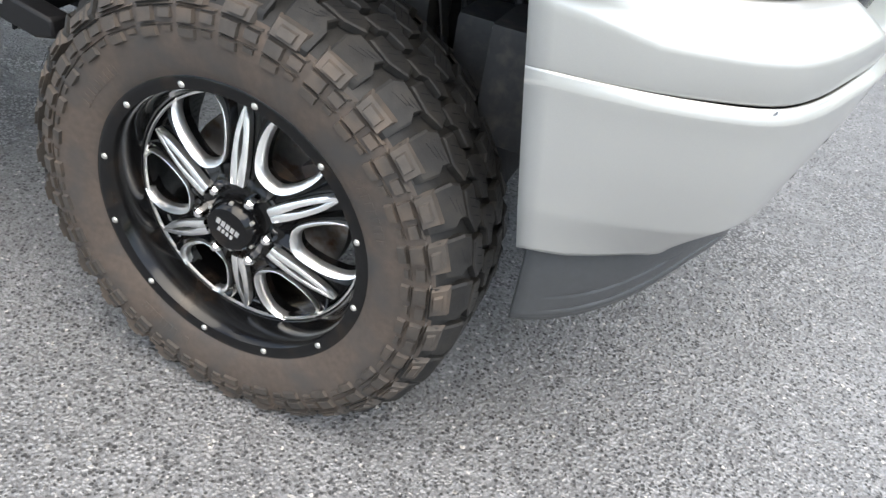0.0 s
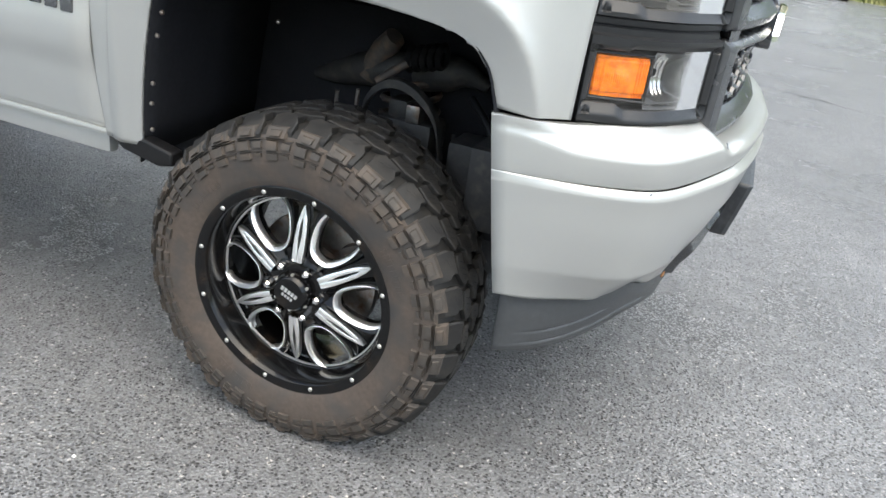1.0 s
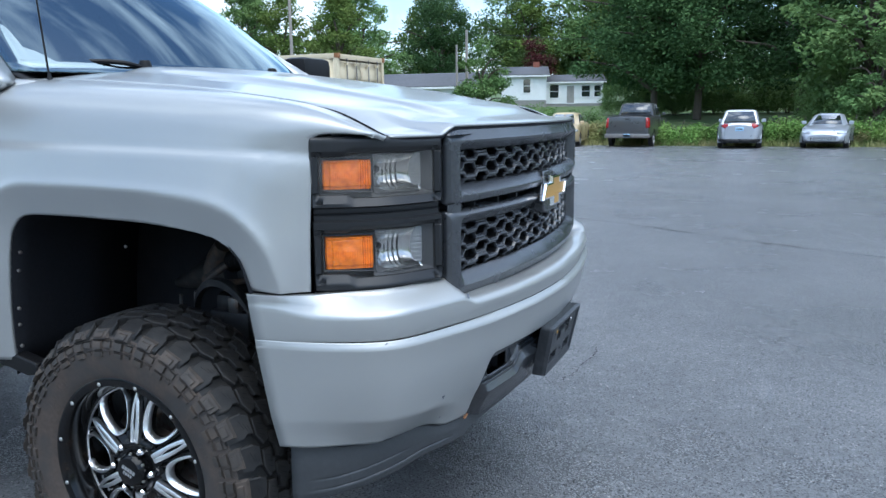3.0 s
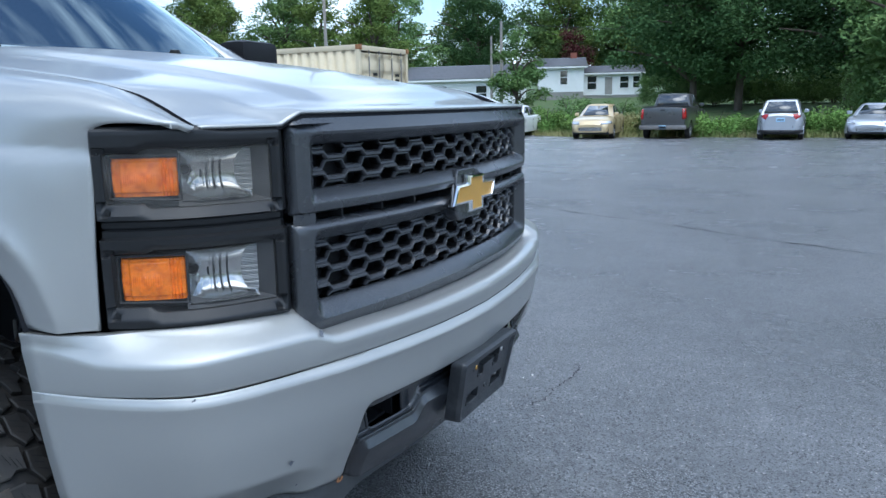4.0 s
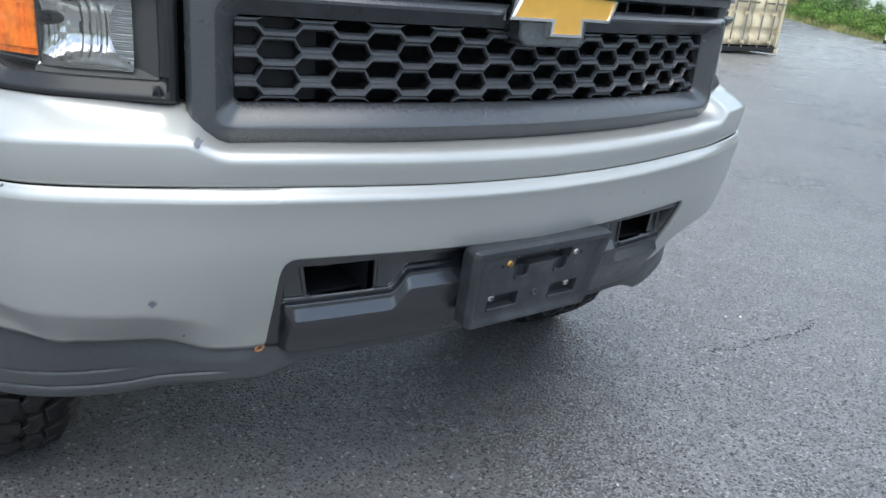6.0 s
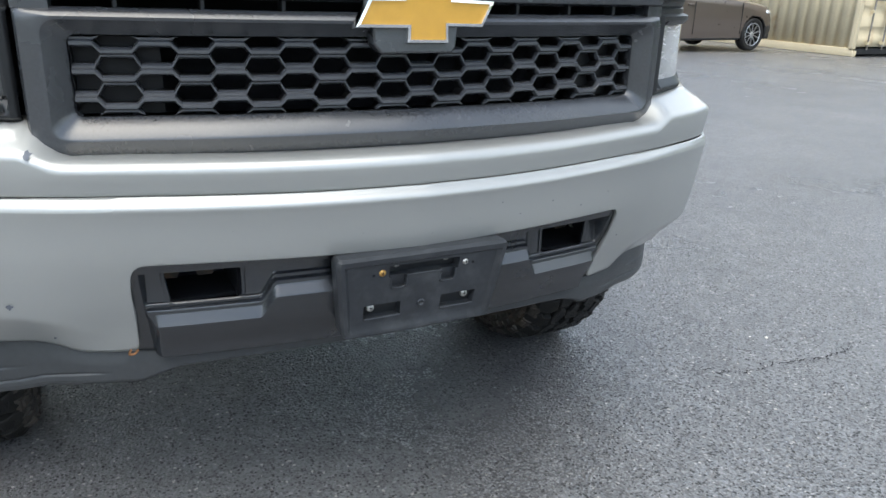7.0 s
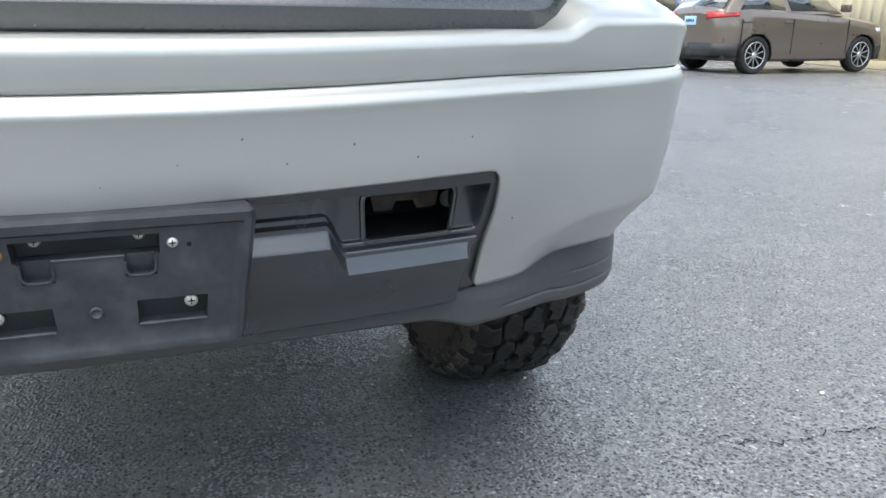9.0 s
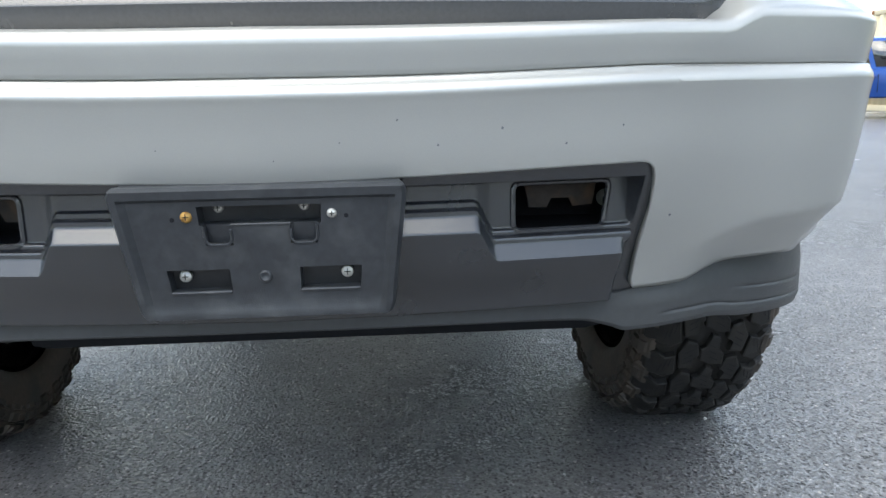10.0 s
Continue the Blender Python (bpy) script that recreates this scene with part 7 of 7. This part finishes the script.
def container():
    c = thing("shipping_container", "cream painted corrugated steel shipping container with rust streaks", "container", (-8.95, 14.75, -0.09), 0)
    L, W, H = 12.19, 2.50, 2.95
    # local: door end at x = 0, length along -x
    for y, nm in ((0.0, "side_wall"), (W, "side_wall")):
        s = Shape()
        rows = []
        x = -0.06
        k = 0
        while x > -L + 0.06:
            for dx, d in ((0, 0.0), (0.07, 0.0), (0.105, 0.036), (0.175, 0.036), (0.21, 0.0)):
                rows.append([(x - dx, y + (d if y == 0 else -d) + (0.012 if y == 0 else -0.012), z) for z in (0.16, H - 0.12)])
            x -= 0.278
        s.grid(rows, flip=(y == 0))
        part(nm, s, CREAM, c, thick=0.004)
    for y in (0.0, W - 0.06):
        for z in (0.0, H - 0.13):
            s = Shape()
            s.box((-L, y, z), (0, y + 0.06, z + (0.17 if z == 0 else 0.13)), cut=0.008)
            part("rail", s, CREAM, c)
    for x in (-L, -0.10):
        for y in (0.0, W - 0.10):
            s = Shape()
            s.box((x, y, 0.12), (x + 0.10, y + 0.10, H - 0.12), cut=0.006)
            part("corner_post", s, CREAM, c)
            for z in (0.0, H - 0.118):
                s = Shape()
                s.box((x - 0.005, y - 0.005, z), (x + 0.105 + 0.03, y + 0.105, z + 0.12), cut=0.01)
                part("corner_casting", s, RUST if z else CREAM, c)
    s = Shape()
    s.box((-L + 0.02, 0.03, H - 0.035), (-0.02, W - 0.03, H - 0.012))
    part("roof_panel", s, CREAM, c)
    s = Shape()
    s.box((-L + 0.02, 0.06, 0.10), (-L + 0.06, W - 0.06, H - 0.1))
    part("end_wall", s, CREAM, c)
    s = Shape()
    s.box((-0.08, 0.1, H - 0.14), (0.0, W - 0.1, H - 0.01), cut=0.01)
    part("door_header", s, CREAM, c)
    for k in range(2):
        y0 = 0.11 + k * (W - 0.22) / 2
        y1 = y0 + (W - 0.22) / 2 - 0.02
        s = Shape()
        rows = []
        for i in range(6):
            z0 = 0.20 + i * (H - 0.38) / 6
            for dz, d in ((0.0, 0.0), (0.20, 0.0), (0.24, -0.03), (0.38, -0.03), (0.42, 0.0)):
                rows.append([(-0.03 + d, y0, z0 + dz), (-0.03 + d, y1, z0 + dz)])
        s.grid(rows, flip=True)
        d = part("door", s, CREAM, c, thick=0.004)
        for f in (0.28, 0.72):
            y = y0 + (y1 - y0) * f
            s = Shape()
            s.tube([(0.03, y, 0.14), (0.03, y, H - 0.12)], 0.018, 8)
            rod = part("lock_rod", s, STEEL, d)
            for z in (0.25, 0.9, 1.9, H - 0.28):
                s = Shape()
                s.box((-0.02, y - 0.045, z), (0.055, y + 0.045, z + 0.06))
                part("rod_bracket", s, CREAM, rod)
            s = Shape()
            s.box((0.03, y, 1.15), (0.05, y + 0.38, 1.19))
            part("lock_handle", s, STEEL, rod)
        s = Shape()
        for q in range(3):
            s.box((-0.03, y0 + 0.58, 2.20 - 0.14 * q), (-0.021, y0 + 0.78, 2.27 - 0.14 * q))
        part("faded_mark", s, TRIM, d)
    s = Shape()
    s.box((-L, 0.02, 0.05), (0, W - 0.02, 0.16))
    part("floor_frame", s, TRIM, c)


container()


# ---- houses ----
SIDING = material("white_siding", (0.82, 0.83, 0.82), 0.6, vary=0.07, scale=1.5, fine=30.0)
SHINGLE = material("grey_shingles", (0.13, 0.135, 0.15), 0.85, vary=0.2, scale=3.0, fine=25.0, bump=0.4, bump_scale=30.0)
FOUND = material("concrete_block", (0.30, 0.29, 0.27), 0.85, vary=0.2, scale=4.0)
BRICK_RED = material("red_chimney_brick", (0.25, 0.09, 0.06), 0.85, vary=0.25, scale=12.0)


def house(label, at, turn, L, W, H, pitch, openings, chimney=False):
    """A one-storey gabled house. Local: length along x, front wall at y = -W / 2. openings: (wall, along, z, width, height, kind)."""
    h = thing("house", label, "house", at, turn)
    z0 = 0.45
    # boards of siding on four walls
    n = int((H - z0) / 0.22)
    for k, (a, b) in enumerate((((-L / 2, -W / 2), (L / 2, -W / 2)), ((L / 2, -W / 2), (L / 2, W / 2)), ((L / 2, W / 2), (-L / 2, W / 2)), ((-L / 2, W / 2), (-L / 2, -W / 2)))):
        s = Shape()
        d = Vector((b[0] - a[0], b[1] - a[1], 0)).normalized()
        out = Vector((d.y, -d.x, 0))
        rows = []
        for i in range(n):
            za, zb = z0 + (H - z0) * i / n, z0 + (H - z0) * (i + 1) / n
            rows += [[Vector((*a, z)) + out * o, Vector((*b, z)) + out * o] for z, o in ((za, 0.024), (zb, 0.006))]
        if k % 2:
            peak = H + pitch * W / 2
            for t in (0.25, 0.5, 0.75, 0.98):
                rows.append([Vector((*a, H + (peak - H) * t)).lerp(Vector((*b, H + (peak - H) * t)), t / 2), Vector((*b, H + (peak - H) * t)).lerp(Vector((*a, H + (peak - H) * t)), t / 2)])
        s.grid(rows, flip=True)
        part("wall", s, SIDING, h, angle=20)
    s = Shape()
    s.box((-L / 2 + 0.03, -W / 2 + 0.03, -3.2), (L / 2 - 0.03, W / 2 - 0.03, z0 + 0.01))
    part("foundation", s, FOUND, h)
    for sg in (-1, 1):
        s = Shape()
        e = 0.45
        zr = H + pitch * W / 2 + 0.12
        ze = H - pitch * e + 0.12
        rows = []
        m = 14
        for i in range(m):
            for t, up in ((i / m, 0.0), ((i + 1) / m, 0.02)):
                y = sg * (W / 2 + e) * (1 - t)
                z = ze + (zr - ze) * t + (0.025 if up == 0 else 0.0)
                rows.append([(-L / 2 - 0.35, y, z), (L / 2 + 0.35, y, z)])
        s.grid(rows, flip=sg > 0)
        roof = part("roof_slope", s, SHINGLE, h, thick=0.06)
        s = Shape()
        s.box((-L / 2 - 0.36, sg * (W / 2 + e) - 0.03, ze - 0.16), (L / 2 + 0.36, sg * (W / 2 + e) + 0.03, ze + 0.0))
        part("fascia", s, SIDING, roof)
    for wall, along_x, z, w, hh, kind in openings:
        m = {"front": Matrix.Identity(4) @ Matrix.Translation((along_x, -W / 2 - 0.045, 0)), "left": Matrix.Translation((-L / 2 - 0.045, along_x, 0)) @ pose(0, 0, 0, 0, 0, -90),
             "right": Matrix.Translation((L / 2 + 0.045, along_x, 0)) @ pose(0, 0, 0, 0, 0, 90)}[wall]
        s = Shape()
        for a, b in (((-w / 2 - 0.08, -0.03, z - hh / 2 - 0.08), (-w / 2, 0.05, z + hh / 2 + 0.08)), ((w / 2, -0.03, z - hh / 2 - 0.08), (w / 2 + 0.08, 0.05, z + hh / 2 + 0.08)),
                     ((-w / 2, -0.03, z + hh / 2), (w / 2, 0.05, z + hh / 2 + 0.08)), ((-w / 2, -0.03, z - hh / 2 - 0.08), (w / 2, 0.05, z - hh / 2))):
            s.box(a, b, m)
        if kind == "window":
            s.box((-w / 2, -0.02, z - 0.025), (w / 2, 0.04, z + 0.025), m)
        fr = part("window_frame" if kind == "window" else "door_frame", s, SIDING, h)
        s = Shape()
        s.box((-w / 2, 0.0, z - hh / 2), (w / 2, 0.012, z + hh / 2), m)
        part("pane" if kind == "window" else "door_panel", s, CAR_GLASS if kind == "window" else FOUND, fr)
    if chimney:
        s = Shape()
        s.box((-0.35, -0.3, H), (0.35, 0.3, H + pitch * W / 2 + 0.7), Matrix.Translation((L * 0.3, 0, 0)))
        part("chimney", s, BRICK_RED, h)
    return h


house("white sided house with a grey shingle roof behind weeds", (-25.9, 82.4, 1.95), 20, 4.9, 6.0, 3.15, 0.30,
      (("front", 0.3, 2.0, 0.75, 1.45, "window"), ("right", 0, 1.9, 0.9, 1.1, "window"), ("left", 0, 1.9, 0.9, 1.1, "window")), chimney=True)
house("low white house wing set back under a grey roof", (-21.0, 85.4, 1.55), 20, 6.4, 5.0, 2.85, 0.28,
      (("front", -2.2, 1.8, 0.95, 1.4, "window"), ("front", -0.4, 1.45, 0.8, 1.9, "door"), ("front", 1.3, 1.8, 0.9, 1.2, "window"), ("front", 2.6, 1.8, 0.7, 1.2, "window")))
house("long pale house with a grey shingle roof", (-30.5, 61.0, 0.5), 10, 15.0, 7.0, 2.9, 0.32,
      (("front", 5.0, 1.7, 0.9, 1.2, "window"), ("front", 1.5, 1.7, 0.9, 1.2, "window"), ("front", -3.0, 1.7, 1.1, 1.2, "window"), ("right", 0.5, 1.7, 0.9, 1.2, "window")))


# ---- poles and wire ----
POLE = material("grey_weathered_wood", (0.30, 0.27, 0.24), 0.85, vary=0.2, scale=5.0, fine=60.0, bump=0.3)
for x, y, top_z, r in ((-20.9, 53.0, 7.4, 0.13), (-23.0, 56.0, 6.6, 0.11), (-35.5, 51.0, 13.0, 0.15)):
    s = Shape()
    s.tube([(x, y, fall(x, y) - 0.3), (x, y, (fall(x, y) + top_z) / 2), (x, y, top_z)], lambda t, r=r: r * (1 - 0.3 * t), 12)
    o = part("utility_pole", s, POLE)
    tagged(o, "tall weathered grey wooden utility pole", "utility pole", group="utility poles")
    s = Shape()
    s.box((x - 0.05, y - 0.10, top_z - 0.55), (x + 0.05, y + 0.02, top_z - 0.2), cut=0.02)
    part("pole_fitting", s, STEEL, o)
s = Shape()
s.tube([(-20.9 + 52 * t, 53.0 - 6 * t, 7.2 + 0.8 * t - 2.2 * math.sin(math.pi * t)) for t in np.linspace(0, 1, 40)], 0.016, 5)
tagged(part("overhead_wire", s, TRIM), "thin dark overhead wire hanging across the trees", "wire")


# ---- trees and undergrowth ----
def foliage(name, a, b):
    m = material(name, a, 0.75, vary=0.3, scale=0.35, fine=3.0, second=b, amount=(0.42, 0.7), by_object=0.22, spec=0.1)
    return m


LEAF_DARK = foliage("dark_leaves", (0.046, 0.092, 0.034), (0.080, 0.142, 0.050))
LEAF_MID = foliage("mid_green_leaves", (0.112, 0.192, 0.066), (0.175, 0.255, 0.086))
LEAF_LIGHT = foliage("yellow_green_leaves", (0.095, 0.15, 0.035), (0.15, 0.19, 0.05))
LEAF_RED = foliage("dark_red_leaves", (0.10, 0.028, 0.03), (0.07, 0.045, 0.03))
WEED = foliage("weed_leaves", (0.13, 0.235, 0.055), (0.20, 0.28, 0.08))
STRAW = foliage("dry_grass", (0.30, 0.28, 0.13), (0.20, 0.24, 0.08))
BARK = material("tree_bark", (0.085, 0.068, 0.052), 0.9, vary=0.3, scale=4.0, fine=40.0, bump=0.5, bump_scale=20.0)


def leaf_cloud(s, r, centre, radius, count, size):
    for _ in range(count):
        while True:
            p = Vector((r.uniform(-1, 1), r.uniform(-1, 1), r.uniform(-1, 1)))
            if 0.15 < p.length < 1:
                break
        p = Vector(centre) + Vector((p.x * radius[0], p.y * radius[1], p.z * radius[2]))
        d = Vector((r.uniform(-1, 1), r.uniform(-1, 1), r.uniform(-0.7, 0.4))).normalized()
        e = d.orthogonal().normalized()
        e = (Matrix.Rotation(r.uniform(0, 6.28), 3, d) @ e)
        k = size * r.uniform(0.6, 1.4)
        # a pointed leaf spray, bent along its middle
        n = d.cross(e)
        s.add([p, p + k * (0.5 * d + 0.27 * e), p + k * (1.1 * d) - 0.12 * k * n, p + k * (0.5 * d - 0.27 * e)], [(0, 1, 2), (0, 2, 3)])


def tree(label, seed, H, R, base, mat, clumps=70, per=95, size=0.34, lean=0.0):
    """A broad tree standing at the origin: trunk, limbs and a crown of many leaf sprays."""
    r = random.Random(seed)
    t = thing("tree", label, "tree")
    s = Shape()
    s.tube([(0, 0, -0.4), (0.05, 0, H * 0.2), (0.15 * r.uniform(-1, 1) + lean, 0.1, H * 0.45), (lean * 1.6, 0.2, H * 0.75)], lambda q: 0.05 * H ** 0.9 * (1 - 0.8 * q) * 0.55, 10)
    part("trunk", s, BARK, t)
    crown = Shape()
    limbs = []
    for k in range(9):
        a = 2.4 * k + r.uniform(-0.3, 0.3)
        z = H * (0.18 + 0.06 * k)
        reach = R * r.uniform(0.6, 0.95) * (1.0 if k < 6 else 0.7)
        end = Vector((reach * math.cos(a), reach * math.sin(a), z + H * r.uniform(0.08, 0.22)))
        s = Shape()
        s.tube(spline([(lean * 0.5, 0, z * 0.85), (0.45 * end.x, 0.45 * end.y, z + 0.5 * (end.z - z) + 0.3), tuple(end)], 9), lambda q: 0.016 * H * (1 - 0.85 * q), 6)
        part("limb", s, BARK, t)
        limbs.append(end)
    for k in range(clumps):
        if k < len(limbs) * 3:
            c = limbs[k % len(limbs)] * r.uniform(0.6, 1.0) + Vector((r.uniform(-1, 1), r.uniform(-1, 1), r.uniform(-0.4, 0.6))) * 0.10 * H
        else:
            a, q = r.uniform(0, 6.28), math.sqrt(r.random())
            z = base + (H - base) * r.random()
            u = (z - base) / (H - base)
            wide = R * math.sin(math.pi * min(1, 0.22 + 0.78 * u)) ** 0.6 * (0.75 + 0.25 * noise.noise((math.cos(a) * 2, math.sin(a) * 2, seed + u * 3)))
            c = Vector((wide * q * math.cos(a) + lean * u, wide * q * math.sin(a), z))
        rad = r.uniform(0.55, 1.15) * H / 9
        leaf_cloud(crown, r, c, (rad, rad, rad * 0.62), per, size)
    part("crown", crown, mat, t, angle=180)
    return t


kinds = [tree("tall broad tree with dense dark green leaves", 11, 13.0, 5.6, 2.6, LEAF_DARK, 150, 220, 0.21),
         tree("leafy mid-green tree with an uneven crown", 12, 12.0, 4.6, 1.0, LEAF_MID, 110, 180, 0.24),
         tree("light yellow-green tree with an open crown", 13, 10.5, 4.2, 1.2, LEAF_LIGHT, 90, 170, 0.23),
         tree("small tree with dark red leaves by a house", 14, 6.2, 2.4, 1.4, LEAF_RED, 44, 130, 0.17),
         tree("bushy green tree; small before a house, larger in unseen added rows", 15, 5.0, 2.2, 0.6, LEAF_MID, 48, 140, 0.17)]
spots = [(0, -3.6, 50.0, 0, 1.0), (0, 2.5, 49.0, 80, 1.05), (0, -6.4, 50.5, 200, 0.95), (1, 9.5, 44.5, 130, 1.1), (1, 13.5, 43.0, 40, 1.0), (1, 5.6, 43.0, 300, 1.05),
         (1, 19.0, 46.0, 10, 1.1), (0, 26.0, 50.0, 60, 1.1), (1, -14.5, 95.0, 90, 1.3), (2, -19.5, 97.0, 30, 1.4), (1, -24.0, 99.0, 170, 1.4), (2, -29.5, 95.0, 20, 1.35), (0, -35.0, 80.0, 250, 1.05),
         (1, -41.0, 72.0, 70, 1.1), (2, -36.5, 60.0, 110, 1.05), (2, -44.0, 62.0, 300, 1.1), (1, -50.0, 64.0, 5, 1.1), (2, -57.0, 62.0, 85, 1.15), (0, -64.0, 66.0, 45, 1.1), (1, -72.0, 60.0, 15, 1.1), (2, -48.0, 50.0, 190, 1.0),
         (1, -60.0, 46.0, 90, 1.0), (0, -8.0, 78.0, 15, 1.1), (0, 1.0, 74.0, 140, 1.1), (1, 12.0, 66.0, 240, 1.1), (1, 34.0, 55.0, 240, 1.1), (1, 10.5, 40.0, 15, 0.8), (1, 16.0, 40.5, 115, 0.85), (3, -26.4, 89.0, 20, 1.35), (4, -18.9, 50.9, 10, 1.1), (4, 5.6, 39.0, 60, 1.0),
         (2, -24.0, 104.0, 60, 1.5), (1, -32.0, 96.0, 10, 1.4), (2, -40.0, 88.0, 130, 1.4), (2, -51.0, 84.0, 200, 1.3), (1, -13.0, 90.0, 75, 1.35), (2, -62.0, 80.0, 20, 1.35),
         (1, -78.0, 40.0, 60, 1.0), (0, -84.0, 20.0, 0, 1.0), (1, -82.0, 30.0, 140, 1.0), (2, -80.0, 8.0, 33, 1.0), (0, -70.0, -5.0, 99, 1.0), (1, -60.0, -30.0, 9, 1.0)]
# two unseen tree rows, added to darken the horizon and the reflections
for k in range(20):
    spots.append((4, 62 + 6 * math.sin(k * 2.1), -62 + 6.5 * k, 47 * k, 2.3 + 0.4 * math.sin(k * 1.3)))
for k in range(20):
    spots.append((4, -66 + 6.5 * k, -46 + 5 * math.sin(k * 1.7), 31 * k, 2.3 + 0.4 * math.sin(k * 2.3)))
used = set()
for k, x, y, a, q in spots:
    m = pose(x, y, fall(x, y) - 0.1, 0, 0, a)
    if k not in used:
        used.add(k)
        kinds[k].matrix_world = m @ Matrix.Diagonal((q, q, q, 1))
    else:
        o = copy_thing(kinds[k], m)
        o.scale = (q, q, q)


def bush(seed, R, H, mat, label):
    r = random.Random(seed)
    b = thing("bush", label, "bush", group="undergrowth along the lot")
    s = Shape()
    for k in range(7):
        a = r.uniform(0, 6.28)
        q = R * r.uniform(0.3, 0.9)
        s.tube([(0, 0, -0.2), (0.4 * q * math.cos(a), 0.4 * q * math.sin(a), 0.5 * H), (q * math.cos(a), q * math.sin(a), 0.9 * H)], lambda t: 0.022 * (1 - 0.8 * t), 5)
    part("stem", s, BARK, b)
    s = Shape()
    for k in range(int(26 * max(1.0, (R / 1.1) ** 2))):
        a, q = r.uniform(0, 6.28), R * math.sqrt(r.random())
        leaf_cloud(s, r, (q * math.cos(a), q * math.sin(a), H * r.uniform(0.12, 0.9) * (1 - 0.4 * (q / R) ** 2)), (0.36, 0.36, 0.28), 110, 0.095)
    part("leaves", s, mat, b, angle=180)
    return b


bushes = [bush(21, 1.0, 1.25, WEED, "dense bright green weeds beside the asphalt"), bush(22, 1.3, 1.9, LEAF_MID, "tall green bush at the lot's edge"), bush(23, 0.9, 1.0, STRAW, "pale dry weeds among green ones")]
r = random.Random(5)
first = {0: True, 1: True, 2: True}
for i in range(64):
    x = -30 + 48 * i / 63 + r.uniform(-0.5, 0.5)
    y = lot_edge(x) + r.uniform(0.9, 3.4)
    k = r.choices((0, 1, 2), (6, 2 if x > -3 or x < -8 else 1, 1.4))[0]
    if k == 1:
        y += 1.8
    m = pose(x, y, fall(x, y) - 0.05, 0, 0, r.uniform(0, 360))
    if first[k]:
        first[k] = False
        bushes[k].matrix_world = m
    else:
        o = copy_thing(bushes[k], m)
        q = r.uniform(0.75, 1.25)
        o.scale = (q, q, q * r.uniform(0.8, 1.15))


thicket = bush(31, 2.2, 3.4, LEAF_MID, "tall green thicket under the trees")
r = random.Random(12)
for i in range(42):
    x = 4.5 + 26 * i / 29 + r.uniform(-0.6, 0.6) if i < 30 else -9.5 + 1.25 * (i - 30)
    y = r.uniform(43.0, 47.0) if i < 30 else r.uniform(55.0, 58.0)
    m = pose(x, y, fall(x, y) - 0.1, 0, 0, r.uniform(0, 360))
    q = r.uniform(0.8, 1.3)
    if i == 0:
        thicket.matrix_world = m
    else:
        o = copy_thing(thicket, m)
        o.scale = (q, q, q)


def grass_belt():
    """Tall grass along the edge of the lot, blade by blade."""
    r = random.Random(8)
    s = Shape()
    for _ in range(9000):
        x = r.uniform(-34, 20)
        y = lot_edge(x) + abs(r.gauss(0.0, 1.0)) * 1.3 - 0.1
        z = fall(x, y) - 0.03
        h = r.uniform(0.12, 0.45)
        a = r.uniform(0, 6.28)
        w = 0.018
        dx, dy = math.cos(a), math.sin(a)
        b = r.uniform(0.05, 0.2)
        s.add([(x - w * dx, y - w * dy, z), (x + w * dx, y + w * dy, z), (x + b * dy, y - b * dx, z + h)], [(0, 1, 2)])
    tagged(part("verge_grass", s, STRAW, angle=180), "straw and green grass fringe along the asphalt's edge", "grass", kind="stuff")


grass_belt()
